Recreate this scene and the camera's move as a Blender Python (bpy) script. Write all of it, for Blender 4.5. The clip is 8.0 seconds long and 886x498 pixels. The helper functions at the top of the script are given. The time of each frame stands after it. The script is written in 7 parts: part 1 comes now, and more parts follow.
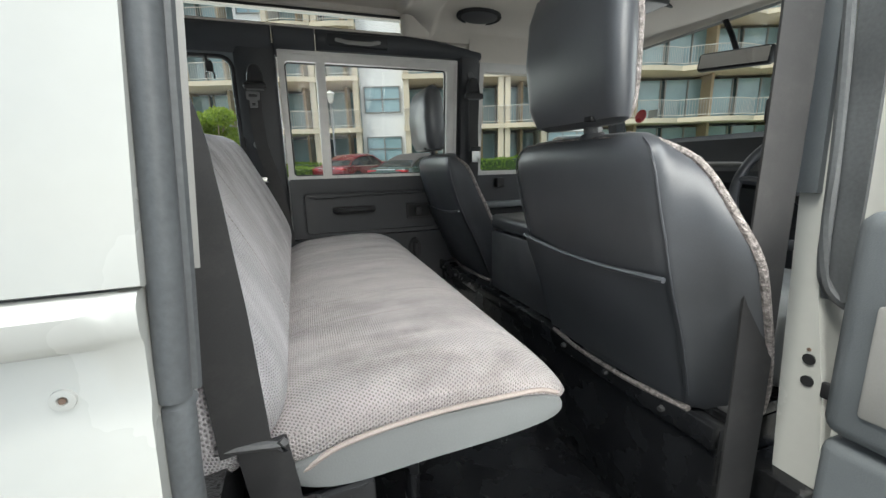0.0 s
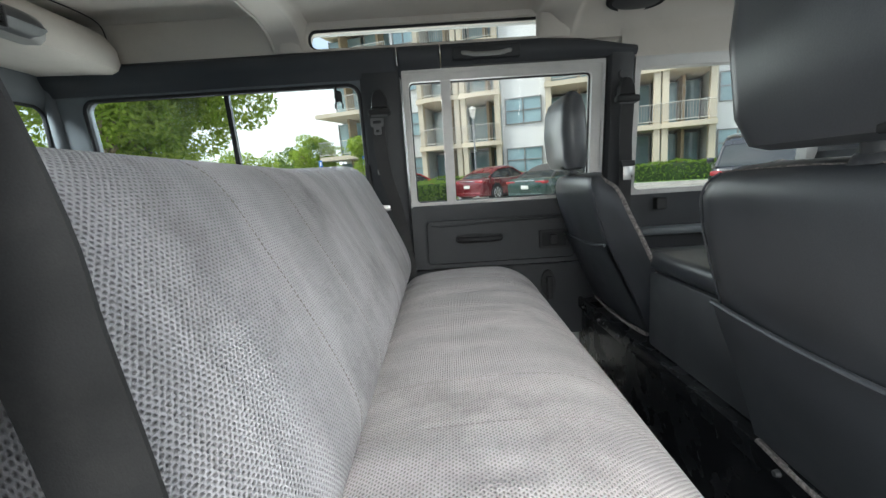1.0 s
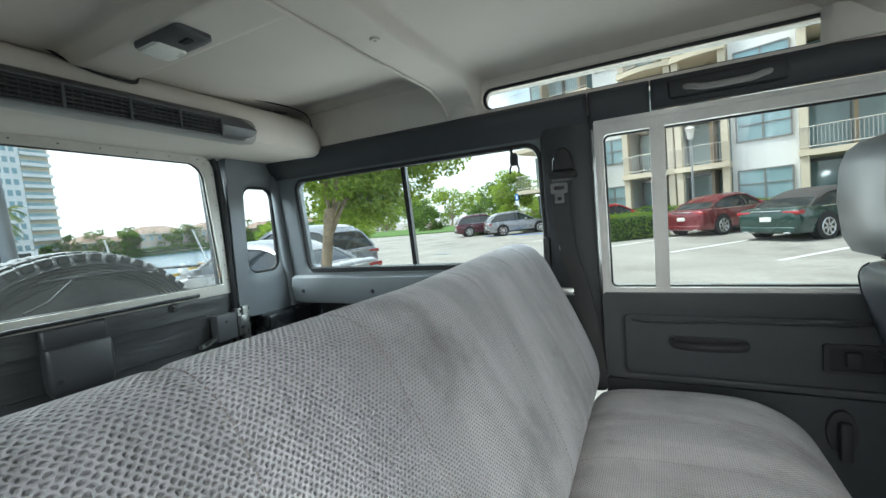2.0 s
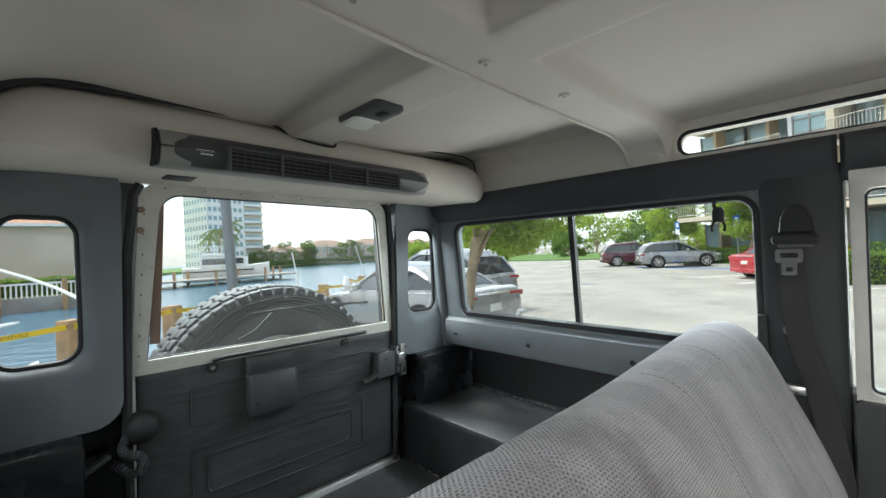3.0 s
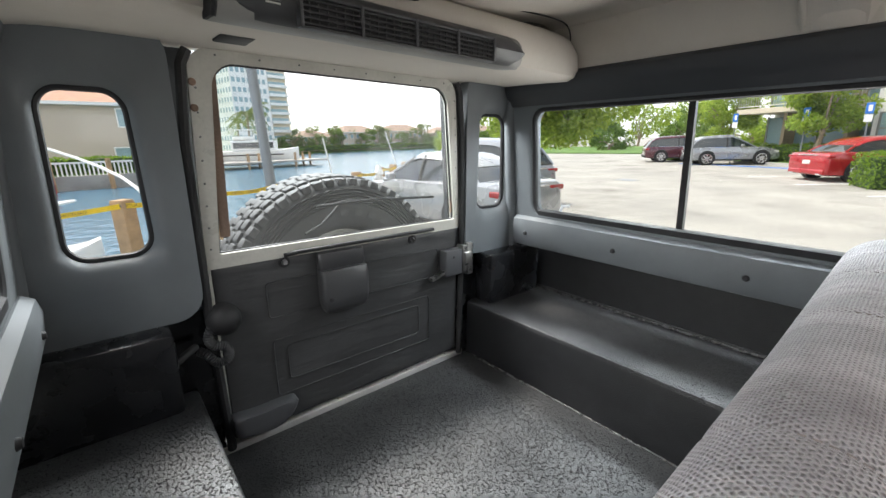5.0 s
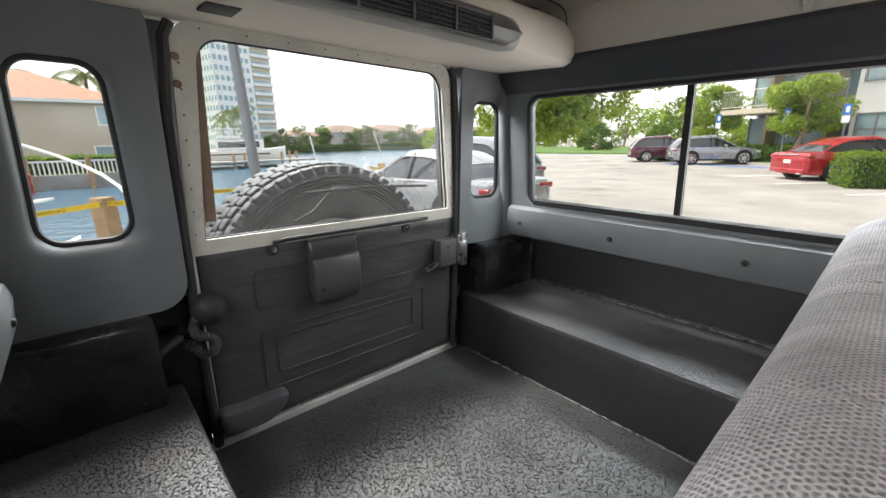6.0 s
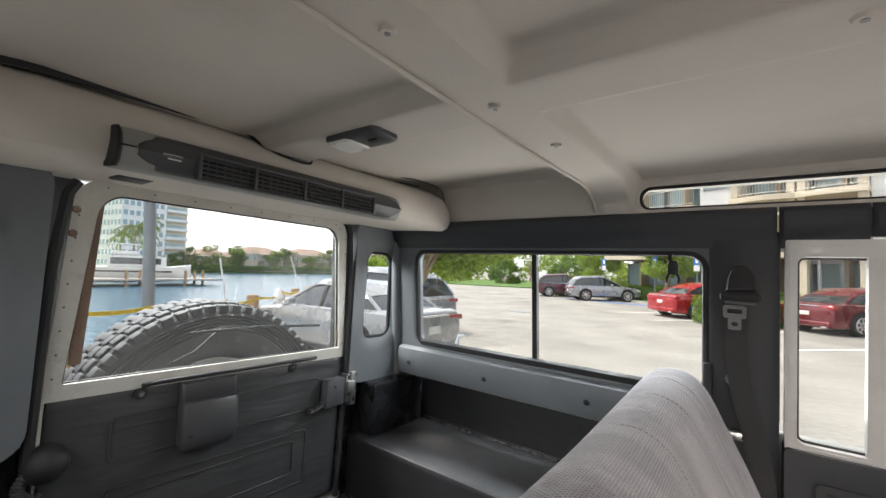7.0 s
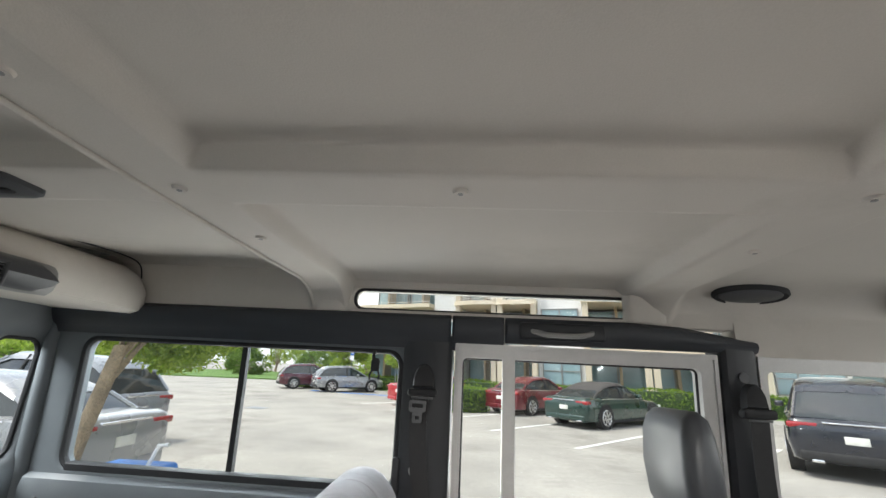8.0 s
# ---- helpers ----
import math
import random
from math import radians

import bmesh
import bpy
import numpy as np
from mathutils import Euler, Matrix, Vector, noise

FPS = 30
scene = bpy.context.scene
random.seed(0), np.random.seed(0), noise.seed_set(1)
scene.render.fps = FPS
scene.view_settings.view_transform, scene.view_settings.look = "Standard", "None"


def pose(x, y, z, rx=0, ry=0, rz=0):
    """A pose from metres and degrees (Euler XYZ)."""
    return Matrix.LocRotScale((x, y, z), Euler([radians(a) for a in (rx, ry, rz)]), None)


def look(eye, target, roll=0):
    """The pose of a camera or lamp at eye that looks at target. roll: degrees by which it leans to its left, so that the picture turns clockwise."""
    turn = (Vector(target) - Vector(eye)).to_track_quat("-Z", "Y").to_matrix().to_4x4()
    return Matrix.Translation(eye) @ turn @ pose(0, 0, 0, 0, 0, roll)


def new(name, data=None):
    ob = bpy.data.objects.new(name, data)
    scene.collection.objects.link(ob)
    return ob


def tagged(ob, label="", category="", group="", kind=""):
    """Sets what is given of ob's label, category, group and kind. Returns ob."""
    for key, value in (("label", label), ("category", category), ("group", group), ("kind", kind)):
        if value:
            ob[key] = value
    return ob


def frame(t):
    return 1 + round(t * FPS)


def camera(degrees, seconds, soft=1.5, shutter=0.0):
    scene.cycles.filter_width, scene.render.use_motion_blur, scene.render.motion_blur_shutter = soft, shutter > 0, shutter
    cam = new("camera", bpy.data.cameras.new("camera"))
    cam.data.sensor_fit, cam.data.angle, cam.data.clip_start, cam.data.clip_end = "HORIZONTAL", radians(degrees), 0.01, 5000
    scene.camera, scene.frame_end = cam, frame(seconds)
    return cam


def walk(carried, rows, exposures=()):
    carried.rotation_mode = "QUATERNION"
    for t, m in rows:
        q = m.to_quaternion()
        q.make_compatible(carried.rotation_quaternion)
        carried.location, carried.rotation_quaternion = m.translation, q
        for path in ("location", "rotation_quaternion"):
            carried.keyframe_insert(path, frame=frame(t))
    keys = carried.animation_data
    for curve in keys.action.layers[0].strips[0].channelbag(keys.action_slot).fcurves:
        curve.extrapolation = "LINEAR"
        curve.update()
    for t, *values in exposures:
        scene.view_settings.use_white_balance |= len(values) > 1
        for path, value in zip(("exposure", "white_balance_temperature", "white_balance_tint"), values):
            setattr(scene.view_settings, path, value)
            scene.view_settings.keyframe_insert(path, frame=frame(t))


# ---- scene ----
cam = camera(95.0, 8.0, 1.5, 0.0)
PATH = [
    (0, (1.339, -1.112, 1.305), (1.995, 0.734, 0.901), -1.4),
    (0.5, (1.400, -1.048, 1.304), (1.726, 0.890, 0.932), -2.7),
    (1, (1.427, -0.89, 1.350), (1.427, 1.088, 1.023), -3.6),
    (1.5, (1.454, -0.704, 1.402), (0.98, 1.228, 1.193), -4.5),
    (2, (1.435, -0.581, 1.491), (0.54, 1.204, 1.375), -4.3),
    (2.2, (1.421, -0.55, 1.523), (0.371, 1.151, 1.446), -3.9),
    (3.3, (1.309, -0.558, 1.604), (-0.203, 0.75, 1.636), -0.5),
    (3.5, (1.304, -0.555, 1.612), (-0.246, 0.709, 1.629), -0.0),
    (4, (1.275, -0.568, 1.619), (-0.282, 0.685, 1.532), 0.3),
    (4.5, (1.211, -0.572, 1.617), (-0.314, 0.685, 1.313), 0.2),
    (5, (1.115, -0.575, 1.595), (-0.364, 0.676, 1.095), 0.1),
    (5.2, (1.087, -0.571, 1.574), (-0.371, 0.679, 1.015), 0.1),
    (6.3, (1.086, -0.582, 1.552), (-0.34, 0.761, 1.149), 0.5),
    (6.5, (1.135, -0.59, 1.573), (-0.276, 0.803, 1.314), 1.2),
    (7, (1.253, -0.605, 1.621), (0.045, 0.984, 1.75), 3.0),
    (7.5, (1.307, -0.599, 1.637), (0.543, 1.195, 2.084), 3.9),
    (8, (1.358, -0.576, 1.645), (1.215, 1.324, 2.252), 3.0),
]
EXPOSURE = 0.82
walk(cam, [(t, look(eye, target, roll)) for t, eye, target, roll in PATH], [(t, EXPOSURE + e, kelvin, tint) for t, e, kelvin, tint in ((0.0, -0.35, 6350, 3), (0.5, -0.35, 6350, 5), (1.0, -0.15, 6150, 2), (1.5, 0.0, 6150, -4), (2.0, 0.0, 6000, -3), (3.0, 0.0, 6350, 2), (4.0, 0.12, 6750, 10), (5.2, 0.24, 6700, 10), (6.5, 0.13, 7000, 13), (7.2, 0.05, 6700, 11), (8.0, 0.0, 6500, 8))])

# ---- world, sun and lights ----
# The car leans a little, so the ground outside is tilted against its floor.
OUT = Matrix.Translation((0, 0, -0.05)) @ Matrix.Rotation(0.024, 4, "X") @ Matrix.Rotation(-0.015, 4, "Y")
SUN_EL, SUN_AZ = 58.0, 197.0
world = bpy.data.worlds.new("sky")
scene.world = world
world.use_nodes = True
wn, wl = world.node_tree.nodes, world.node_tree.links
bg = wn["Background"]
sky = wn.new("ShaderNodeTexSky")
sky.sky_type, sky.sun_disc = "NISHITA", False
sky.sun_elevation, sky.sun_rotation = radians(SUN_EL), radians(90 - SUN_AZ)
sky.air_density, sky.dust_density = 1.0, 3.0
wco = wn.new("ShaderNodeTexCoord")
cloud = wn.new("ShaderNodeTexNoise")
cloud.inputs["Scale"].default_value, cloud.inputs["Detail"].default_value = 3.2, 7
cramp = wn.new("ShaderNodeValToRGB")
cramp.color_ramp.elements[0].position, cramp.color_ramp.elements[1].position = 0.38, 0.60
wmix = wn.new("ShaderNodeMix")
wmix.data_type = "RGBA"
wmix.inputs["B"].default_value = (6.6, 6.75, 7.0, 1)
wl.new(wco.outputs["Generated"], cloud.inputs["Vector"])
wl.new(cloud.outputs["Fac"], cramp.inputs["Fac"])
wl.new(cramp.outputs["Color"], wmix.inputs["Factor"])
wl.new(sky.outputs["Color"], wmix.inputs["A"])
wl.new(wmix.outputs["Result"], bg.inputs["Color"])
bg.inputs["Strength"].default_value = 0.15
sun = new("sun", bpy.data.lights.new("sun", "SUN"))
sun.data.energy, sun.data.angle, sun.data.color = 2.2, radians(12), (1.0, 0.95, 0.88)
sun.matrix_world = look((20 * math.cos(radians(SUN_AZ)), 20 * math.sin(radians(SUN_AZ)), 20 * math.tan(radians(SUN_EL))), (0, 0, 0))
# an added area lamp for daylight that comes in by the open side door
door_light = new("door_daylight_fill", bpy.data.lights.new("door_daylight_fill", "AREA"))
door_light.data.shape, door_light.data.size, door_light.data.size_y, door_light.data.energy = "RECTANGLE", 0.9, 0.6, 5.0
door_light.data.spread = radians(100)
door_light.matrix_world = look((1.75, -1.08, 2.32), (1.60, 0.1, 0.95))
# an added lamp for level light from the bright car park beyond the doorway
yard_light = new("doorway_daylight_fill", bpy.data.lights.new("doorway_daylight_fill", "AREA"))
yard_light.data.shape, yard_light.data.size, yard_light.data.size_y, yard_light.data.energy = "RECTANGLE", 0.9, 0.9, 4.6
yard_light.data.spread = radians(76)
yard_light.data.color = (1.0, 0.94, 0.89)
yard_light.matrix_world = look((1.88, -1.45, 1.50), (1.78, 0.0, 0.80))
# and another, added for the near rear side window
side_light = new("window_daylight_fill", bpy.data.lights.new("window_daylight_fill", "AREA"))
side_light.data.shape, side_light.data.size, side_light.data.size_y, side_light.data.energy = "RECTANGLE", 0.96, 0.34, 1.3
side_light.data.spread = radians(80)
side_light.matrix_world = look((0.66, -0.82, 1.58), (0.60, 0.4, 0.85))
# and one added outside for the sky above the rear window
rear_light = new("rear_daylight_fill", bpy.data.lights.new("rear_daylight_fill", "AREA"))
rear_light.data.shape, rear_light.data.size, rear_light.data.size_y, rear_light.data.energy = "RECTANGLE", 0.8, 0.5, 42
rear_light.data.color = (0.90, 0.96, 1.0)
rear_light.matrix_world = look((-0.55, 0.0, 2.25), (0.55, 0.0, 0.9))
# and one added outside for the sky above the far side windows
left_light = new("left_daylight_fill", bpy.data.lights.new("left_daylight_fill", "AREA"))
left_light.data.shape, left_light.data.size, left_light.data.size_y, left_light.data.energy = "RECTANGLE", 1.0, 0.12, 7.5
left_light.data.color = (0.82, 0.92, 1.0)
left_light.matrix_world = look((0.70, 0.87, 1.80), (0.70, 0.58, 1.0))
# and one added for the bright paving beyond the far doors' windows
paving_light = new("paving_daylight_fill", bpy.data.lights.new("paving_daylight_fill", "AREA"))
paving_light.data.shape, paving_light.data.size, paving_light.data.size_y, paving_light.data.energy = "RECTANGLE", 1.3, 0.34, 3.4
paving_light.matrix_world = look((1.05, 0.82, 1.50), (1.05, -0.4, 1.80))
# and one added for the windscreen
screen_light = new("windscreen_daylight_fill", bpy.data.lights.new("windscreen_daylight_fill", "AREA"))
screen_light.data.shape, screen_light.data.size, screen_light.data.size_y, screen_light.data.energy = "RECTANGLE", 1.2, 0.38, 1.4
screen_light.matrix_world = look((2.86, 0.0, 1.62), (0.0, -0.15, 0.85))

# ---- building helpers ----
WORLD = {}


def thing(name, at=(0, 0, 0), label="", category="", group="", kind="", m=None):
    """An empty at a thing's base."""
    ob = new(name)
    ob.empty_display_size = 0.05
    ob.matrix_world = WORLD[ob] = m if m is not None else Matrix.Translation(at)
    return tagged(ob, label, category, group, kind)


def part(name, bm, material, parent=None, label="", smooth=True, local=False, weld=False):
    """Links a bmesh, given in world places, as one mesh object under its thing."""
    if weld:
        bmesh.ops.remove_doubles(bm, verts=bm.verts, dist=1e-5)
    bmesh.ops.recalc_face_normals(bm, faces=bm.faces)
    base = WORLD.get(parent, Matrix())
    if parent and not local:
        bm.transform(base.inverted())
    me = bpy.data.meshes.new(name)
    bm.to_mesh(me)
    bm.free()
    me.materials.append(material)
    if smooth:
        me.shade_smooth()
        me.set_sharp_from_angle(angle=radians(38))
    ob = new(name, me)
    if parent:
        ob.parent = parent
    WORLD[ob] = base
    return tagged(ob, label)


def solo(name, bm, material, label, category="", group="", kind="", smooth=True):
    """A thing or a piece of the setting that is one mesh."""
    return tagged(part(name, bm, material, None, label, smooth), label, category, group, kind)


def B():
    return bmesh.new()


def box(bm, x0, x1, y0, y1, z0, z1, bevel=0.0, seg=2, m=None):
    g = bmesh.ops.create_cube(bm, size=1)["verts"]
    mat4 = Matrix.Translation(((x0 + x1) / 2, (y0 + y1) / 2, (z0 + z1) / 2)) @ Matrix.Diagonal((abs(x1 - x0), abs(y1 - y0), abs(z1 - z0), 1))
    bmesh.ops.transform(bm, matrix=mat4, verts=g)
    if bevel:
        edges = list({e for v in g for e in v.link_edges})
        got = bmesh.ops.bevel(bm, geom=edges, offset=bevel, segments=seg, profile=0.5, affect="EDGES", clamp_overlap=True)
        g = list({v for f in got["faces"] for v in f.verts} | {v for v in g if v.is_valid})
    if m is not None:
        bmesh.ops.transform(bm, matrix=m, verts=g)
    return bm


def loft(bm, rings, caps=True, closed=True, uv=None):
    """Skins rings of equal count; uv(i, j): metres along and round."""
    rows = [[bm.verts.new(p) for p in ring] for ring in rings]
    n = len(rings[0])
    lay = bm.loops.layers.uv.verify() if uv else None
    for i in range(len(rows) - 1):
        for j in range(n if closed else n - 1):
            k = (j + 1) % n
            f = bm.faces.new((rows[i][j], rows[i][k], rows[i + 1][k], rows[i + 1][j]))
            if uv:
                for loop, (a, b) in zip(f.loops, ((i, j), (i, j + 1), (i + 1, j + 1), (i + 1, j))):
                    loop[lay].uv = uv(a, b)
    if caps and closed:
        for row in (rows[0][::-1], rows[-1]):
            bm.faces.new(row)
    return bm


def cyl(bm, a, b, r, r2=None, n=16, caps=True):
    a, b = Vector(a), Vector(b)
    d = (b - a).normalized()
    u = d.orthogonal().normalized()
    v = d.cross(u)
    ring = lambda c, q: [c + q * (math.cos(2 * math.pi * i / n) * u + math.sin(2 * math.pi * i / n) * v) for i in range(n)]  # noqa: E731
    return loft(bm, [ring(a, r), ring(b, r if r2 is None else r2)], caps)


def tube(bm, pts, r, n=8, closed=False, flat=1.0, up=(0, 0, 1)):
    """A round or flattened rod along points."""
    pts = [Vector(p) for p in pts]
    rings = []
    for i, p in enumerate(pts):
        a = pts[i - 1] if i or closed else p
        b = pts[(i + 1) % len(pts)] if i < len(pts) - 1 or closed else p
        d = (b - a).normalized()
        u = d.cross(Vector(up))
        u = u.normalized() if u.length > 1e-3 else d.orthogonal().normalized()
        v = u.cross(d)
        rings.append([p + r * (math.cos(2 * math.pi * k / n) * u + flat * math.sin(2 * math.pi * k / n) * v) for k in range(n)])
    if closed:
        rings.append(rings[0])
    return loft(bm, rings, caps=not closed)


def spline(pts, steps=6):
    """Catmull-Rom points through pts."""
    pts = [Vector(p) for p in pts]
    out = []
    for i in range(len(pts) - 1):
        p0, p1, p2, p3 = pts[max(i - 1, 0)], pts[i], pts[i + 1], pts[min(i + 2, len(pts) - 1)]
        for s in range(steps):
            t = s / steps
            out.append(0.5 * (2 * p1 + (p2 - p0) * t + (2 * p0 - 5 * p1 + 4 * p2 - p3) * t * t + (3 * p1 - p0 - 3 * p2 + p3) * t**3))
    return out + [pts[-1]]


def band(bm, pts, width, thick, across):
    """A flat strap along points; across: the way its width runs."""
    pts = [Vector(p) for p in pts]
    rings = []
    for i, p in enumerate(pts):
        d = (pts[min(i + 1, len(pts) - 1)] - pts[max(i - 1, 0)]).normalized()
        a = Vector(across)
        a = (a - d * a.dot(d)).normalized()
        nrm = d.cross(a)
        h, q = a * width / 2, nrm * thick / 2
        rings.append([p - h - q, p + h - q, p + h + q, p - h + q])
    return loft(bm, rings)


def rounded(u0, u1, v0, v1, r, n=6, taper=0.0):
    """A rounded rectangle, from its lower right corner counter-clockwise; taper: how far each side draws in at the top."""
    r = min(r, (u1 - u0) / 2 - 1e-4, (v1 - v0) / 2 - 1e-4)
    out = []
    for cu, cv, a0 in ((u1 - r, v0 + r, -90), (u1 - r, v1 - r, 0), (u0 + r, v1 - r, 90), (u0 + r, v0 + r, 180)):
        out += [(cu + r * math.cos(radians(a0 + 90 * k / n)), cv + r * math.sin(radians(a0 + 90 * k / n))) for k in range(n + 1)]
    mid = (u0 + u1) / 2
    return [(u + (mid - u) / ((u1 - u0) / 2) * taper * (v - v0) / (v1 - v0), v) for u, v in out]


def framed(bm, outer, inner, to, w0, w1, rim=0.0):
    """A plate between two outlines of equal count, from depth w0 to w1; rim: how far the inner edge is drawn back at w0."""
    rings = [[to(u, v, w1) for u, v in outer], [to(u, v, w0) for u, v in outer]]
    if rim:
        cu = sum(u for u, _ in inner) / len(inner)
        cv = sum(v for _, v in inner) / len(inner)
        grow = []
        for u, v in inner:
            d = math.hypot(u - cu, v - cv)
            grow.append((u + (u - cu) / d * rim * 1.6, v + (v - cv) / d * rim * 1.6))
        rings.append([to(u, v, w0) for u, v in grow])
        for k in range(1, 6):
            t, d = math.sin(k * math.pi / 10), 1 - math.cos(k * math.pi / 10)
            rings.append([to(u + (a - u) * t, v + (b - v) * t, w0 + rim * d) for (u, v), (a, b) in zip(grow, inner)])
    else:
        rings.append([to(u, v, w0) for u, v in inner])
    rings.append([to(u, v, w1) for u, v in inner])
    rings.append(rings[0])
    return loft(bm, rings, caps=False)


def plate(bm, outline, to, w0, w1):
    return loft(bm, [[to(u, v, w0) for u, v in outline], [to(u, v, w1) for u, v in outline]])


def rect_like(u0, u1, v0, v1, n=6, e=0.004):
    return rounded(u0, u1, v0, v1, e, n)


# ---- materials ----
MATS = {}


def mat(name, base, rough=0.5, metal=0.0, var=0.12, scale=9.0, bump=0.15, fine=350.0, spec=0.5, coat=0.0, dirt=None, dirt_amount=0.35, sheen=0.0, rvar=0.15, detail=0.002):
    """A surface with two scales of variation in colour and gloss, and a fine relief."""
    m = bpy.data.materials.new(name)
    m.use_nodes = True
    n, l = m.node_tree.nodes, m.node_tree.links
    p = n["Principled BSDF"]
    co = n.new("ShaderNodeTexCoord")
    big = n.new("ShaderNodeTexNoise")
    big.inputs["Scale"].default_value, big.inputs["Detail"].default_value = scale, 5
    small = n.new("ShaderNodeTexNoise")
    small.inputs["Scale"].default_value, small.inputs["Detail"].default_value = fine, 2
    for t in (big, small):
        l.new(co.outputs["Object"], t.inputs["Vector"])
    mul = n.new("ShaderNodeMapRange")
    mul.inputs["From Min"].default_value, mul.inputs["From Max"].default_value = 0.3, 0.7
    mul.inputs["To Min"].default_value, mul.inputs["To Max"].default_value = 1 - var, 1 + var
    l.new(big.outputs["Fac"], mul.inputs["Value"])
    mul2 = n.new("ShaderNodeMapRange")
    mul2.inputs["From Min"].default_value, mul2.inputs["From Max"].default_value = 0.3, 0.7
    mul2.inputs["To Min"].default_value, mul2.inputs["To Max"].default_value = 1 - var / 2, 1 + var / 2
    l.new(small.outputs["Fac"], mul2.inputs["Value"])
    both = n.new("ShaderNodeMath")
    both.operation = "MULTIPLY"
    l.new(mul.outputs["Result"], both.inputs[0])
    l.new(mul2.outputs["Result"], both.inputs[1])
    tint = n.new("ShaderNodeVectorMath")
    tint.operation = "SCALE"
    tint.inputs[0].default_value = base
    l.new(both.outputs["Value"], tint.inputs["Scale"])
    colour = tint.outputs["Vector"]
    if dirt:
        d = n.new("ShaderNodeTexNoise")
        d.inputs["Scale"].default_value, d.inputs["Detail"].default_value, d.inputs["Roughness"].default_value = scale * 0.6, 8, 0.7
        l.new(co.outputs["Object"], d.inputs["Vector"])
        r = n.new("ShaderNodeValToRGB")
        r.color_ramp.elements[0].position, r.color_ramp.elements[1].position = 0.52, 0.72
        l.new(d.outputs["Fac"], r.inputs["Fac"])
        f = n.new("ShaderNodeMath")
        f.operation = "MULTIPLY"
        f.inputs[1].default_value = dirt_amount
        l.new(r.outputs["Color"], f.inputs[0])
        mix = n.new("ShaderNodeMix")
        mix.data_type = "RGBA"
        mix.inputs["B"].default_value = (*dirt, 1)
        l.new(f.outputs["Value"], mix.inputs["Factor"])
        l.new(colour, mix.inputs["A"])
        colour = mix.outputs["Result"]
    l.new(colour, p.inputs["Base Color"])
    rr = n.new("ShaderNodeMapRange")
    rr.inputs["From Min"].default_value, rr.inputs["From Max"].default_value = 0.3, 0.7
    rr.inputs["To Min"].default_value, rr.inputs["To Max"].default_value = max(rough - rvar, 0.02), min(rough + rvar, 1)
    l.new(big.outputs["Fac"], rr.inputs["Value"])
    l.new(rr.outputs["Result"], p.inputs["Roughness"])
    p.inputs["Metallic"].default_value = metal
    p.inputs["Specular IOR Level"].default_value = spec
    p.inputs["Coat Weight"].default_value = coat
    p.inputs["Sheen Weight"].default_value = sheen
    if bump:
        b = n.new("ShaderNodeBump")
        b.inputs["Strength"].default_value, b.inputs["Distance"].default_value = bump, detail
        l.new(small.outputs["Fac"], b.inputs["Height"])
        l.new(b.outputs["Normal"], p.inputs["Normal"])
    MATS[name] = m
    return m


def glass(name, tint=(1, 1, 1), rough=0.0, haze=0.0):
    """Thin clear pane: light passes straight, the surface mirrors a little."""
    m = bpy.data.materials.new(name)
    m.use_nodes = True
    n, l = m.node_tree.nodes, m.node_tree.links
    n.remove(n["Principled BSDF"])
    out = n["Material Output"]
    tr, gl = n.new("ShaderNodeBsdfTransparent"), n.new("ShaderNodeBsdfGlossy")
    tr.inputs["Color"].default_value = (*tint, 1)
    gl.inputs["Roughness"].default_value = rough
    lw, pw, ml = n.new("ShaderNodeLayerWeight"), n.new("ShaderNodeMath"), n.new("ShaderNodeMath")
    lw.inputs["Blend"].default_value = 0.5
    pw.operation, pw.inputs[1].default_value = "POWER", 5.0
    ml.operation, ml.inputs[1].default_value, ml.inputs[2].default_value = "MULTIPLY_ADD", 0.6, 0.012
    mx = n.new("ShaderNodeMixShader")
    l.new(lw.outputs["Facing"], pw.inputs[0])
    l.new(pw.outputs["Value"], ml.inputs[0])
    l.new(ml.outputs["Value"], mx.inputs["Fac"])
    l.new(tr.outputs["BSDF"], mx.inputs[1])
    l.new(gl.outputs["BSDF"], mx.inputs[2])
    if haze:
        # a faint pale haze: dust and lens flare, both put into the pane
        veil, df, hz_mix = n.new("ShaderNodeTexNoise"), n.new("ShaderNodeBsdfDiffuse"), n.new("ShaderNodeMixShader")
        veil.inputs["Scale"].default_value, veil.inputs["Detail"].default_value = 7.0, 6
        df.inputs["Color"].default_value = (0.8, 0.8, 0.78, 1)
        amount = n.new("ShaderNodeMapRange")
        amount.inputs["From Min"].default_value, amount.inputs["From Max"].default_value = 0.3, 0.7
        amount.inputs["To Min"].default_value, amount.inputs["To Max"].default_value = haze * 0.6, haze * 1.4
        l.new(veil.outputs["Fac"], amount.inputs["Value"])
        l.new(amount.outputs["Result"], hz_mix.inputs["Fac"])
        l.new(mx.outputs["Shader"], hz_mix.inputs[1])
        l.new(df.outputs["BSDF"], hz_mix.inputs[2])
        l.new(hz_mix.outputs["Shader"], out.inputs["Surface"])
    else:
        l.new(mx.outputs["Shader"], out.inputs["Surface"])
    return m


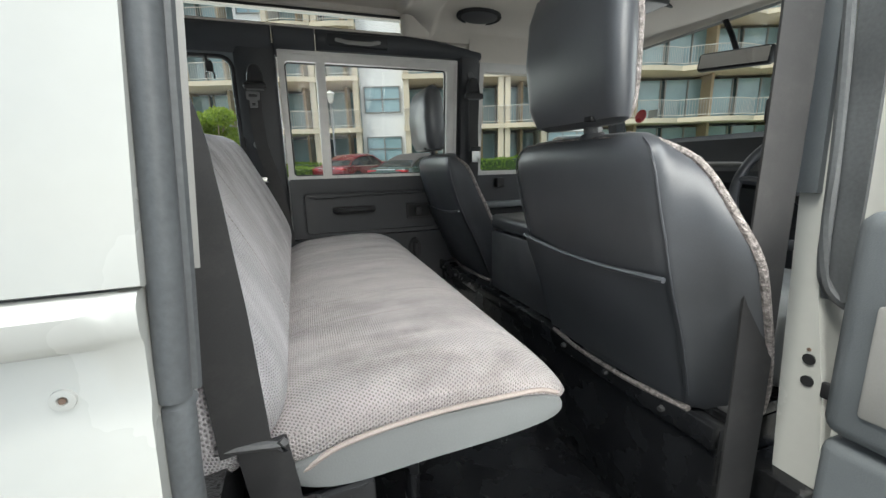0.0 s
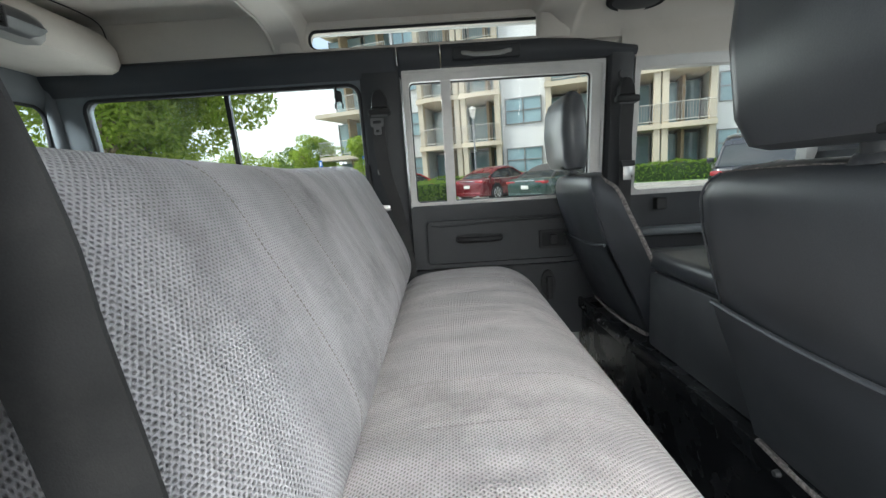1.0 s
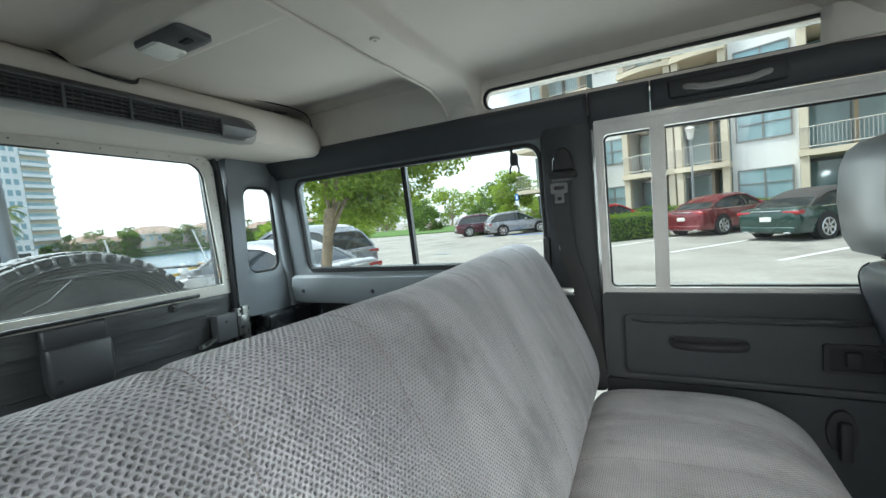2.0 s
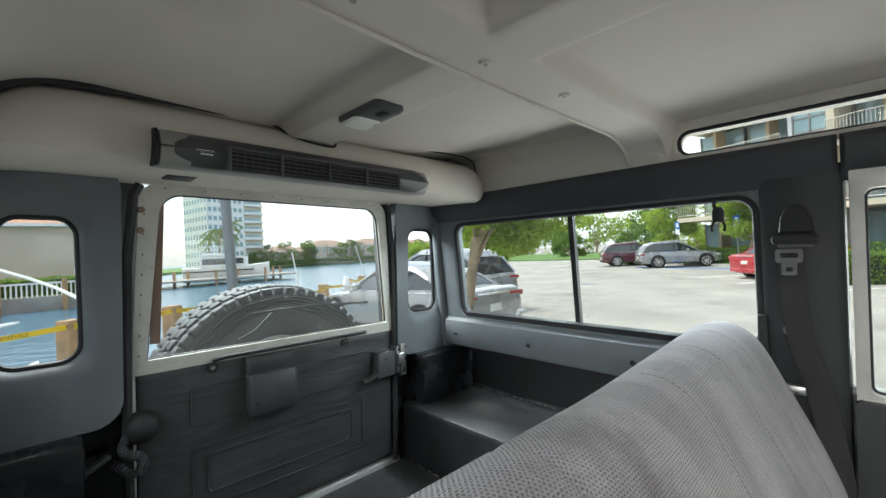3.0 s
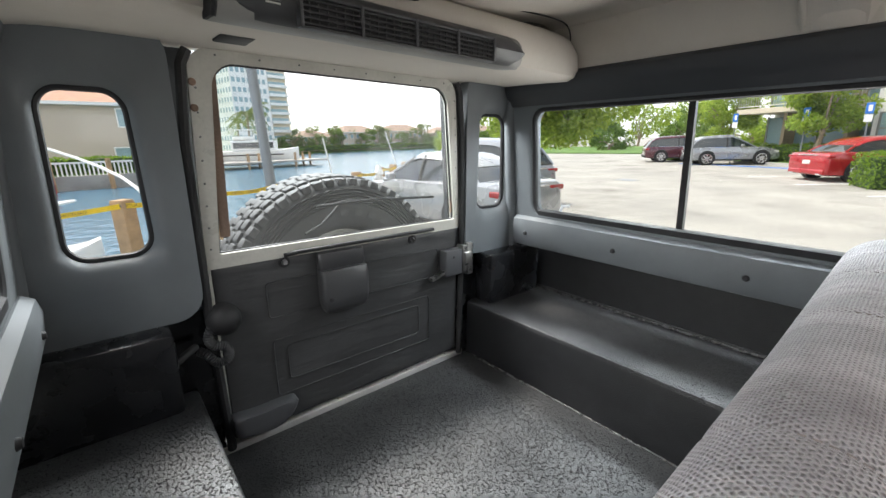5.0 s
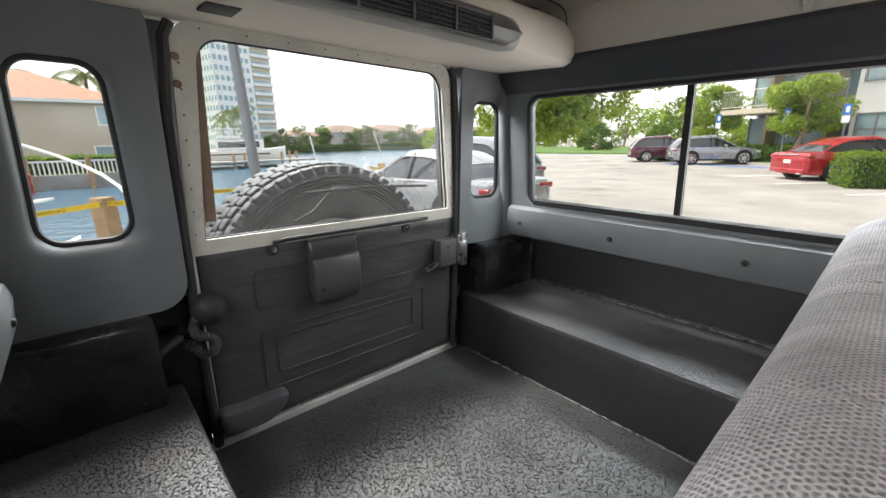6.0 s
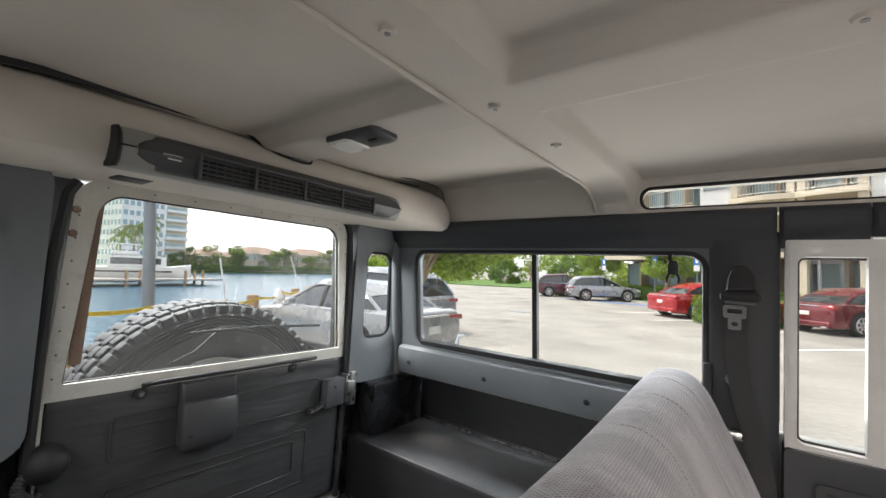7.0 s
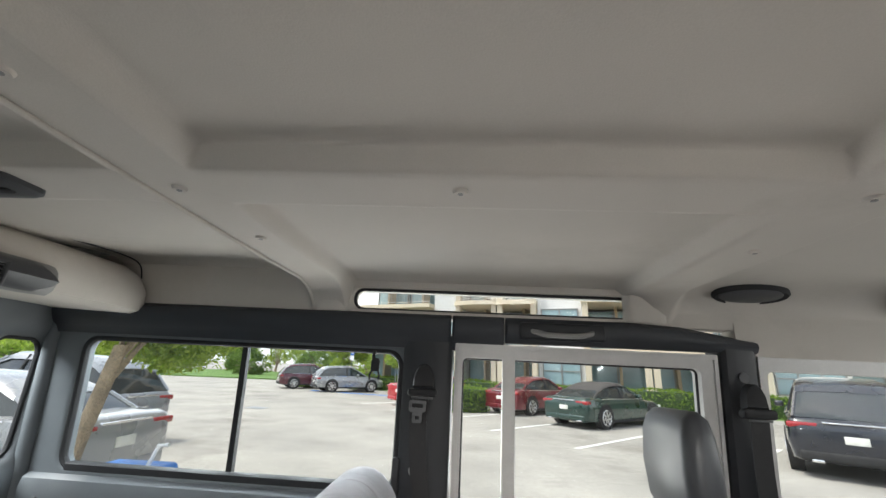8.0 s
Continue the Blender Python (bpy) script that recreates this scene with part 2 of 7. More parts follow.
def tweed(name, light, dark, du=0.0058, dv=0.0036, depth=0.0026, hard=0.5):
    """Woven seat cloth: staggered dark hollows between raised pale ribs, in UV metres."""
    # dark patches are worn stains and the shade of creases, both in the colour
    m = mat(name, light, rough=0.92, var=0.10, scale=6, fine=900, bump=0.25, spec=0.2, sheen=0.25, dirt=(light[0] * 0.43, light[1] * 0.4, light[2] * 0.4), dirt_amount=0.85)
    n, l = m.node_tree.nodes, m.node_tree.links
    p = n["Principled BSDF"]
    uv = n.new("ShaderNodeUVMap")
    wob = n.new("ShaderNodeTexNoise")
    wob.inputs["Scale"].default_value, wob.inputs["Detail"].default_value = 240, 2
    l.new(uv.outputs["UV"], wob.inputs["Vector"])
    add = n.new("ShaderNodeVectorMath")
    add.operation = "MULTIPLY_ADD"
    add.inputs[1].default_value = (0.0030, 0.0024, 0)
    l.new(wob.outputs["Color"], add.inputs[0])
    l.new(uv.outputs["UV"], add.inputs[2])

    def calc(op, x, y=0.0):
        q = n.new("ShaderNodeMath")
        q.operation = op
        for socket, value in zip(q.inputs, (x, y)):
            if isinstance(value, (int, float)):
                socket.default_value = value
            else:
                l.new(value, socket)
        return q.outputs["Value"]

    xyz = n.new("ShaderNodeSeparateXYZ")
    l.new(add.outputs["Vector"], xyz.inputs["Vector"])
    row = calc("DIVIDE", xyz.outputs["Y"], dv)
    shift = calc("MULTIPLY", calc("PINGPONG", calc("FLOOR", row), 1.0), 0.5)
    col = calc("FRACT", calc("ADD", calc("DIVIDE", xyz.outputs["X"], du), shift))
    dx = calc("SUBTRACT", col, 0.5)
    dy = calc("MULTIPLY", calc("SUBTRACT", calc("FRACT", row), 0.5), 0.8)
    far = calc("SQRT", calc("ADD", calc("MULTIPLY", dx, dx), calc("MULTIPLY", dy, dy)))
    dot = n.new("ShaderNodeMapRange")
    dot.interpolation_type = "SMOOTHSTEP"
    dot.inputs["From Min"].default_value, dot.inputs["From Max"].default_value = 0.06, 0.42
    l.new(far, dot.inputs["Value"])
    was = p.inputs["Base Color"].links[0].from_socket
    mix = n.new("ShaderNodeMix")
    mix.data_type, mix.blend_type = "RGBA", "MULTIPLY"
    mix.inputs["B"].default_value = (dark[0] / light[0], dark[1] / light[1], dark[2] / light[2], 1)
    inv = n.new("ShaderNodeMath")
    inv.operation = "SUBTRACT"
    inv.inputs[0].default_value = 1.0
    l.new(dot.outputs["Result"], inv.inputs[1])
    fac = n.new("ShaderNodeMath")
    fac.operation = "MULTIPLY"
    fac.inputs[1].default_value = hard
    l.new(inv.outputs["Value"], fac.inputs[0])
    l.new(fac.outputs["Value"], mix.inputs["Factor"])
    l.new(was, mix.inputs["A"])
    l.new(mix.outputs["Result"], p.inputs["Base Color"])
    b = n.new("ShaderNodeBump")
    b.inputs["Strength"].default_value, b.inputs["Distance"].default_value = 1.0, depth
    l.new(dot.outputs["Result"], b.inputs["Height"])
    l.new(p.inputs["Normal"].links[0].from_socket, b.inputs["Normal"])
    # soft folds down the cloth
    st = n.new("ShaderNodeMapping")
    st.inputs["Scale"].default_value = (9.0, 1.6, 1.0)
    fold = n.new("ShaderNodeTexNoise")
    fold.inputs["Scale"].default_value, fold.inputs["Detail"].default_value, fold.inputs["Distortion"].default_value = 1.0, 3, 1.2
    l.new(uv.outputs["UV"], st.inputs["Vector"])
    l.new(st.outputs["Vector"], fold.inputs["Vector"])
    b2 = n.new("ShaderNodeBump")
    b2.inputs["Strength"].default_value, b2.inputs["Distance"].default_value = 0.9, 0.018
    l.new(fold.outputs["Fac"], b2.inputs["Height"])
    l.new(b.outputs["Normal"], b2.inputs["Normal"])
    l.new(b2.outputs["Normal"], p.inputs["Normal"])
    # lighter and darker streaks along the folds: the nap's sheen, put into the colour
    nap, sheen_streak = n.new("ShaderNodeMapRange"), n.new("ShaderNodeVectorMath")
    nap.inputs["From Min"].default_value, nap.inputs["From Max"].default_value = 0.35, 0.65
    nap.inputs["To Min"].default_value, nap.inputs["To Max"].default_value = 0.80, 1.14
    sheen_streak.operation = "SCALE"
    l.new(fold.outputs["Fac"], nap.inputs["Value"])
    l.new(mix.outputs["Result"], sheen_streak.inputs[0])
    l.new(nap.outputs["Result"], sheen_streak.inputs["Scale"])
    l.new(sheen_streak.outputs["Vector"], p.inputs["Base Color"])
    return m


# cool backrest, warm cushion: the tint of the light is in both colours
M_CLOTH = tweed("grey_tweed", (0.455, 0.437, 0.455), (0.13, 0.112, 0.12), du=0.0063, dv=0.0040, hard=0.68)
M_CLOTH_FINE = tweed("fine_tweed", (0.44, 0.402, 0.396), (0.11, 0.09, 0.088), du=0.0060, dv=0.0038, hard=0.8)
M_VINYL = mat("black_vinyl", (0.056, 0.059, 0.066), rough=0.36, var=0.15, fine=620, bump=0.12, detail=0.0008, rvar=0.08)
M_VINYL_DARK = mat("dark_vinyl", (0.044, 0.0445, 0.046), rough=0.42, var=0.15, fine=520, bump=0.3, detail=0.0012, rvar=0.08)
M_VINYL_GREY = mat("grey_vinyl", (0.165, 0.172, 0.174), rough=0.4, var=0.06, fine=420, bump=0.25, detail=0.001)
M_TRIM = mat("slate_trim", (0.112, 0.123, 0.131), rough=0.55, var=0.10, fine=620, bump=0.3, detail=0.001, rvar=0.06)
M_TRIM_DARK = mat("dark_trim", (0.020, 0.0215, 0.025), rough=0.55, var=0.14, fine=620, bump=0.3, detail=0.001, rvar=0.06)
# darker copy of the slate trim: the far rail's shade is in its colour
M_RAIL_SHADED = mat("shaded_rail_padding", (0.034, 0.037, 0.043), rough=0.55, var=0.12, fine=620, bump=0.3, detail=0.001, rvar=0.06)
M_BRAID = mat("edge_braid", (0.24, 0.215, 0.205), rough=0.95, var=0.55, scale=140, fine=420, bump=1.0, detail=0.004, spec=0.2)
# near-black for slots and vent backs: the dark of hollows is in the colour
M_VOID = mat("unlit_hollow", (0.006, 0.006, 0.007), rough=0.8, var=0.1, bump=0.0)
M_RUBBER = mat("black_rubber", (0.012, 0.012, 0.0135), rough=0.7, var=0.2, fine=300, bump=0.15)
M_SPARE = mat("spare_tyre_rubber", (0.056, 0.056, 0.058), rough=0.85, spec=0.25, var=0.2, fine=200, bump=0.3, dirt=(0.075, 0.073, 0.07), dirt_amount=0.5)
# pale patches in the colour give the glint of the rounded liner edge
M_EDGE_GLINT = mat("edge_glint", (0.03, 0.03, 0.031), rough=0.28, var=0.5, scale=60, fine=260, bump=0.9, detail=0.004, spec=0.8, dirt=(0.16, 0.155, 0.145), dirt_amount=0.8)
M_RUBBER_GREY = mat("worn_rubber", (0.09, 0.095, 0.10), rough=0.55, var=0.2, fine=200, bump=0.2, dirt=(0.2, 0.2, 0.2))
M_BLACKPAINT = mat("black_paint", (0.010, 0.0105, 0.012), rough=0.26, var=0.3, scale=14, fine=140, bump=0.25, dirt=(0.04, 0.039, 0.037), dirt_amount=0.2)
M_LINER = mat("bedliner", (0.0095, 0.0098, 0.011), rough=0.34, var=0.3, scale=25, fine=380, bump=0.55, detail=0.0025, rvar=0.04, spec=0.8)


def folded(m, scale, strength, depth):
    """Adds a soft relief, longer in one direction than the others."""
    n, l = m.node_tree.nodes, m.node_tree.links
    p = n["Principled BSDF"]
    co, mp, t, b = n.new("ShaderNodeTexCoord"), n.new("ShaderNodeMapping"), n.new("ShaderNodeTexNoise"), n.new("ShaderNodeBump")
    mp.inputs["Scale"].default_value = scale
    t.inputs["Scale"].default_value, t.inputs["Detail"].default_value, t.inputs["Distortion"].default_value = 1.0, 3, 0.5
    b.inputs["Strength"].default_value, b.inputs["Distance"].default_value = strength, depth
    l.new(co.outputs["Object"], mp.inputs["Vector"])
    l.new(mp.outputs["Vector"], t.inputs["Vector"])
    l.new(t.outputs["Fac"], b.inputs["Height"])
    l.new(p.inputs["Normal"].links[0].from_socket, b.inputs["Normal"])
    l.new(b.outputs["Normal"], p.inputs["Normal"])
    l.new(b.outputs["Normal"], p.inputs["Coat Normal"])


def pebbled(m, scale, lo, hi, depth):
    """Adds scattered flat flecks to a sprayed coating's relief, and sheen to its tops' colour."""
    n, l = m.node_tree.nodes, m.node_tree.links
    p = n["Principled BSDF"]
    co, t, r, b = n.new("ShaderNodeTexCoord"), n.new("ShaderNodeTexNoise"), n.new("ShaderNodeMapRange"), n.new("ShaderNodeBump")
    t.inputs["Scale"].default_value, t.inputs["Detail"].default_value, t.inputs["Distortion"].default_value = scale, 3, 0.5
    r.inputs["From Min"].default_value, r.inputs["From Max"].default_value = lo, hi
    b.inputs["Strength"].default_value, b.inputs["Distance"].default_value = 1.0, depth
    l.new(co.outputs["Object"], t.inputs["Vector"])
    l.new(t.outputs["Fac"], r.inputs["Value"])
    l.new(p.inputs["Normal"].links[0].from_socket, b.inputs["Normal"])
    l.new(b.outputs["Normal"], p.inputs["Normal"])
    l.new(b.outputs["Normal"], p.inputs["Coat Normal"])
    # dark flecks on up-facing tops only: breaks in the sheen, put into the colour
    geo, up, k, mx = n.new("ShaderNodeNewGeometry"), n.new("ShaderNodeSeparateXYZ"), n.new("ShaderNodeMath"), n.new("ShaderNodeMix")
    l.new(geo.outputs["True Normal"], up.inputs["Vector"])
    k.operation, k.use_clamp = "MULTIPLY", True
    l.new(up.outputs["Z"], k.inputs[0])
    l.new(r.outputs["Result"], k.inputs[1])
    l.new(k.outputs["Value"], b.inputs["Height"])
    mx.data_type = "RGBA"
    mx.inputs["B"].default_value = (0.011, 0.011, 0.0115, 1)
    l.new(k.outputs["Value"], mx.inputs["Factor"])
    # paler grey clouds on the tops: the sheen of daylight, put into the colour
    veil, cloud, lay, top = n.new("ShaderNodeMix"), n.new("ShaderNodeTexNoise"), n.new("ShaderNodeMath"), n.new("ShaderNodeMapRange")
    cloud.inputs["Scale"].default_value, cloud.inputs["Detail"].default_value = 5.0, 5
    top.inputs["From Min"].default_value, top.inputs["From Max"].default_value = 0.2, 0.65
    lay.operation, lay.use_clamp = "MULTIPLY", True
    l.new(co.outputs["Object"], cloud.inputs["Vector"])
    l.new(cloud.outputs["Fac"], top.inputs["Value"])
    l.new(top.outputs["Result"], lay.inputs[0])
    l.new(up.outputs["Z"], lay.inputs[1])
    veil.data_type = "RGBA"
    veil.inputs["B"].default_value = (0.056, 0.0565, 0.058, 1)
    l.new(lay.outputs["Value"], veil.inputs["Factor"])
    l.new(p.inputs["Base Color"].links[0].from_socket, veil.inputs["A"])
    l.new(veil.outputs["Result"], mx.inputs["A"])
    l.new(mx.outputs["Result"], p.inputs["Base Color"])
    # the flecks are duller than the coat
    dull = n.new("ShaderNodeMath")
    dull.operation = "MULTIPLY_ADD"
    dull.inputs[1].default_value = 0.2
    l.new(k.outputs["Value"], dull.inputs[0])
    l.new(p.inputs["Roughness"].links[0].from_socket, dull.inputs[2])
    l.new(dull.outputs["Value"], p.inputs["Roughness"])
    gloss = n.new("ShaderNodeMath")
    gloss.operation = "MULTIPLY_ADD"
    gloss.inputs[1].default_value, gloss.inputs[2].default_value = -0.3, 0.6
    l.new(k.outputs["Value"], gloss.inputs[0])
    l.new(gloss.outputs["Value"], p.inputs["Specular IOR Level"])


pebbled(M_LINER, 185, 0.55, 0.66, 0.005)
M_CREAM = mat("cream_headlining", (0.57, 0.53, 0.48), rough=0.85, var=0.05, scale=4, fine=500, bump=0.2, detail=0.0012, dirt=(0.42, 0.385, 0.34), dirt_amount=0.4)
M_WHITE = mat("white_paint", (0.53, 0.53, 0.50), rough=0.22, var=0.025, scale=5, fine=60, bump=0.02, coat=0.6, dirt=(0.60, 0.59, 0.55), dirt_amount=0.3)
M_IVORY = mat("ivory_paint", (0.44, 0.43, 0.39), rough=0.4, var=0.08, scale=12, fine=120, bump=0.05, dirt=(0.27, 0.255, 0.22), dirt_amount=0.4)
M_ALU = mat("satin_aluminium", (0.50, 0.49, 0.475), rough=0.5, metal=0.25, var=0.08, scale=20, fine=300, bump=0.06, dirt=(0.45, 0.43, 0.41), dirt_amount=0.3)
M_STEEL = mat("bright_steel", (0.45, 0.45, 0.44), rough=0.35, metal=1.0, var=0.15, scale=40, fine=300, bump=0.08)
M_STEEL_DULL = mat("dull_steel", (0.10, 0.10, 0.103), rough=0.5, metal=0.6, var=0.15, scale=40, fine=300, bump=0.08)
M_STRAP = mat("belt_webbing", (0.020, 0.0195, 0.0205), rough=0.7, var=0.25, scale=18, fine=900, bump=0.2, detail=0.0008, dirt=(0.08, 0.075, 0.07), dirt_amount=0.25)
M_PLASTIC = mat("charcoal_plastic", (0.062, 0.063, 0.068), rough=0.45, var=0.08, fine=700, bump=0.2, detail=0.0008)
M_PLASTIC_GREY = mat("grey_plastic", (0.26, 0.255, 0.245), rough=0.5, var=0.06, fine=700, bump=0.15, detail=0.0008)
M_GLASS = glass("clear_glass", (0.97, 0.985, 0.98), haze=0.006)
M_GLASS_HAZY = glass("hazy_glass", (0.97, 0.985, 0.98), haze=0.028)
M_PIPING = mat("pale_piping", (0.33, 0.282, 0.258), rough=0.9, var=0.2, fine=600, bump=0.5)
M_THREAD = mat("sewing_thread", (0.25, 0.22, 0.215), rough=0.9, var=0.2, fine=600, bump=0.3)
M_COVER = mat("motor_cover_plastic", (0.038, 0.0385, 0.041), rough=0.42, var=0.1, fine=700, bump=0.2, detail=0.0008)
M_LENS = mat("lamp_lens", (0.7, 0.7, 0.66), rough=0.25, var=0.04, fine=200, bump=0.1)
M_RED = mat("red_plastic", (0.5, 0.02, 0.02), rough=0.3, var=0.05, bump=0.0)
M_RUST = mat("rusty_strip", (0.17, 0.115, 0.085), rough=0.8, var=0.25, fine=200, bump=0.4)

folded(M_VINYL_DARK, (1, 6, 26), 0.5, 0.008)
# ---- the car's shell ----
WAIST = 1.27


def side(s):
    """Places on a side wall: x, height, depth outwards; the wall leans in above the waist."""
    base, lean = (0.69, 0.1) if s > 0 else (0.722, 0.07)
    return lambda u, v, w: (u, s * (base - lean * (v - WAIST) + w), v)


def rear(u, v, w):
    """Places on the rear wall: y, height, depth outwards."""
    return (0.03 - w, u, v)


def seal(bm, outline, to, w, r):
    pts = [to(u, v, w) for u, v in outline]
    return tube(bm, pts, r, 8, closed=True, up=(1, 0, 0) if abs(pts[0][0] - pts[5][0]) < 1e-6 else (0, 1, 0))


def pane(name, outline, to, w, parent=None, material=None, label="clear side glass"):
    ob = part(name, plate(B(), outline, to, w, w + 0.004), material or M_GLASS, parent, "", smooth=False)
    ob.visible_shadow = False
    return ob


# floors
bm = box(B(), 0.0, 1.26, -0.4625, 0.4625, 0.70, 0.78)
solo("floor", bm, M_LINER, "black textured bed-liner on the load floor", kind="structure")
bm = box(B(), 1.26, 3.3, -0.80, 0.80, 0.49, 0.55)
solo("footwell_floor", bm, M_BLACKPAINT, "black footwell floor behind the front seats", kind="structure")
bm = box(B(), 1.245, 1.26, -0.80, 0.80, 0.55, 0.80)
solo("footwell_step", bm, M_BLACKPAINT, "black step between load floor and footwell", kind="structure")
# wheel boxes, inner tub walls and rear corners
for s, tag in ((1, "left"), (-1, "right")):
    bm = B()
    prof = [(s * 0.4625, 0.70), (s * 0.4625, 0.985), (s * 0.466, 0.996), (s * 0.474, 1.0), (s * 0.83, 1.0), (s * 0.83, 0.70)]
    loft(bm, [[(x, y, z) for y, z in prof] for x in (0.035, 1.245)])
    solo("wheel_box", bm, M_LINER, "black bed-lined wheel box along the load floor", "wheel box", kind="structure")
    bm = B()
    box(bm, 0.0, 1.235, s * 0.815, s * 0.832, 0.95, 1.24)
    box(bm, 0.035, 1.245, s * 0.806, s * 0.815, 1.0, 1.012, 0.003)
    solo(f"wall_{tag}", bm, M_LINER, "black painted tub wall under the window sill", kind="structure")
    # beads added along the joints for the highlight on the liner's edge
    for y, z, x0 in ((s * 0.461, 0.781, 0.04), (s * 0.805, 1.003, 0.13)):
        run = [(x0 + k * 0.05, y + 0.0012 * noise.noise(Vector((k * 0.9, z, s))), z + 0.001 * noise.noise(Vector((k * 0.7, y, 4)))) for k in range(int((1.235 - x0) / 0.05) + 1)]
        solo("glint_bead", tube(B(), run, 0.0042, 8), M_EDGE_GLINT, "glossy black bead added along the joint for its highlight", kind="structure")
    bm = B()
    box(bm, 0.035, 0.125, s * 0.50, s * 0.79, 1.0, 1.195, 0.012)
    solo("corner_box", bm, M_BLACKPAINT, "black painted metal box in the rear corner", "corner box", kind="structure")
    bm = B()
    for k in range(12):
        x = 0.12 + k * 0.085
        cyl(bm, (x, s * 0.806, 1.205), (x, s * 0.797, 1.205), 0.007, 0.005, 8)
    box(bm, 0.06, 1.2, s * 0.802, s * 0.815, 1.19, 1.222, 0.004)
    solo("sill_flange", bm, M_BLACKPAINT, "black riveted flange under the sill trim", kind="structure")

# side trim with the long rear windows
for s, tag in ((1, "1"), (-1, "2")):
    to = side(s)
    end = 1.162 if s > 0 else 1.085
    hole = rounded(0.163, end, 1.338, 1.716, 0.045)
    bm = framed(B(), rect_like(0.03, 1.31 if s > 0 else 1.14, 1.31, 1.765), hole, to, 0.0, 0.045, rim=0.012)
    solo("wall_trim", bm, M_TRIM, "slate grey padded trim round the rear side window", kind="structure")
    win = thing("window_" + tag, to(0.66, 1.33, 0.02), "sliding rear side window in black rubber", "window", kind="structure")
    part("window_seal", seal(B(), hole, to, 0.012, 0.011), M_RUBBER, win)
    part("window_divider", box(B(), 0.662, 0.679, -0.006, 0.012, -0.19, 0.195, m=Matrix.Translation(to(0, 1.528, 0.03)) @ Matrix.Rotation(s * 0.0997, 4, "X")), M_RUBBER, win, smooth=False)
    part("window_channel", loft(B(), [[to(x, z, w) for w, z in ((0.0, 1.335), (0.0, 1.352), (0.006, 1.356), (0.03, 1.356), (0.03, 1.335))] for x in (0.185, end - 0.02)]), M_RUBBER, win, "black sliding channel")
    for a, b in ((0.165, 0.668), (0.672, end - 0.002)):
        pane("pane", rounded(a, b, 1.34, 1.714, 0.035), to, 0.034, win)
    # grey padded sill under the window
    prof = [(0.05, 1.318), (-0.004, 1.326), (-0.022, 1.315), (-0.03, 1.29), (-0.028, 1.235), (-0.02, 1.212), (0.0, 1.205), (0.08, 1.205), (0.08, 1.318)]
    bm = loft(B(), [[to(x, z, w) for w, z in prof] for x in (0.085, 0.09, 0.6, end + 0.008)])
    sill = thing("window_sill_trim", to(0.6, 1.21, 0), "grey padded sill trim with black button plugs", "sill trim", kind="structure")
    part("padding", bm, M_TRIM, sill)
    for x in (0.145, 0.50, 0.86):
        q = Vector(to(x, 1.262, -0.029))
        part("plug", cyl(B(), q, q + Vector((0, -s * 0.006, 0)), 0.009, 0.006, 12), M_RUBBER, sill)
    # padded rail under the roof, the far pads darkened in colour for shade
    rail = thing("roof_rail", to(1.1, 1.76, 0), "padded roof rail with seams, part shaded in its colour", "roof rail", kind="structure")
    rp = [(0.02, 1.724), (-0.006, 1.726), (-0.012, 1.745), (-0.024, 1.770), (-0.03, 1.79), (-0.024, 1.812), (-0.008, 1.824), (0.03, 1.827)]
    if s < 0:
        rp = [(0.02, 1.712), (-0.006, 1.714), (-0.016, 1.724), (-0.030, 1.772), (-0.034, 1.792), (-0.024, 1.808), (0.0, 1.814), (0.03, 1.815)]
    for a, b in ((0.05, 1.303), (1.307, 1.458)):
        part("rail_pad", loft(B(), [[to(x, z, w * k) for w, z in rp] for x, k in ((a, 0.6), (a + 0.008, 1), (b - 0.008, 1), (b, 0.6))]), M_RAIL_SHADED if s > 0 else M_TRIM, rail)
    part("rail_pad", loft(B(), [[to(x, 1.752 + (max(z, 1.752) - 1.752) * h, w * k) for w, z in rp] for x, k, h in ((1.461, 0.5, 1), (1.468, 0.75, 1), (1.80, 0.75, 1), (1.815, 0.9, 1), (1.95, 0.9, 0.9), (2.15, 0.9, 0.45), (2.155, 0.6, 0.4))]), M_RAIL_SHADED, rail)
    # C pillar and B pillar
    bm = B()
    cut = ((1.165, 0.05), (1.168, -0.004), (1.18, -0.012), (1.295, -0.012), (1.308, -0.004), (1.312, 0.07))
    if s < 0:
        cut = ((1.09, 0.05), (1.093, -0.004), (1.10, -0.012), (1.135, -0.012), (1.148, -0.004), (1.225, 0.072), (1.20, 0.085))
    loft(bm, [[to(x, z, w) for x, w in cut] for z in (0.95, 1.27, 1.765)])
    solo("pillar", bm, M_TRIM_DARK, "dark grey pillar trim behind the rear door", "pillar", kind="structure")
    if s > 0:
        bm = B()
        loft(bm, [[to(x, z, w) for x, w in ((2.052, 0.06), (2.054, -0.01), (2.065, -0.02), (2.135, -0.02), (2.148, -0.01), (2.15, 0.06))] for z in (0.75, 1.27, 1.78)])
        solo("pillar", bm, M_TRIM_DARK, "black door pillar between the two side doors", "pillar", kind="structure")
    # roof side with the long curved roof-light
    hole = rounded(1.0, 1.832, 1.833, 1.899, 0.03)
    bm = framed(B(), rect_like(0.955, 1.875, 1.815, 1.935), hole, to, -0.004, 0.06, rim=0.006)
    up = [(0.06, 1.815), (-0.004, 1.815), (-0.004, 1.935), (0.06, 1.94)]
    tall = [(0.04, 1.815), (-0.004, 1.815), (-0.006, 1.972), (0.04, 1.972)]
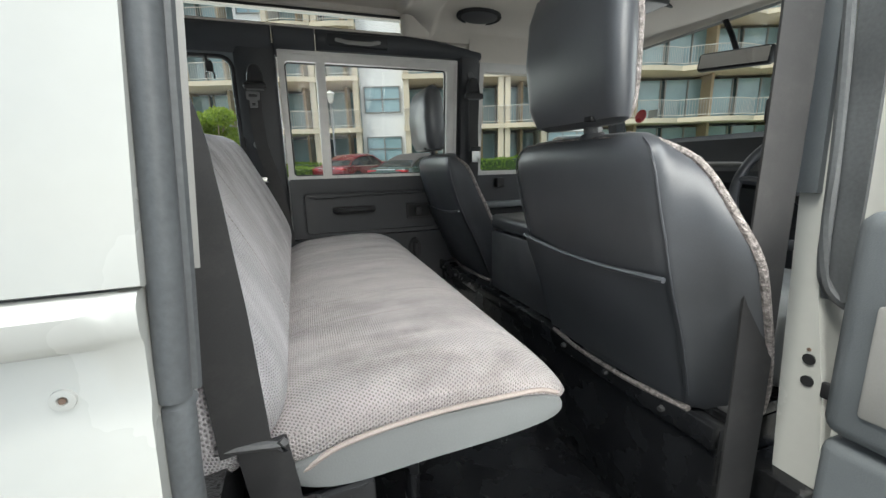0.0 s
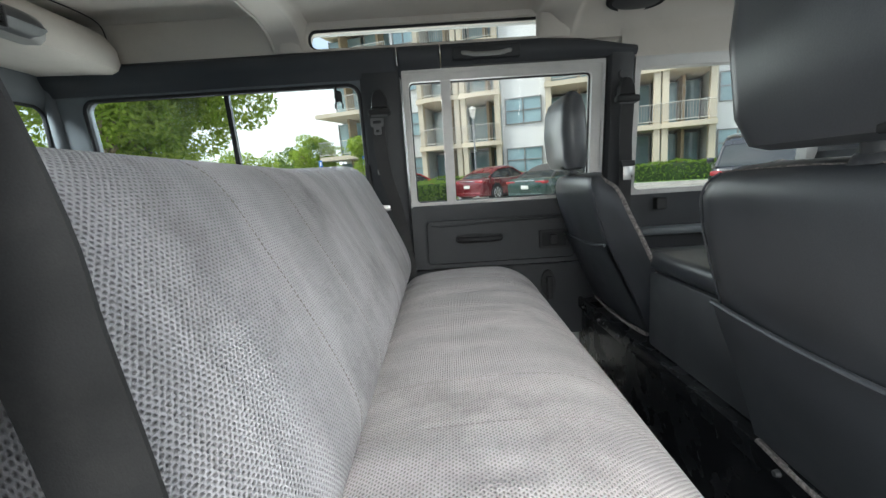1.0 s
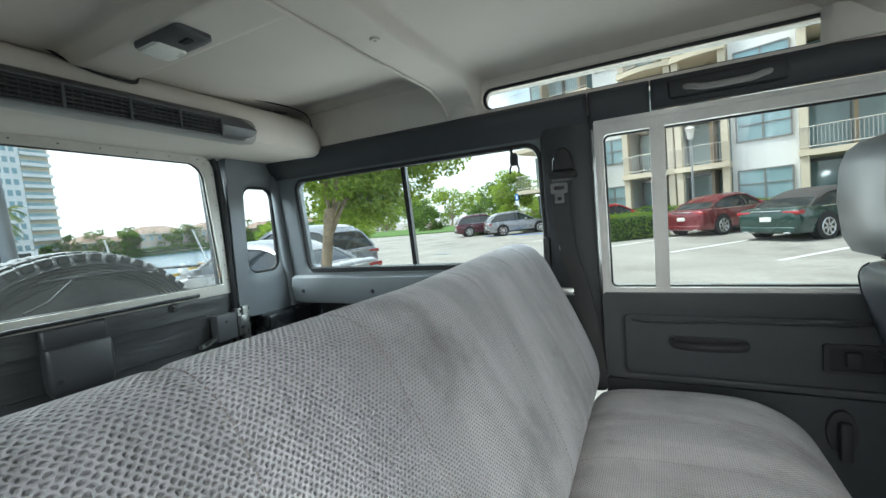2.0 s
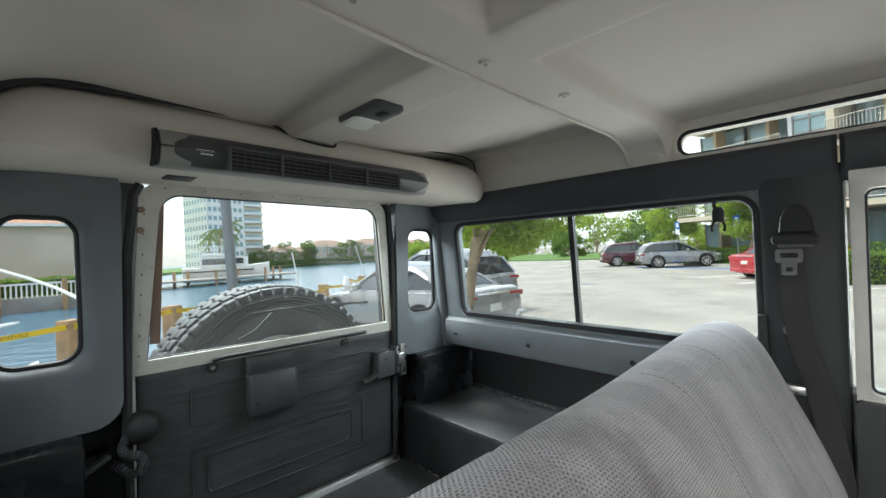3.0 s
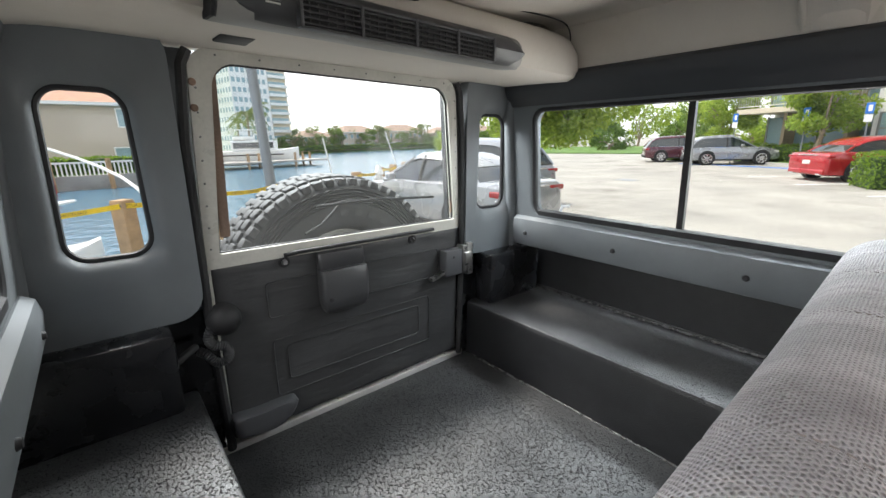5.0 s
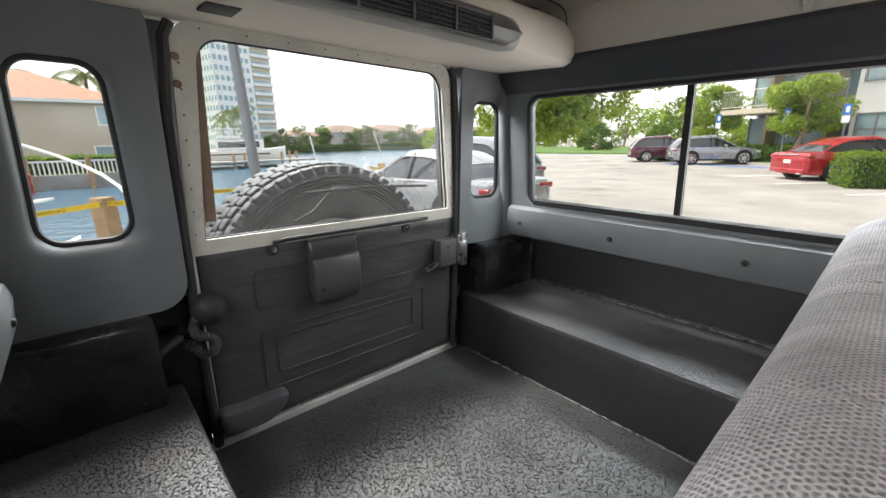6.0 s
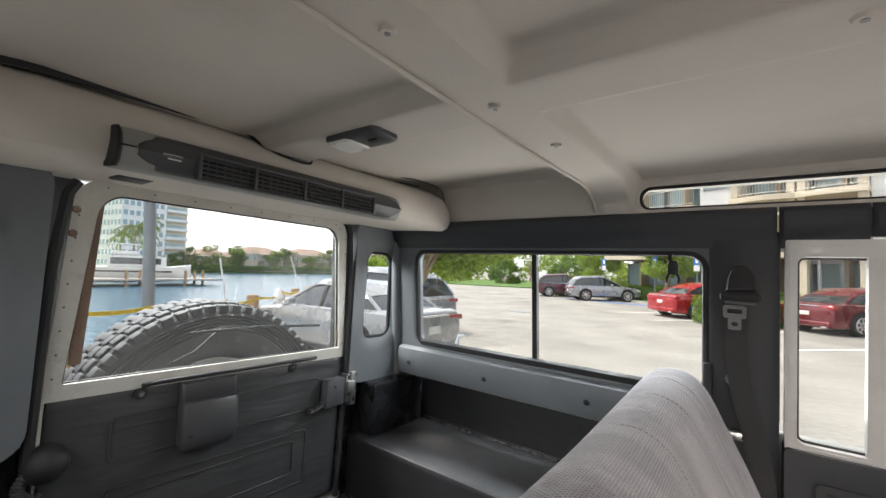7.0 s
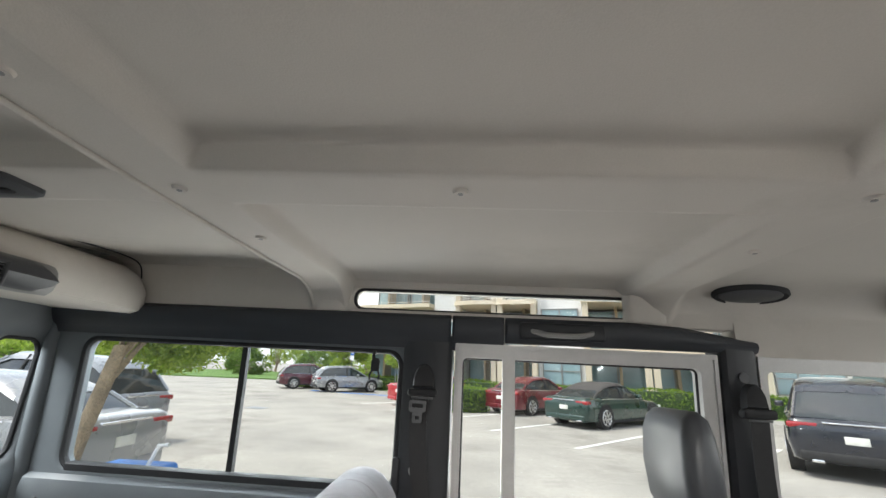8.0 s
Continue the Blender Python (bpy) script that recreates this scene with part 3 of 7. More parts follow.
    loft(bm, [[to(x, z, w) for w, z in tall] for x in (0.03, 0.955)])
    loft(bm, [[to(x, z, w) for w, z in up] for x in (1.875, 3.05)])
    for a, b in ((0.885, 0.985), (1.80, 1.925)):
        rib = [(0.0, 1.935), (-0.022, 1.925), (-0.030, 1.90), (-0.024, 1.86), (-0.012, 1.825), (0.03, 1.825), (0.03, 1.935)]
        loft(bm, [[to(x, z, w * k) for w, z in rib] for x, k in ((a, 0.1), (a + 0.012, 0.8), (a + 0.03, 1), (b - 0.03, 1), (b - 0.012, 0.8), (b, 0.1))])
    loft(bm, [[to(x, z, w) for w, z in ((0.05, 1.74), (-0.008, 1.745), (-0.010, 1.80), (-0.004, 1.84), (0.05, 1.84))] for x in (2.10, 3.0)])
    solo("roof_side", bm, M_CREAM, "cream moulded headlining along the roof side", kind="structure")
    win = thing("window_" + ("3" if s > 0 else "4"), to(1.4, 1.83, 0.03), "long narrow roof side light in black rubber", "window", kind="structure")
    part("window_seal", seal(B(), hole, to, 0.02, 0.008), M_RUBBER, win)
    pane("pane", rounded(1.0, 1.832, 1.833, 1.899, 0.03), to, 0.035, win)

# outer skin of the roof and the upper sides, to close the car
bm = B()
box(bm, -0.02, 3.1, -0.72, 0.72, 1.985, 2.02, 0.02)
for s in (1, -1):
    box(bm, -0.02, 3.1, s * 0.69, s * 0.715, 1.90, 1.99)
solo("roof", bm, M_WHITE, "white metal roof", kind="structure")

# moulded headlining with raised ribs
def smooth(a, b, v):
    t = min(max((v - a) / (b - a), 0.0), 1.0)
    return t * t * (3 - 2 * t)


def headlining(x, y):
    rib = 0.0
    for c, h, q in ((0.93, 0.050, 0.030), (1.865, 0.058, 0.032)):
        rib = max(rib, smooth(h + q, h, abs(x - c)))
    rib = max(rib, smooth(0.082, 0.052, abs(y + 0.064)) * smooth(0.30, 0.36, x))
    rear_bay = smooth(0.885, 0.845, x)
    far = smooth(0.15, 0.60, y)
    z = 1.920 + 0.010 * min(y / 0.62, 1.0) ** 2 + 0.032 * far * rear_bay
    z -= 0.030 * rib + 0.030 * far * rib * rear_bay
    edge = smooth(0.50, 0.63, abs(y)) ** 1.5
    front = smooth(1.82, 1.90, x)
    across = smooth(0.08, 0.05, abs(x - 0.93))
    if y > 0:
        cove = max(across, front)
        e = min(max((y - 0.47) / 0.16, 0.0), 1.0)
        drop = 0.090 * (1 - math.sqrt(1 - e * e)) * cove + 0.016 * smooth(0.575, 0.625, y) * rear_bay
    else:
        cove = max(smooth(0.985, 0.90, x), front)
        e = min(max((-y - 0.48) / 0.19, 0.0), 1.0)
        drop = 0.110 * (1 - math.sqrt(1 - e * e)) * cove
    return z - 0.012 * edge * (1 - rib) * (1 - cove) * (1 - rear_bay) - drop


bm = B()
xs = sorted(set([0.24 + 0.02 * i for i in range(143)] + [0.93 + k for k in (-0.08, -0.072, -0.065, -0.058, -0.05, 0.05, 0.058, 0.065, 0.072, 0.08)] + [1.865 + k for k in (-0.09, -0.082, -0.074, -0.066, -0.058, 0.058, 0.066, 0.074, 0.082, 0.09)]))
ys = sorted(set([-0.68 + 0.02 * i for i in range(65)] + [0.607, 0.613, 0.618, 0.622, 0.625, 0.627, 0.628] + [-0.665, -0.67, -0.675] + [-0.064 + k for k in (-0.082, -0.075, -0.067, -0.06, -0.052, 0.052, 0.06, 0.067, 0.075, 0.082)]))
grid = [[bm.verts.new((x, y, headlining(x, y))) for y in ys] for x in xs]
for i in range(len(xs) - 1):
    for j in range(len(ys) - 1):
        bm.faces.new((grid[i][j], grid[i][j + 1], grid[i + 1][j + 1], grid[i + 1][j]))
solo("ceiling", bm, M_CREAM, "cream moulded headlining with raised ribs", kind="structure")
for x, y in ((1.34, -0.07), (0.931, -0.064), (0.945, 0.152), (0.927, -0.30), (1.863, -0.075), (1.865, 0.153)):
    z = headlining(x, y)
    screw = thing("ceiling_screw", (x, y, z), "pale screw cap in the headlining rib", "screw", group="headlining screws")
    part("cap", cyl(B(), (x, y, z + 0.002), (x, y, z - 0.004), 0.012, 0.009, 16), M_CREAM, screw)
    part("slot", cyl(B(), (x, y, z - 0.003), (x, y, z - 0.0048), 0.004, 0.004, 10), M_PLASTIC_GREY, screw)
# seam beside the rear lateral rib
bm = B()
tube(bm, [(0.882, y, headlining(0.882, y) - 0.0025) for y in [-0.64 + 0.01 * i for i in range(127)]], 0.0045, 10)
solo("headlining_seam", bm, M_CREAM, "raised cloth-covered seam across the headlining", kind="structure")

# padded valance over the rear door
bm = B()
prof = [(0.0, 1.80), (0.25, 1.79), (0.325, 1.786), (0.350, 1.797), (0.362, 1.825), (0.358, 1.87), (0.335, 1.905), (0.30, 1.925), (0.0, 1.93)]
rings = []
for y, k in ((-0.664, 0.18), (-0.655, 0.27), (-0.642, 0.46), (-0.628, 0.65), (-0.61, 0.80), (-0.588, 0.90), (-0.56, 0.965), (-0.51, 1.0), (-0.2, 1.0), (0.2, 1.0), (0.53, 1.0), (0.565, 0.99), (0.59, 0.95), (0.608, 0.86), (0.62, 0.7)):
    rings.append([(0.2 + (x - 0.2) * (0.72 + 0.28 * k if x > 0.2 else 1), y, 1.786 + (z - 1.786) * k) for x, z in prof])
loft(bm, rings)
solo("rear_valance", bm, M_CREAM, "cream padded valance over the rear door", "valance", kind="structure")


def gap_strip(bm, pts, radii, n=8):
    """A soft strip along points, whose thickness changes on the way."""
    pts = [Vector(p) for p in pts]
    rings = []
    for i, p in enumerate(pts):
        d = (pts[min(i + 1, len(pts) - 1)] - pts[max(i - 1, 0)]).normalized()
        u = d.cross(Vector((1, 0, 0))).normalized()
        w = u.cross(d)
        r = float(np.interp(i / (len(pts) - 1), [k / (len(radii) - 1) for k in range(len(radii))], radii))
        rings.append([p + r * (math.cos(2 * math.pi * k / n) * u + 0.7 * math.sin(2 * math.pi * k / n) * w) for k in range(n)])
    return loft(bm, rings)


bm = B()
run = spline([(0.315, -0.664, 1.805), (0.322, -0.652, 1.833), (0.328, -0.632, 1.872), (0.332, -0.60, 1.902), (0.334, -0.555, 1.917), (0.332, -0.45, 1.922), (0.328, -0.30, 1.924), (0.325, -0.17, 1.926), (0.338, -0.125, 1.905), (0.352, -0.08, 1.889), (0.356, -0.01, 1.886), (0.345, 0.01, 1.904), (0.328, 0.04, 1.924), (0.33, 0.3, 1.936), (0.33, 0.5, 1.946), (0.325, 0.585, 1.938), (0.315, 0.62, 1.90)], 6)
gap_strip(bm, run, (0.007, 0.009, 0.0095, 0.008, 0.0045, 0.003, 0.003, 0.0035, 0.003, 0.0022, 0.0022, 0.0022))
solo("valance_gap", bm, M_RUBBER, "dark open gap along the valance edge", kind="structure")
bm = box(B(), 0.30, 0.36, -0.672, -0.645, 1.762, 1.802, 0.006)
solo("valance_bracket", bm, M_RUBBER, "black bracket where valance and roof rail meet", kind="structure")
# the dark of the recess, put in as a black block
bm = B()
box(bm, 0.155, 0.225, -0.358, -0.296, 1.789, 1.797, 0.003)
solo("valance_slot", bm, M_RUBBER, "dark slot in the valance underside", kind="structure")

# rear wall with quarter lights
for s, tag in ((1, "5"), (-1, "6")):
    to = lambda u, v, w, s=s: (0.03 - w, s * u, v)  # noqa: E731
    hole = rounded(0.497, 0.650, 1.358, 1.700, 0.045, taper=0.008)
    bm = framed(B(), rounded(0.425, 0.80, 1.195, 1.83, 0.06), hole, to, -0.03, 0.012, rim=0.036)
    solo("wall_rear", bm, M_TRIM, "slate grey padded trim round the rear quarter light", kind="structure")
    win = thing("window_" + tag, to(0.57, 1.35, 0.0), "narrow rounded rear quarter light in rubber", "window", kind="structure")
    part("window_seal", seal(B(), hole, to, 0.004, 0.008), M_RUBBER, win)
    pane("pane", hole, to, 0.02, win)
    bm = B()
    tube(bm, [(0.045, s * y, z) for y, z in ((0.41, 0.80), (0.418, 1.2), (0.414, 1.60), (0.40, 1.76), (0.385, 1.79))], 0.011, 8, up=(1, 0, 0))
    solo("door_seal", bm, M_RUBBER, "black rubber seal beside the rear door", kind="structure")
    # added filler that shuts out light beside the rear door; then the dark corner post between rear and side windows
    bm = loft(B(), [[(x, s * y, z) for x, y in ((-0.03, a), (-0.012, a), (-0.012, 0.47), (-0.03, 0.47))] for z, a in ((0.8, 0.41), (1.3, 0.402), (1.82, 0.374))])
    solo("gap_filler", bm, M_TRIM_DARK, "dark filler panel behind the gap beside the rear door", kind="structure")
    bm = B()
    cyl(bm, (0.055, s * (0.69 if s > 0 else 0.735), 1.2), (0.055, s * (0.645 if s > 0 else 0.702), 1.77), 0.022, 0.022, 12)
    solo("corner_pad", bm, M_TRIM, "slate grey padded corner post", kind="structure")
    bm = B()
    box(bm, -0.02, 0.028, s * 0.42, s * 0.83, 0.70, 1.20)
    solo("rear_panel", bm, M_BLACKPAINT, "black rear panel beside the door", kind="structure")
bm = box(B(), -0.02, 0.03, -0.84, 0.84, 1.80, 1.99)
solo("rear_header", bm, M_IVORY, "painted header over the rear door", kind="structure")

# ---- seats ----
def seat_loft(bm, prof, ys, shape, steps=5, skew=0.0, sink=None, zs=None):
    """Skins a closed x-z outline along y; shape(y): the outline's scale about its middle, and its swell."""
    pts = spline([(x, 0, z) for x, z in prof + prof[:1]], steps)[:-1]
    cx, cz = sum(p.x for p in pts) / len(pts), sum(p.z for p in pts) / len(pts)
    arc = [0.0]
    for a, b in zip(pts, pts[1:] + pts[:1]):
        arc.append(arc[-1] + (b - a).length)
    rings = [[(cx + (p.x - cx) * shape(y) + skew * (y - 0.2), y, cz + (p.z - cz) * (zs or shape)(y) - (sink(y) * max(p.z - 1.0, 0) / 0.42 if sink else 0)) for p in pts] for y in ys]
    run, top = [0.0], max(range(len(pts)), key=lambda j: pts[j].z)
    for a, b in zip(rings, rings[1:]):
        run.append(run[-1] + (Vector(b[top]) - Vector(a[top])).length)
    loft(bm, rings, uv=lambda i, j: (run[i], arc[j]))
    lay = bm.loops.layers.uv.verify()
    for f in bm.faces:
        if len(f.verts) > 4:
            for loop in f.loops:
                loop[lay].uv = (loop.vert.co.z, loop.vert.co.x)
    return bm


def stitch(prof, y, shape, lo, hi, skew=0.0, sink=None, zs=None, lift=0.0006):
    """A sewn line across a padded form at y, from one point of its outline to another."""
    pts = spline([(x, 0, z) for x, z in prof + prof[:1]], 5)[:-1]
    cx, cz = sum(p.x for p in pts) / len(pts), sum(p.z for p in pts) / len(pts)
    line = [Vector((cx + (p.x - cx) * shape(y) + skew * (y - 0.2), y, cz + (p.z - cz) * (zs or shape)(y) - (sink(y) * max(p.z - 1.0, 0) / 0.42 if sink else 0))) for p in pts[lo * 5:hi * 5 + 1]]
    mid = Vector((cx, y, cz))
    line = [q + (q - mid).normalized() * lift for q in line]
    bm = B()
    for a, b in zip(line, line[1:]):
        n = max(1, round((b - a).length / 0.007))
        for k in range(n):
            tube(bm, [a.lerp(b, k / n), a.lerp(b, (k + 0.62) / n)], 0.0008, 5)
    return bm


def ends(y, a, b, r, low, seams=(), dip=0.006):
    """1 along the middle, rounded down to low at both ends; shallow dips at seams."""
    d = min(y - a, b - y)
    k = 1.0 if d >= r else low + (1 - low) * math.sqrt(max(1 - (1 - max(d, 0) / r) ** 2, 0))
    for s in seams:
        k -= dip * max(0.0, 1 - abs(y - s) / 0.012)
    return k


def stations(a, b, r, seams=()):
    ys = [a + r * (1 - math.cos(math.pi / 2 * i / 7)) for i in range(8)]
    ys += [b - (y - a) for y in ys]
    ys += [a + r + (b - a - 2 * r) * i / 16 for i in range(17)]
    for s in seams:
        ys += [s - 0.012, s, s + 0.012]
    return sorted(set(round(y, 5) for y in ys))


bench = thing("rear_bench_seat", (1.45, 0.0, 0.55), "grey tweed bench seat with a full-width backrest", "bench seat")
BACK = [(1.276, 0.985), (1.300, 1.02), (1.308, 1.06), (1.297, 1.11), (1.260, 1.20), (1.212, 1.30), (1.168, 1.385), (1.128, 1.418), (1.085, 1.421), (1.048, 1.402), (1.03, 1.36), (1.045, 1.28), (1.09, 1.15), (1.15, 1.02), (1.20, 0.965), (1.242, 0.962)]
SEAMS = (-0.40, -0.22, 0.10, 0.30, 0.44)
bm = seat_loft(B(), BACK, stations(-0.695, 0.63, 0.08, SEAMS), lambda y: ends(y, -0.695, 0.63, 0.08, 0.72, SEAMS, 0.012), sink=lambda y: 0.025 * min(max(1 - y / 0.5, 0), 1))
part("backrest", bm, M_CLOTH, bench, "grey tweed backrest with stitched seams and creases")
back_shape = lambda y: ends(y, -0.695, 0.63, 0.08, 0.72, SEAMS, 0.012)  # noqa: E731
for y in SEAMS:
    part("stitching", stitch(BACK, y, back_shape, 1, 8, sink=lambda y: 0.025 * min(max(1 - y / 0.5, 0), 1)), M_THREAD, bench)
TOP = [(1.280, 0.945), (1.274, 0.97), (1.284, 0.998), (1.306, 1.020), (1.36, 1.037), (1.46, 1.046), (1.56, 1.049), (1.635, 1.040), (1.69, 1.012), (1.728, 0.975), (1.735, 0.945), (1.70, 0.935), (1.50, 0.938), (1.32, 0.938)]
CSEAMS = (-0.42, -0.30, 0.02, 0.20, 0.36)
bm = seat_loft(B(), TOP, stations(-0.655, 0.585, 0.12, CSEAMS), lambda y: ends(y, -0.655, 0.585, 0.10, 0.88, CSEAMS, 0.004), skew=0.03, zs=lambda y: ends(y, -0.655, 0.585, 0.12, 0.35, CSEAMS, 0.012))
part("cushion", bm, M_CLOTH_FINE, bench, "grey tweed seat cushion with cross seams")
top_shape, top_rise = lambda y: ends(y, -0.655, 0.585, 0.10, 0.88, CSEAMS, 0.004), lambda y: ends(y, -0.655, 0.585, 0.12, 0.35, CSEAMS, 0.012)  # noqa: E731
for y in CSEAMS:
    part("stitching", stitch(TOP, y, top_shape, 3, 9, skew=0.03, zs=top_rise), M_THREAD, bench)
BASE = [(1.315, 0.955), (1.33, 0.932), (1.39, 0.918), (1.50, 0.922), (1.62, 0.926), (1.70, 0.936), (1.718, 0.955), (1.69, 0.975), (1.62, 0.984), (1.5, 0.986), (1.40, 0.978), (1.35, 0.968)]
bm = seat_loft(B(), BASE, stations(-0.660, 0.585, 0.06), lambda y: ends(y, -0.660, 0.585, 0.06, 0.93), skew=0.03)
part("cushion_base", bm, M_VINYL_GREY, bench, "pale grey vinyl cushion side")
bm = tube(B(), spline([(1.30, -0.645, 0.935), (1.319, -0.657, 0.953), (1.361, -0.661, 0.976), (1.432, -0.662, 0.988), (1.509, -0.662, 0.992), (1.593, -0.662, 0.991), (1.642, -0.660, 0.987), (1.680, -0.650, 0.970), (1.705, -0.61, 0.955), (1.718, -0.5, 0.95), (1.742, 0.0, 0.944), (1.742, 0.5, 0.944), (1.73, 0.57, 0.944)], 6), 0.0036, 6)
part("piping", bm, M_PIPING, bench, "pale stitched piping")
for y in (-0.45, 0.45):
    part("leg", cyl(B(), (1.50, y, 0.55), (1.50, y, 0.925), 0.014, n=12), M_BLACKPAINT, bench)
    part("seat_bracket", box(B(), 1.20, 1.34, y - 0.2, y + 0.2, 0.80, 0.90, 0.008), M_BLACKPAINT, bench)
bm = B()
box(bm, 1.225, 1.31, -0.665, -0.60, 0.78, 0.915, 0.006)
box(bm, 1.235, 1.40, -0.668, -0.655, 0.86, 0.92, 0.004)
part("seat_bracket", bm, M_BLACKPAINT, bench, "worn black folding seat bracket")


def front_seat(s, name_label, dx=0.0):
    """A front seat seen from behind: a flat vinyl back whose sides flare towards the front. s: its side of the car."""
    seat = thing("front_seat", (1.95 + dx, s * 0.48, 0.87), name_label, "car seat", group="front seats")
    # height, back face, half width of the back, how far the sides flare
    rows = [(0.862, 1.972, 0.185, 0.03), (0.868, 1.962, 0.197, 0.05), (0.90, 1.950, 0.205, 0.07), (0.95, 1.932, 0.206, 0.078), (1.03, 1.900, 0.206, 0.084), (1.10, 1.868, 0.205, 0.086), (1.16, 1.845, 0.204, 0.082), (1.19, 1.835, 0.204, 0.072), (1.22, 1.826, 0.203, 0.058), (1.25, 1.818, 0.202, 0.043), (1.28, 1.812, 0.200, 0.026), (1.305, 1.808, 0.196, 0.008), (1.325, 1.810, 0.186, -0.012), (1.338, 1.816, 0.168, -0.030), (1.346, 1.826, 0.14, -0.045), (1.350, 1.842, 0.10, -0.05)]

    def mid(z):
        return s * (0.478 - 0.10 * max(1.18 - z, 0.0))

    def at(z, x, y):
        return (x + dx, mid(z) - s * y, z)

    def outline(z, x0, hb, fl):
        """Round the section: back face, near corner, flared side, front, far side."""
        deep = 0.066 if z < 1.3 else 0.066 - 0.9 * (z - 1.3)
        one = [(x0 - 0.006, 0.0), (x0 - 0.004, hb * 0.45), (x0, hb - 0.035), (x0 + 0.003, hb - 0.014), (x0 + 0.010, hb - 0.003), (x0 + 0.020, hb + 0.003), (x0 + 0.042, hb + fl * 0.55), (x0 + deep - 0.006, hb + fl * 0.95), (x0 + deep, hb + fl), (x0 + deep + 0.008, hb + fl - 0.006), (x0 + deep + 0.02, (hb + fl) * 0.8), (x0 + deep + 0.012, 0.0)]
        return [at(z, x, -y) for x, y in one] + [at(z, x, y) for x, y in one[-2:0:-1]]

    part("backrest", loft(B(), [outline(*r) for r in rows]), M_VINYL, seat)
    for side_k in (-1, 1):
        edge_line, seam = [], []
        for z, x0, hb, fl in rows[2:-1]:
            deep = 0.066 if z < 1.3 else 0.066 - 0.9 * (z - 1.3)
            edge_line.append(at(z, x0 + deep + 0.002, side_k * (hb + fl + 0.001)))
            seam.append(at(z, x0 + 0.004, side_k * (hb - 0.008)))
        part("piping", tube(B(), spline(edge_line, 4), 0.0058, 8), M_BRAID, seat, "grey tweed edge braid")
        part("seam", tube(B(), spline(seam[:-1], 4), 0.0018, 6), M_VINYL, seat)
    part("seam", tube(B(), spline([at(1.340, 1.8155, 0.15), at(1.343, 1.8165, 0.07), at(1.344, 1.8165, 0.0), at(1.342, 1.816, -0.10)], 5), 0.0012, 6), M_BRAID, seat)
    # map pocket over the lower back, with a turned lip
    top = [(1.127, -0.196), (1.121, -0.10), (1.119, -0.03), (1.122, 0.06), (1.129, 0.13), (1.138, 0.196)]
    zz = [r[0] for r in rows[1:]]
    xx = [r[1] for r in rows[1:]]
    pocket = []
    for k in range(9):
        row = []
        for z1, y in top:
            z = 0.885 + (z1 - 0.885) * k / 8
            bag = 0.004 + 0.008 * math.sin(math.pi * k / 8) * (1 - (y / 0.2) ** 2)
            row.append(at(z, float(np.interp(z, zz, xx)) - 0.005 - bag, y))
        pocket.append([tuple(q) for q in spline(row, 3)])
    bm = loft(B(), pocket, closed=False)
    loft(bm, [[(x + 0.005, y, z) for x, y, z in row] for row in pocket], closed=False)
    part("map_pocket", bm, M_VINYL, seat, "black vinyl map pocket")
    part("pocket_lip", tube(B(), [(x - 0.001, y, z) for x, y, z in pocket[-1]], 0.0048, 8), M_VINYL, seat)
    part("hem", tube(B(), spline([at(0.872, 1.958, -0.20), at(0.862, 1.953, -0.08), at(0.860, 1.953, 0.08), at(0.868, 1.958, 0.20)], 5), 0.006, 6), M_BRAID, seat, "frayed cloth hem")
    # head restraint
    hrow = [(1.362, 1.80, 1.85, 0.10), (1.368, 1.782, 1.862, 0.118), (1.40, 1.768, 1.868, 0.128), (1.48, 1.760, 1.866, 0.131), (1.55, 1.764, 1.860, 0.128), (1.585, 1.775, 1.852, 0.118), (1.602, 1.795, 1.835, 0.095)]

    def pad(z, x0, x1, hw):
        fn = 0.62 if s < 0 else 0.95
        return [(x + dx, s * 0.515 + y * (1 - (1 - fn) * max((x - x0) / (x1 - 0.02 - x0), 0) ** 1.5), z) for x, y in rounded(x0, x1 - 0.02, -hw, hw, 0.035, 6)]

    head = part("head_restraint", loft(B(), [pad(*r) for r in hrow]), M_VINYL, seat, "padded black vinyl head restraint")
    yp = s * 0.515
    part("piping", tube(B(), spline([(1.822 + dx, yp - 0.086, 1.370), (1.826 + dx, yp - 0.094, 1.40), (1.826 + dx, yp - 0.096, 1.48), (1.822 + dx, yp - 0.094, 1.55), (1.812 + dx, yp - 0.08, 1.592)], 5), 0.0062, 8), M_BRAID, head, "grey tweed edge braid")
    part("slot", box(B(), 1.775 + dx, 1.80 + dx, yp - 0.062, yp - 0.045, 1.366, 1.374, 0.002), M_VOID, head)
    part("post", cyl(B(), (1.83 + dx, yp, 1.33), (1.825 + dx, yp, 1.38), 0.012, n=12), M_PLASTIC, seat)
    part("post_collar", cyl(B(), (1.832 + dx, yp, 1.344), (1.831 + dx, yp, 1.353), 0.024, 0.018, 14), M_PLASTIC, seat)
    # cushion, hinge and rail
    part("cushion", box(B(), 2.07 + dx, 2.48 + dx, s * 0.50 - 0.24, s * 0.50 + 0.24, 0.91, 1.04, 0.04, 3), M_VINYL_GREY, seat)
    for k in (-1, 1):
        part("hinge", cyl(B(), (2.01 + dx, s * 0.47 + k * 0.205, 0.885), (2.01 + dx, s * 0.47 + k * 0.232, 0.885), 0.020, n=14), M_STEEL_DULL, seat)
    part("seat_rail", box(B(), 1.99 + dx, 2.40 + dx, s * 0.50 - 0.2, s * 0.50 + 0.2, 0.862, 0.885, 0.004), M_BLACKPAINT, seat)
    return seat


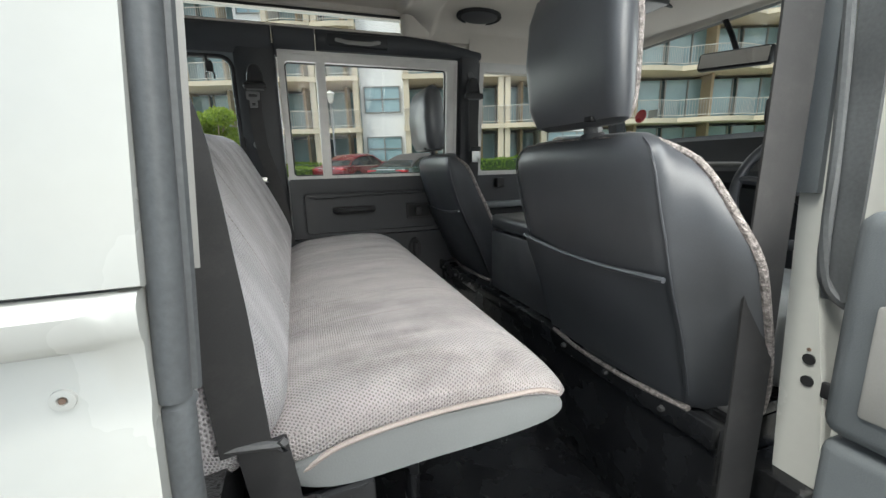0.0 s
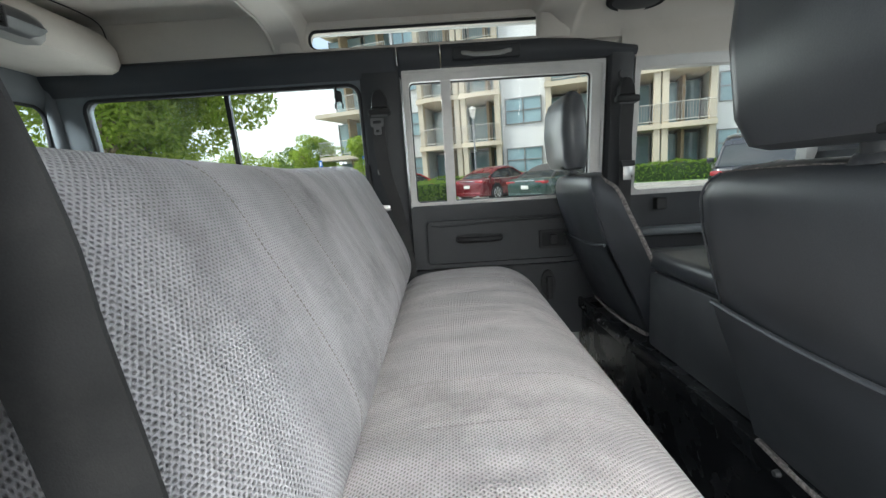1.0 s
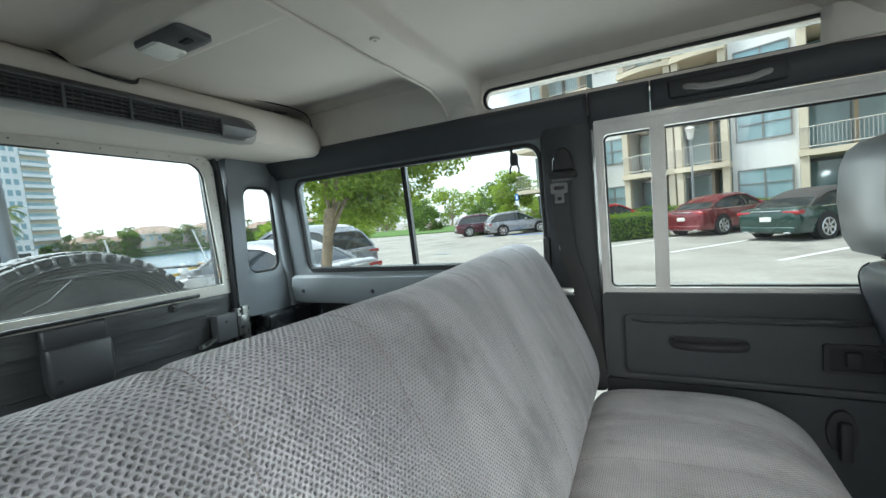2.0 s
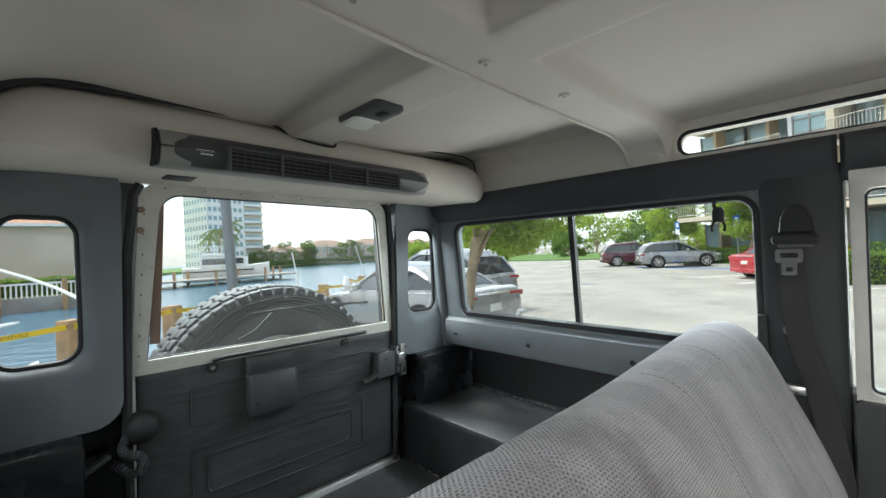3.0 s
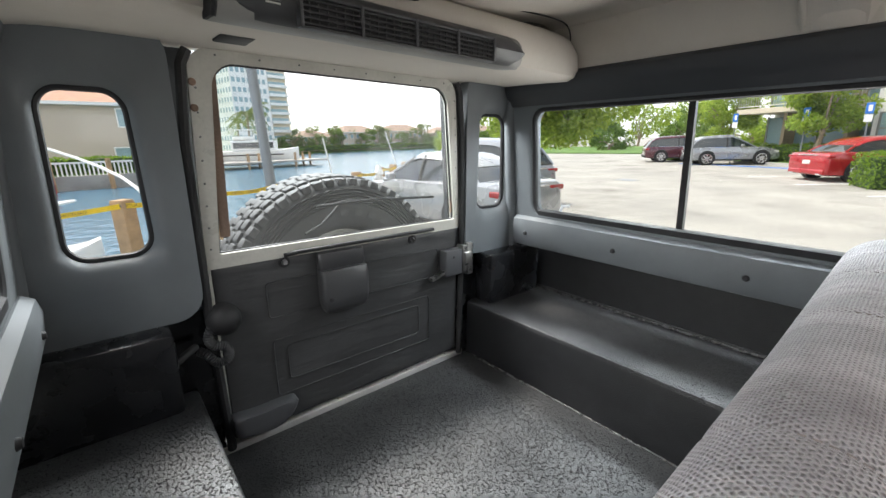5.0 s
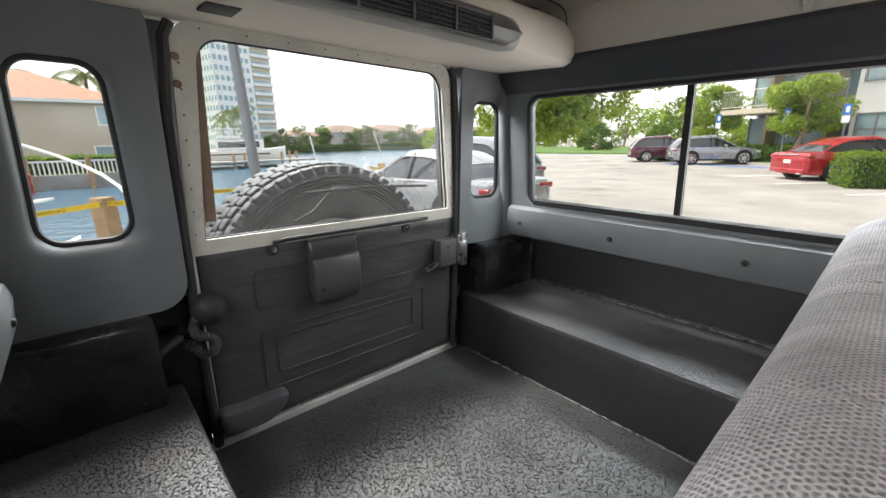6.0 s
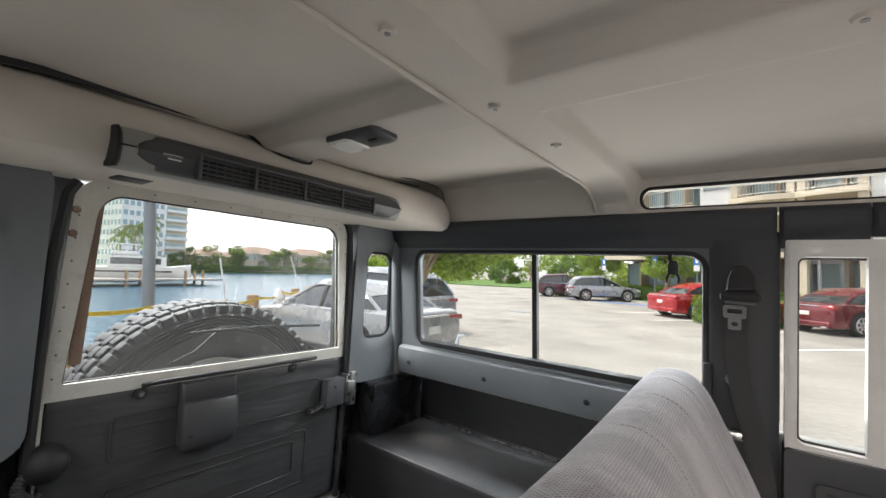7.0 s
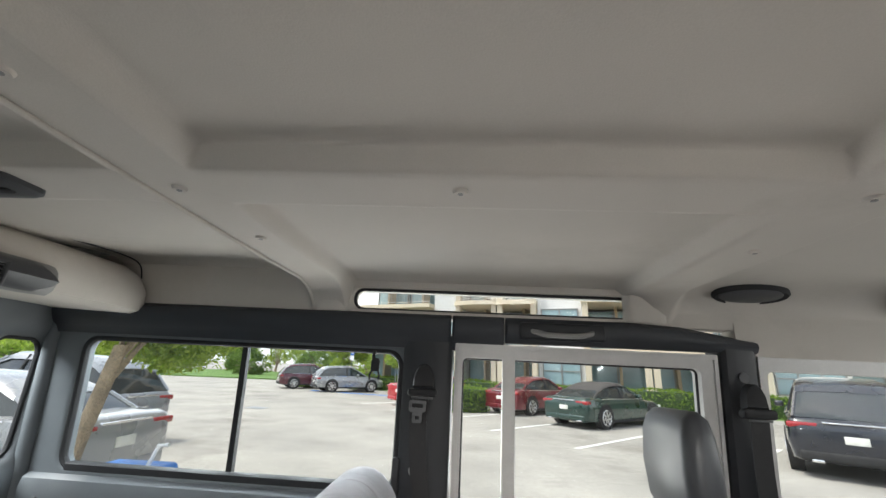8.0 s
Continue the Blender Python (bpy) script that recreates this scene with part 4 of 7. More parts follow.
front_seat(-1, "black vinyl driver's seat back with head restraint")
front_seat(1, "black vinyl front passenger seat with head restraint", 0.055)
# raised black seat box under the front seats
sbx = thing("seat_box", (2.2, 0, 0.55), "black painted metal seat box under the front seats", "seat box")
part("body", box(B(), 1.965, 2.52, -0.70, 0.70, 0.55, 0.86, 0.006), M_BLACKPAINT, sbx)
part("flange", box(B(), 1.952, 1.968, -0.70, 0.70, 0.825, 0.868, 0.004), M_BLACKPAINT, sbx)
for y in (-0.6, -0.45, -0.3, 0.3, 0.45, 0.6):
    part("bolt", cyl(B(), (1.953, y, 0.846), (1.944, y, 0.846), 0.007, 0.005, 8), M_STEEL_DULL, sbx)
bm = B()
box(bm, 1.99, 2.45, -0.225, 0.20, 0.86, 1.075, 0.012)
cub = thing("cubby_box", (2.15, 0, 0.90), "black cubby box between the front seats", "storage box")
part("body", bm, M_PLASTIC, cub)
part("lid", box(B(), 1.985, 2.46, -0.23, 0.205, 1.077, 1.13, 0.02, 3), M_VINYL, cub, "padded black vinyl lid")

# ---- rear door ----
def at_rear(x):
    return lambda u, v, w: (x - w, u, v)


rd = thing("rear_door", (0.03, 0.0, 0.80), "rear door with black trim panel and ivory window frame", "car door")
def arched(u0, u1, v0, v1, low, high, n=8, taper=0.0):
    """An outline with tight lower and wide upper corners."""
    a, b = rounded(u0, u1, v0, v1, low, n, taper), rounded(u0, u1, v0, v1, high, n, taper)
    return [q if q[1] < (v0 + v1) / 2 else p for q, p in zip(a, b)]


wh = arched(-0.375, 0.385, 1.335, 1.772, 0.006, 0.055, taper=0.035)
bm = framed(B(), arched(-0.408, 0.41, 1.30, 1.80, 0.008, 0.05, taper=0.022), wh, at_rear(0.04), 0.0, 0.022)
part("window_frame", bm, M_IVORY, rd, "ivory painted frame with small rivets")
bm = B()
for k in range(8):
    for u, v in ((-0.33 + k * 0.095, 1.786), (-0.392 + 0.0022 * k, 1.35 + k * 0.052), (0.398 - 0.0022 * k, 1.35 + k * 0.055)):
        cyl(bm, (0.041, u, v), (0.0425, u, v), 0.0026, 0.002, 6)
part("rivets", bm, M_RUBBER_GREY, rd)
for v in (1.672, 1.726):
    part("plug", cyl(B(), (0.040, -0.391 + 0.04 * (v - 1.5), v), (0.0435, -0.391 + 0.04 * (v - 1.5), v), 0.0085, 0.007, 12), M_RUST, rd, "brown plastic plug")
part("window_seal", seal(B(), wh, at_rear(0.04), 0.012, 0.004), M_RUBBER, rd)
pane("pane", wh, at_rear(0.04), 0.013, rd, M_GLASS_HAZY)
part("door_skin", box(B(), -0.012, 0.012, -0.405, 0.408, 0.80, 1.305), M_WHITE, rd)
part("door_edge", box(B(), 0.012, 0.034, -0.412, -0.398, 0.82, 1.30, 0.003), M_IVORY, rd)
bm = box(B(), 0.012, 0.036, -0.397, 0.405, 0.815, 1.307, 0.006)
bmesh.ops.subdivide_edges(bm, edges=[e for e in bm.edges if e.calc_length() > 0.3], cuts=24, use_grid_fill=True)
for v in bm.verts:
    if v.co.x > 0.03:
        q = noise.noise(Vector((v.co.y * 5, v.co.z * 14, 0.3)))
        v.co.x += 0.003 * q + 0.002 * noise.noise(Vector((v.co.y * 16, v.co.z * 30, 1.7)))
trim = part("trim_panel", bm, M_VINYL_DARK, rd, "creased black vinyl trim panel")


def groove(pts, r=0.0022):
    return tube(B(), [(0.0385, u, v) for u, v in pts], r, 6, closed=True, up=(1, 0, 0))


for q in ((-0.278, 0.31, 1.137, 1.238), (-0.275, 0.268, 0.90, 1.071), (-0.238, 0.222, 0.94, 1.046)):
    part("stitching", groove(rounded(*q, 0.012, 3)), M_VINYL_DARK, trim)
cover = [(1.300, 0.052, 0.0), (1.296, 0.060, 0.0), (1.256, 0.066, 0.0), (1.2515, 0.064, 0.0015), (1.2495, 0.064, 0.0015), (1.2475, 0.076, 0.0), (1.235, 0.082, 0.0), (1.165, 0.086, 0.0), (1.135, 0.083, 0.004), (1.120, 0.072, 0.012), (1.113, 0.055, 0.022)]
part("motor_cover", loft(B(), [[(x, y, z) for x, y in rounded(0.034, d, -0.137 + e, 0.008 - e, 0.012, 4)] for z, d, e in cover]), M_COVER, rd, "charcoal plastic wiper motor cover with a stepped top")
part("cover_screw", cyl(B(), (0.085, -0.118, 1.165), (0.088, -0.118, 1.165), 0.006, n=10), M_RUBBER, rd)
bm = B()
tube(bm, [(0.046, -0.225, 1.307), (0.052, -0.19, 1.312), (0.052, 0.2, 1.313), (0.046, 0.285, 1.312)], 0.006, 8, up=(1, 0, 0))
part("top_rail", bm, M_RUBBER, rd)
for u in (-0.224, 0.201):
    b = part("bolt", cyl(B(), (0.036, u, 1.287), (0.040, u, 1.287), 0.015, n=14), M_RUBBER, rd)
    part("bolt_head", cyl(B(), (0.040, u, 1.287), (0.048, u, 1.287), 0.008, 0.006, 10), M_STEEL, b)
lk = part("lock", box(B(), 0.036, 0.078, 0.318, 0.398, 1.135, 1.232, 0.008), M_PLASTIC, rd, "black lock box with keyhole")
part("lock_lever", loft(B(), [[(0.062 + a, y, z + b) for a, b in ((-0.012, -0.006), (0.008, -0.004), (0.008, 0.008), (-0.012, 0.006))] for y, z in ((0.335, 1.158), (0.315, 1.15), (0.29, 1.140), (0.262, 1.134))]), M_STEEL, lk, "pale metal lever")
part("keyhole", cyl(B(), (0.078, 0.352, 1.205), (0.0792, 0.352, 1.205), 0.005, n=10), M_RUBBER, lk)
bm = B()
box(bm, 0.036, 0.075, 0.402, 0.420, 1.14, 1.24, 0.003)
box(bm, 0.055, 0.085, 0.405, 0.440, 1.165, 1.215, 0.004)
box(bm, 0.04, 0.075, 0.425, 0.452, 1.125, 1.245, 0.003)
solo("door_catch", bm, M_STEEL, "steel striker catch on the door post", "door catch")
# cable cup and corrugated hose on the hinge side
hz = thing("cable_hose", (0.04, -0.40, 1.17), "black rubber cup with a corrugated cable hose", "cable hose")
rows = [[(0.036 + d, -0.388 + r * math.cos(a), 1.172 + r * math.sin(a)) for a in [k * math.pi / 10 for k in range(20)]] for d, r in ((0.0, 0.040), (0.02, 0.040), (0.038, 0.033), (0.05, 0.018), (0.053, 0.004))]
part("cup", loft(B(), rows), M_RUBBER, hz)
path = spline([(0.055, -0.415, 1.165), (0.06, -0.428, 1.14), (0.062, -0.422, 1.118), (0.062, -0.398, 1.108), (0.062, -0.388, 1.09), (0.062, -0.395, 1.07), (0.058, -0.415, 1.066), (0.05, -0.43, 1.085), (0.035, -0.45, 1.10)], 10)
rings = []
for i, p in enumerate(path):
    d = (path[min(i + 1, len(path) - 1)] - path[max(i - 1, 0)]).normalized()
    u = d.cross(Vector((1, 0, 0))).normalized()
    w = u.cross(d)
    r = 0.0125 if i % 2 else 0.0092
    rings.append([p + r * (math.cos(k * math.pi / 6) * u + math.sin(k * math.pi / 6) * w) for k in range(12)])
part("hose", loft(B(), rings), M_PLASTIC, hz)
bm = tube(B(), spline([(0.06, -0.455, 1.125), (0.075, -0.48, 1.118), (0.085, -0.505, 1.108), (0.088, -0.525, 1.102)], 5), 0.009, 8)
solo("door_stay", bm, M_RUBBER, "black metal stay at the door hinge", "door stay")
edge = [(q.x, q.z) for q in spline([(-0.40, 0, 0.845), (-0.385, 0, 0.834), (-0.30, 0, 0.824), (-0.258, 0, 0.843), (-0.232, 0, 0.874), (-0.236, 0, 0.891), (-0.275, 0, 0.895), (-0.342, 0, 0.893), (-0.395, 0, 0.897), (-0.404, 0, 0.88)], 3)]
bm = loft(B(), [[(x, -0.32 + (u + 0.32) * k, 0.868 + (v - 0.868) * k) for u, v in edge] for x, k in ((0.034, 1.0), (0.062, 1.0), (0.071, 0.965), (0.076, 0.87), (0.077, 0.70))])
solo("kick_wedge", bm, M_PLASTIC, "dark plastic wedge at the foot of the rear door", "door wedge")
bm = B()
box(bm, 0.0, 0.034, -0.43, 0.44, 0.775, 0.80, 0.003)
for k in range(9):
    cyl(bm, (0.02, -0.36 + k * 0.09, 0.80), (0.02, -0.36 + k * 0.09, 0.803), 0.005, 0.004, 8)
solo("sill_strip", bm, M_ALU, "scuffed metal sill strip under the rear door", kind="structure")
bm = B()
loft(bm, [[(0.034, y - 0.011, z), (0.034, y + 0.011, z), (0.03, y + 0.011, z), (0.03, y - 0.011, z)] for y, z in ((-0.342, 1.752), (-0.343, 1.74), (-0.355, 1.39), (-0.356, 1.375))])
solo("brown_strip", bm, M_RUST, "brown adhesive strip on the rear glass", "adhesive strip")
bm = tube(B(), [(0.028, 0.372, 1.72), (0.028, 0.378, 1.55), (0.028, 0.383, 1.36)], 0.006, 6)
solo("brown_strip", bm, M_RUST, "brown adhesive strip on the rear glass", "adhesive strip")

# spare wheel and wiper behind the rear glass
WC = Vector((-0.215, 0.03, 1.105))
spare = thing("spare_wheel", WC - Vector((0, 0, 0.4)), "knobbly black spare tyre behind the rear door", "spare wheel")


def turned(prof, n=64):
    return loft(B(), [[(WC.x + x, WC.y + r * math.sin(2 * math.pi * k / n), WC.z + r * math.cos(2 * math.pi * k / n)) for k in range(n)] for x, r in prof], caps=False)


ribs = [(0.1135 + (0.006 if k % 2 else 0.0), 0.303 + k * 0.0052) for k in range(10)]
part("tyre", turned([(-0.06, 0.205), (0.075, 0.21), (0.094, 0.222), (0.104, 0.24), (0.110, 0.262), (0.114, 0.285), (0.1165, 0.30)] + ribs + [(0.112, 0.352), (0.104, 0.366), (0.085, 0.378), (0.0, 0.384), (-0.085, 0.378), (-0.115, 0.33), (-0.10, 0.22), (-0.06, 0.205)], 96), M_SPARE, spare, "grey-black tyre with ribbed sidewall")
# a blacker band between the blocks: the grooves' shade, put into the colour
part("groove_shade", turned([(0.10, 0.362), (0.088, 0.380), (0.0, 0.385), (-0.088, 0.380), (-0.10, 0.362)]), M_RUBBER, spare)
bm = B()
for k in range(58):
    a = 2 * math.pi * k / 58
    for x0, x1, r0, r1, sh, hw in ((0.072, 0.1120, 0.360, 0.3835, 0.0, 0.0150), (0.030, 0.068, 0.376, 0.3905, 0.5, 0.0178), (-0.012, 0.026, 0.376, 0.3915, 0.0, 0.0178), (-0.054, -0.016, 0.376, 0.3905, 0.5, 0.0178), (-0.10, -0.058, 0.358, 0.389, 0.0, 0.0165)):
        m4 = Matrix.Translation(WC) @ Matrix.Rotation(-(a + sh * math.pi / 58), 4, "X")
        box(bm, x0, x1, -hw, hw, r0, r1, 0.005, m=m4)
part("tread", bm, M_SPARE, spare, "chunky tread blocks")
for k in range(7):
    a = radians(-33 + k * 11)
    m4 = Matrix.Translation(WC) @ Matrix.Rotation(-a, 4, "X")
    part("raised_mark", box(B(), 0.108, 0.1135, -0.013, 0.013, 0.262, 0.288, m=m4), M_SPARE, spare)
part("rim", turned([(0.06, 0.205), (0.075, 0.21), (0.07, 0.198), (0.03, 0.185), (0.035, 0.10), (0.06, 0.08), (0.06, 0.0005)], 40), M_PLASTIC_GREY, spare)
wip = thing("rear_wiper", (-0.03, -0.10, 1.34), "thin black rear window wiper", "wiper")
part("arm", tube(B(), [(-0.025, -0.135, 1.34), (-0.03, -0.08, 1.362), (-0.03, -0.01, 1.425), (-0.028, 0.03, 1.428)], 0.004, 6), M_RUBBER, wip)
part("blade", tube(B(), [(-0.022, -0.10, 1.418), (-0.02, 0.10, 1.424), (-0.022, 0.34, 1.412)], 0.0045, 6), M_RUBBER, wip)

# ---- air vent unit and lamps overhead ----
ac = thing("air_vent_unit", (0.37, -0.045, 1.785), "charcoal overhead air vent with four grilles", "air vent")


def vent_row(y, k=1.0):
    """Section of the unit at y, k: how full."""
    pts = [(0.335, 1.783), (0.385, 1.779), (0.402, 1.79), (0.410, 1.812), (0.402, 1.836), (0.388, 1.850), (0.335, 1.856)]
    return [(0.335 + (x - 0.335) * k, y, 1.818 + (z - 1.818) * (0.6 + 0.4 * k)) for x, z in pts]


part("body", loft(B(), [[(x - 0.004, y, z) for x, y, z in vent_row(y, k)] for y, k in ((-0.402, 0.88), (-0.399, 0.97), (-0.38, 1.0), (0.24, 1.0), (0.275, 0.97), (0.295, 0.88), (0.306, 0.6))]), M_PLASTIC_GREY, ac, "pale grey housing")
rows = []
for k in range(29):
    y = -0.378 + 0.664 * (1 - math.cos(math.pi * k / 28)) / 2
    d = min((y + 0.382) / 0.05, (0.288 - y) / 0.05, 1.0)
    e = math.sqrt(max(1 - (1 - d) ** 2, 0.0004))
    rows.append([(x + 0.002 * e, y, 1.812 + (z - 1.812) * (0.05 + 0.87 * e)) for x, y, z in vent_row(y, 1.0)])
part("fascia", loft(B(), rows), M_PLASTIC, ac, "charcoal fascia with rounded ends")
part("end_split", box(B(), 0.345, 0.4085, -0.4035, -0.380, 1.8135, 1.8155), M_RUBBER, ac, smooth=False)
part("end_gap", loft(B(), [[(x + 0.002, y, 1.818 + (z - 1.818) * 1.02) for x, y, z in vent_row(y, 0.95)] for y in (-0.408, -0.4025)]), M_RUBBER, ac)
bm = B()
box(bm, 0.405, 0.4115, -0.342, -0.310, 1.8105, 1.8145)
box(bm, 0.405, 0.4118, -0.334, -0.312, 1.805, 1.8072)
part("badge", bm, M_LENS, ac)
cuts = (-0.282, -0.172, -0.053, 0.056, 0.166)
for a, b in zip(cuts, cuts[1:]):
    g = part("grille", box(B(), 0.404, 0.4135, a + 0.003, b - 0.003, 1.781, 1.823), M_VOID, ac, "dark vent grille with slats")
    for k in range(5):
        z = 1.7835 + k * 0.0088
        part("slat", box(B(), 0.410, 0.4185, a + 0.003, b - 0.003, z, z + 0.0026), M_COVER, g, smooth=False)
    for k in range(1, 7):
        y = a + (b - a) * k / 7
        part("fin", box(B(), 0.408, 0.4155, y - 0.0010, y + 0.0010, 1.781, 1.823), M_COVER, g, smooth=False)
for y in cuts:
    part("divider", box(B(), 0.402, 0.4215, y - 0.0035, y + 0.0035, 1.778, 1.829, 0.0025), M_PLASTIC, ac)
part("grille_rim", box(B(), 0.402, 0.4195, cuts[0], cuts[-1], 1.824, 1.8285, 0.001), M_PLASTIC, ac)
part("grille_rim", box(B(), 0.402, 0.4195, cuts[0], cuts[-1], 1.777, 1.7805, 0.001), M_PLASTIC, ac)
dome = thing("dome_light", (0.63, -0.073, 1.888), "grey dome light with a clear lens", "ceiling light")
part("base", loft(B(), [[(x, y, z) for x, y in rounded(0.553 + e, 0.702 - e, -0.110 + e, -0.038 - e, 0.014, 4)] for z, e in ((1.894, 0), (1.882, 0), (1.877, 0.006))]), M_PLASTIC, dome)
part("lens", loft(B(), [[(x, y, z) for x, y in rounded(0.558 + e, 0.628 - e, -0.106 + e, -0.042 - e, 0.01, 4)] for z, e in ((1.879, 0), (1.873, 0.003), (1.870, 0.014))]), M_LENS, dome, "clear ribbed lens")
part("switch", box(B(), 0.655, 0.682, -0.082, -0.066, 1.873, 1.879, 0.003), M_RUBBER, dome)
for x, s in ((2.12, 1), (2.12, -1)):
    sp = thing("speaker", (x, s * 0.55, 1.895), "oval black speaker in the headlining corner", "speaker", group="roof speakers")
    m4 = Matrix.Translation((x, s * 0.565, 1.897)) @ Matrix.Rotation(s * radians(-14), 4, "X")
    ring = lambda z, k, m4=m4: [m4 @ Vector((0.10 * k * math.cos(a), 0.052 * k * math.sin(a), z)) for a in [2 * math.pi * q / 28 for q in range(28)]]  # noqa: E731
    part("surround", loft(B(), [ring(0.03, 1), ring(0.006, 1), ring(0.0, 0.93), ring(0.004, 0.82)]), M_RUBBER, sp)
    part("mesh_cover", loft(B(), [ring(0.008, 0.84), ring(0.002, 0.8), ring(-0.003, 0.5), ring(-0.004, 0.05)]), M_PLASTIC, sp)

# ---- left doors ----
TL = side(1)
rdl = thing("side_door", (1.68, 0.70, 0.72), "closed rear side door with sliding window", "car door", group="side doors")
hole = rounded(1.340, 1.998, 1.274, 1.706, 0.016)
part("window_frame", framed(B(), rect_like(1.318, 2.046, 1.255, 1.745), hole, TL, -0.012, 0.035), M_ALU, rdl, "pale satin aluminium window frame")
part("frame_lip", framed(B(), rect_like(1.325, 2.04, 1.262, 1.738), rect_like(1.331, 2.034, 1.268, 1.732), TL, -0.016, -0.011), M_ALU, rdl)
part("window_bar", plate(B(), rounded(1.455, 1.490, 1.270, 1.710, 0.003), TL, -0.010, 0.018), M_ALU, rdl)
part("window_seal", seal(B(), hole, TL, 0.012, 0.005), M_RUBBER, rdl)
pane("pane", rounded(1.338, 1.458, 1.272, 1.708, 0.01), TL, 0.012, rdl)
pane("pane", rounded(1.488, 2.0, 1.272, 1.708, 0.01), TL, 0.022, rdl)
bm = B()
ytrim = lambda u, v, w: (u, 0.662 + w, v)  # noqa: E731
framed(bm, rect_like(1.316, 2.048, 1.016, 1.262, e=0.012), rounded(1.372, 1.935, 1.034, 1.198, 0.015), ytrim, 0.0, 0.08, rim=0.010)
plate(bm, rounded(1.36, 1.95, 1.03, 1.20, 0.01), ytrim, 0.009, 0.05)
plate(bm, rounded(1.316, 2.048, 0.72, 1.010, 0.012), ytrim, 0.004, 0.08)
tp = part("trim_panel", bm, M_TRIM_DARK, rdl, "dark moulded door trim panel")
part("crease", tube(B(), [(1.39, 0.664, 1.186), (1.42, 0.660, 1.181), (1.60, 0.660, 1.186), (1.92, 0.663, 1.190)], 0.004, 6), M_TRIM_DARK, tp)
bm = tube(B(), spline([(1.49, 0.668, 1.127), (1.495, 0.645, 1.127), (1.52, 0.632, 1.127), (1.568, 0.628, 1.127), (1.62, 0.632, 1.127), (1.645, 0.645, 1.127), (1.65, 0.668, 1.127)], 5), 0.011, 10, flat=1.0, up=(0, 1, 0))
part("pull_handle", bm, M_RUBBER, rdl, "black pull handle")
part("handle_plate", plate(B(), rounded(1.478, 1.662, 1.112, 1.143, 0.013), ytrim, 0.004, 0.012), M_RUBBER, rdl)
lt = part("latch_recess", framed(B(), rounded(1.802, 1.918, 1.070, 1.142, 0.008), rounded(1.812, 1.908, 1.079, 1.133, 0.006), ytrim, 0.0, 0.02), M_RUBBER, rdl, "black latch recess")
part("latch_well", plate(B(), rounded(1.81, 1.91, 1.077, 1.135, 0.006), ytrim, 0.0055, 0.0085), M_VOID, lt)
part("latch_lever", box(B(), 1.842, 1.872, 0.656, 0.674, 1.088, 1.125, 0.006), M_RUBBER, lt)
part("crank_boss", loft(B(), [[(1.832 + 0.03 * k * math.cos(a), 0.664 - d, 0.93 + 0.056 * k * math.sin(a)) for a in [q * math.pi / 12 for q in range(24)]] for d, k in ((0.0, 1), (0.008, 0.95), (0.009, 0.6))]), M_RUBBER, rdl)
part("crank_arm", box(B(), 1.82, 1.845, 0.630, 0.652, 0.87, 0.965, 0.008), M_RUBBER, rdl)
fdl = thing("side_door", (2.5, 0.70, 0.72), "closed front side door with aluminium window frame", "car door", group="side doors")
hole = rounded(2.172, 2.82, 1.274, 1.708, 0.016)
part("window_frame", framed(B(), rect_like(2.152, 2.86, 1.255, 1.745), hole, TL, -0.012, 0.035), M_ALU, fdl, "pale satin aluminium window frame")
pane("pane", hole, TL, 0.014, fdl)
bm = B()
plate(bm, rounded(2.15, 2.86, 0.72, 1.262, 0.012), ytrim, 0.024, 0.09)
part("trim_panel", bm, M_TRIM_DARK, fdl, "dark door trim panel")
part("armrest", box(B(), 2.18, 2.55, 0.62, 0.69, 1.10, 1.13, 0.014), M_TRIM, fdl)
part("pull_handle", tube(B(), spline([(2.21, 0.686, 1.118), (2.215, 0.66, 1.118), (2.26, 0.65, 1.118), (2.33, 0.66, 1.118), (2.34, 0.686, 1.118)], 5), 0.011, 8, up=(0, 1, 0)), M_RUBBER, fdl)
part("window_catch", box(B(), 2.252, 2.292, 0.655, 0.69, 1.195, 1.24, 0.006), M_RUBBER, fdl)
bm = box(B(), 1.31, 2.9, 0.745, 0.775, 0.5, 1.27)
solo("door_skin", bm, M_WHITE, "white painted outer door skins", kind="structure")

# grab handle under the roof rail
gh = thing("grab_handle", (1.62, 0.62, 1.78), "black padded grab handle on the roof rail", "grab handle")
part("mount", box(B(), 1.50, 1.74, 0.606, 0.64, 1.764, 1.812, 0.01), M_TRIM_DARK, gh)
part("grip", tube(B(), spline([(1.535, 0.612, 1.787), (1.55, 0.598, 1.782), (1.58, 0.592, 1.775), (1.66, 0.592, 1.775), (1.69, 0.598, 1.782), (1.705, 0.612, 1.787)], 5), 0.0075, 8, up=(0, 1, 0)), M_PLASTIC_GREY, gh, "grey worn grip")

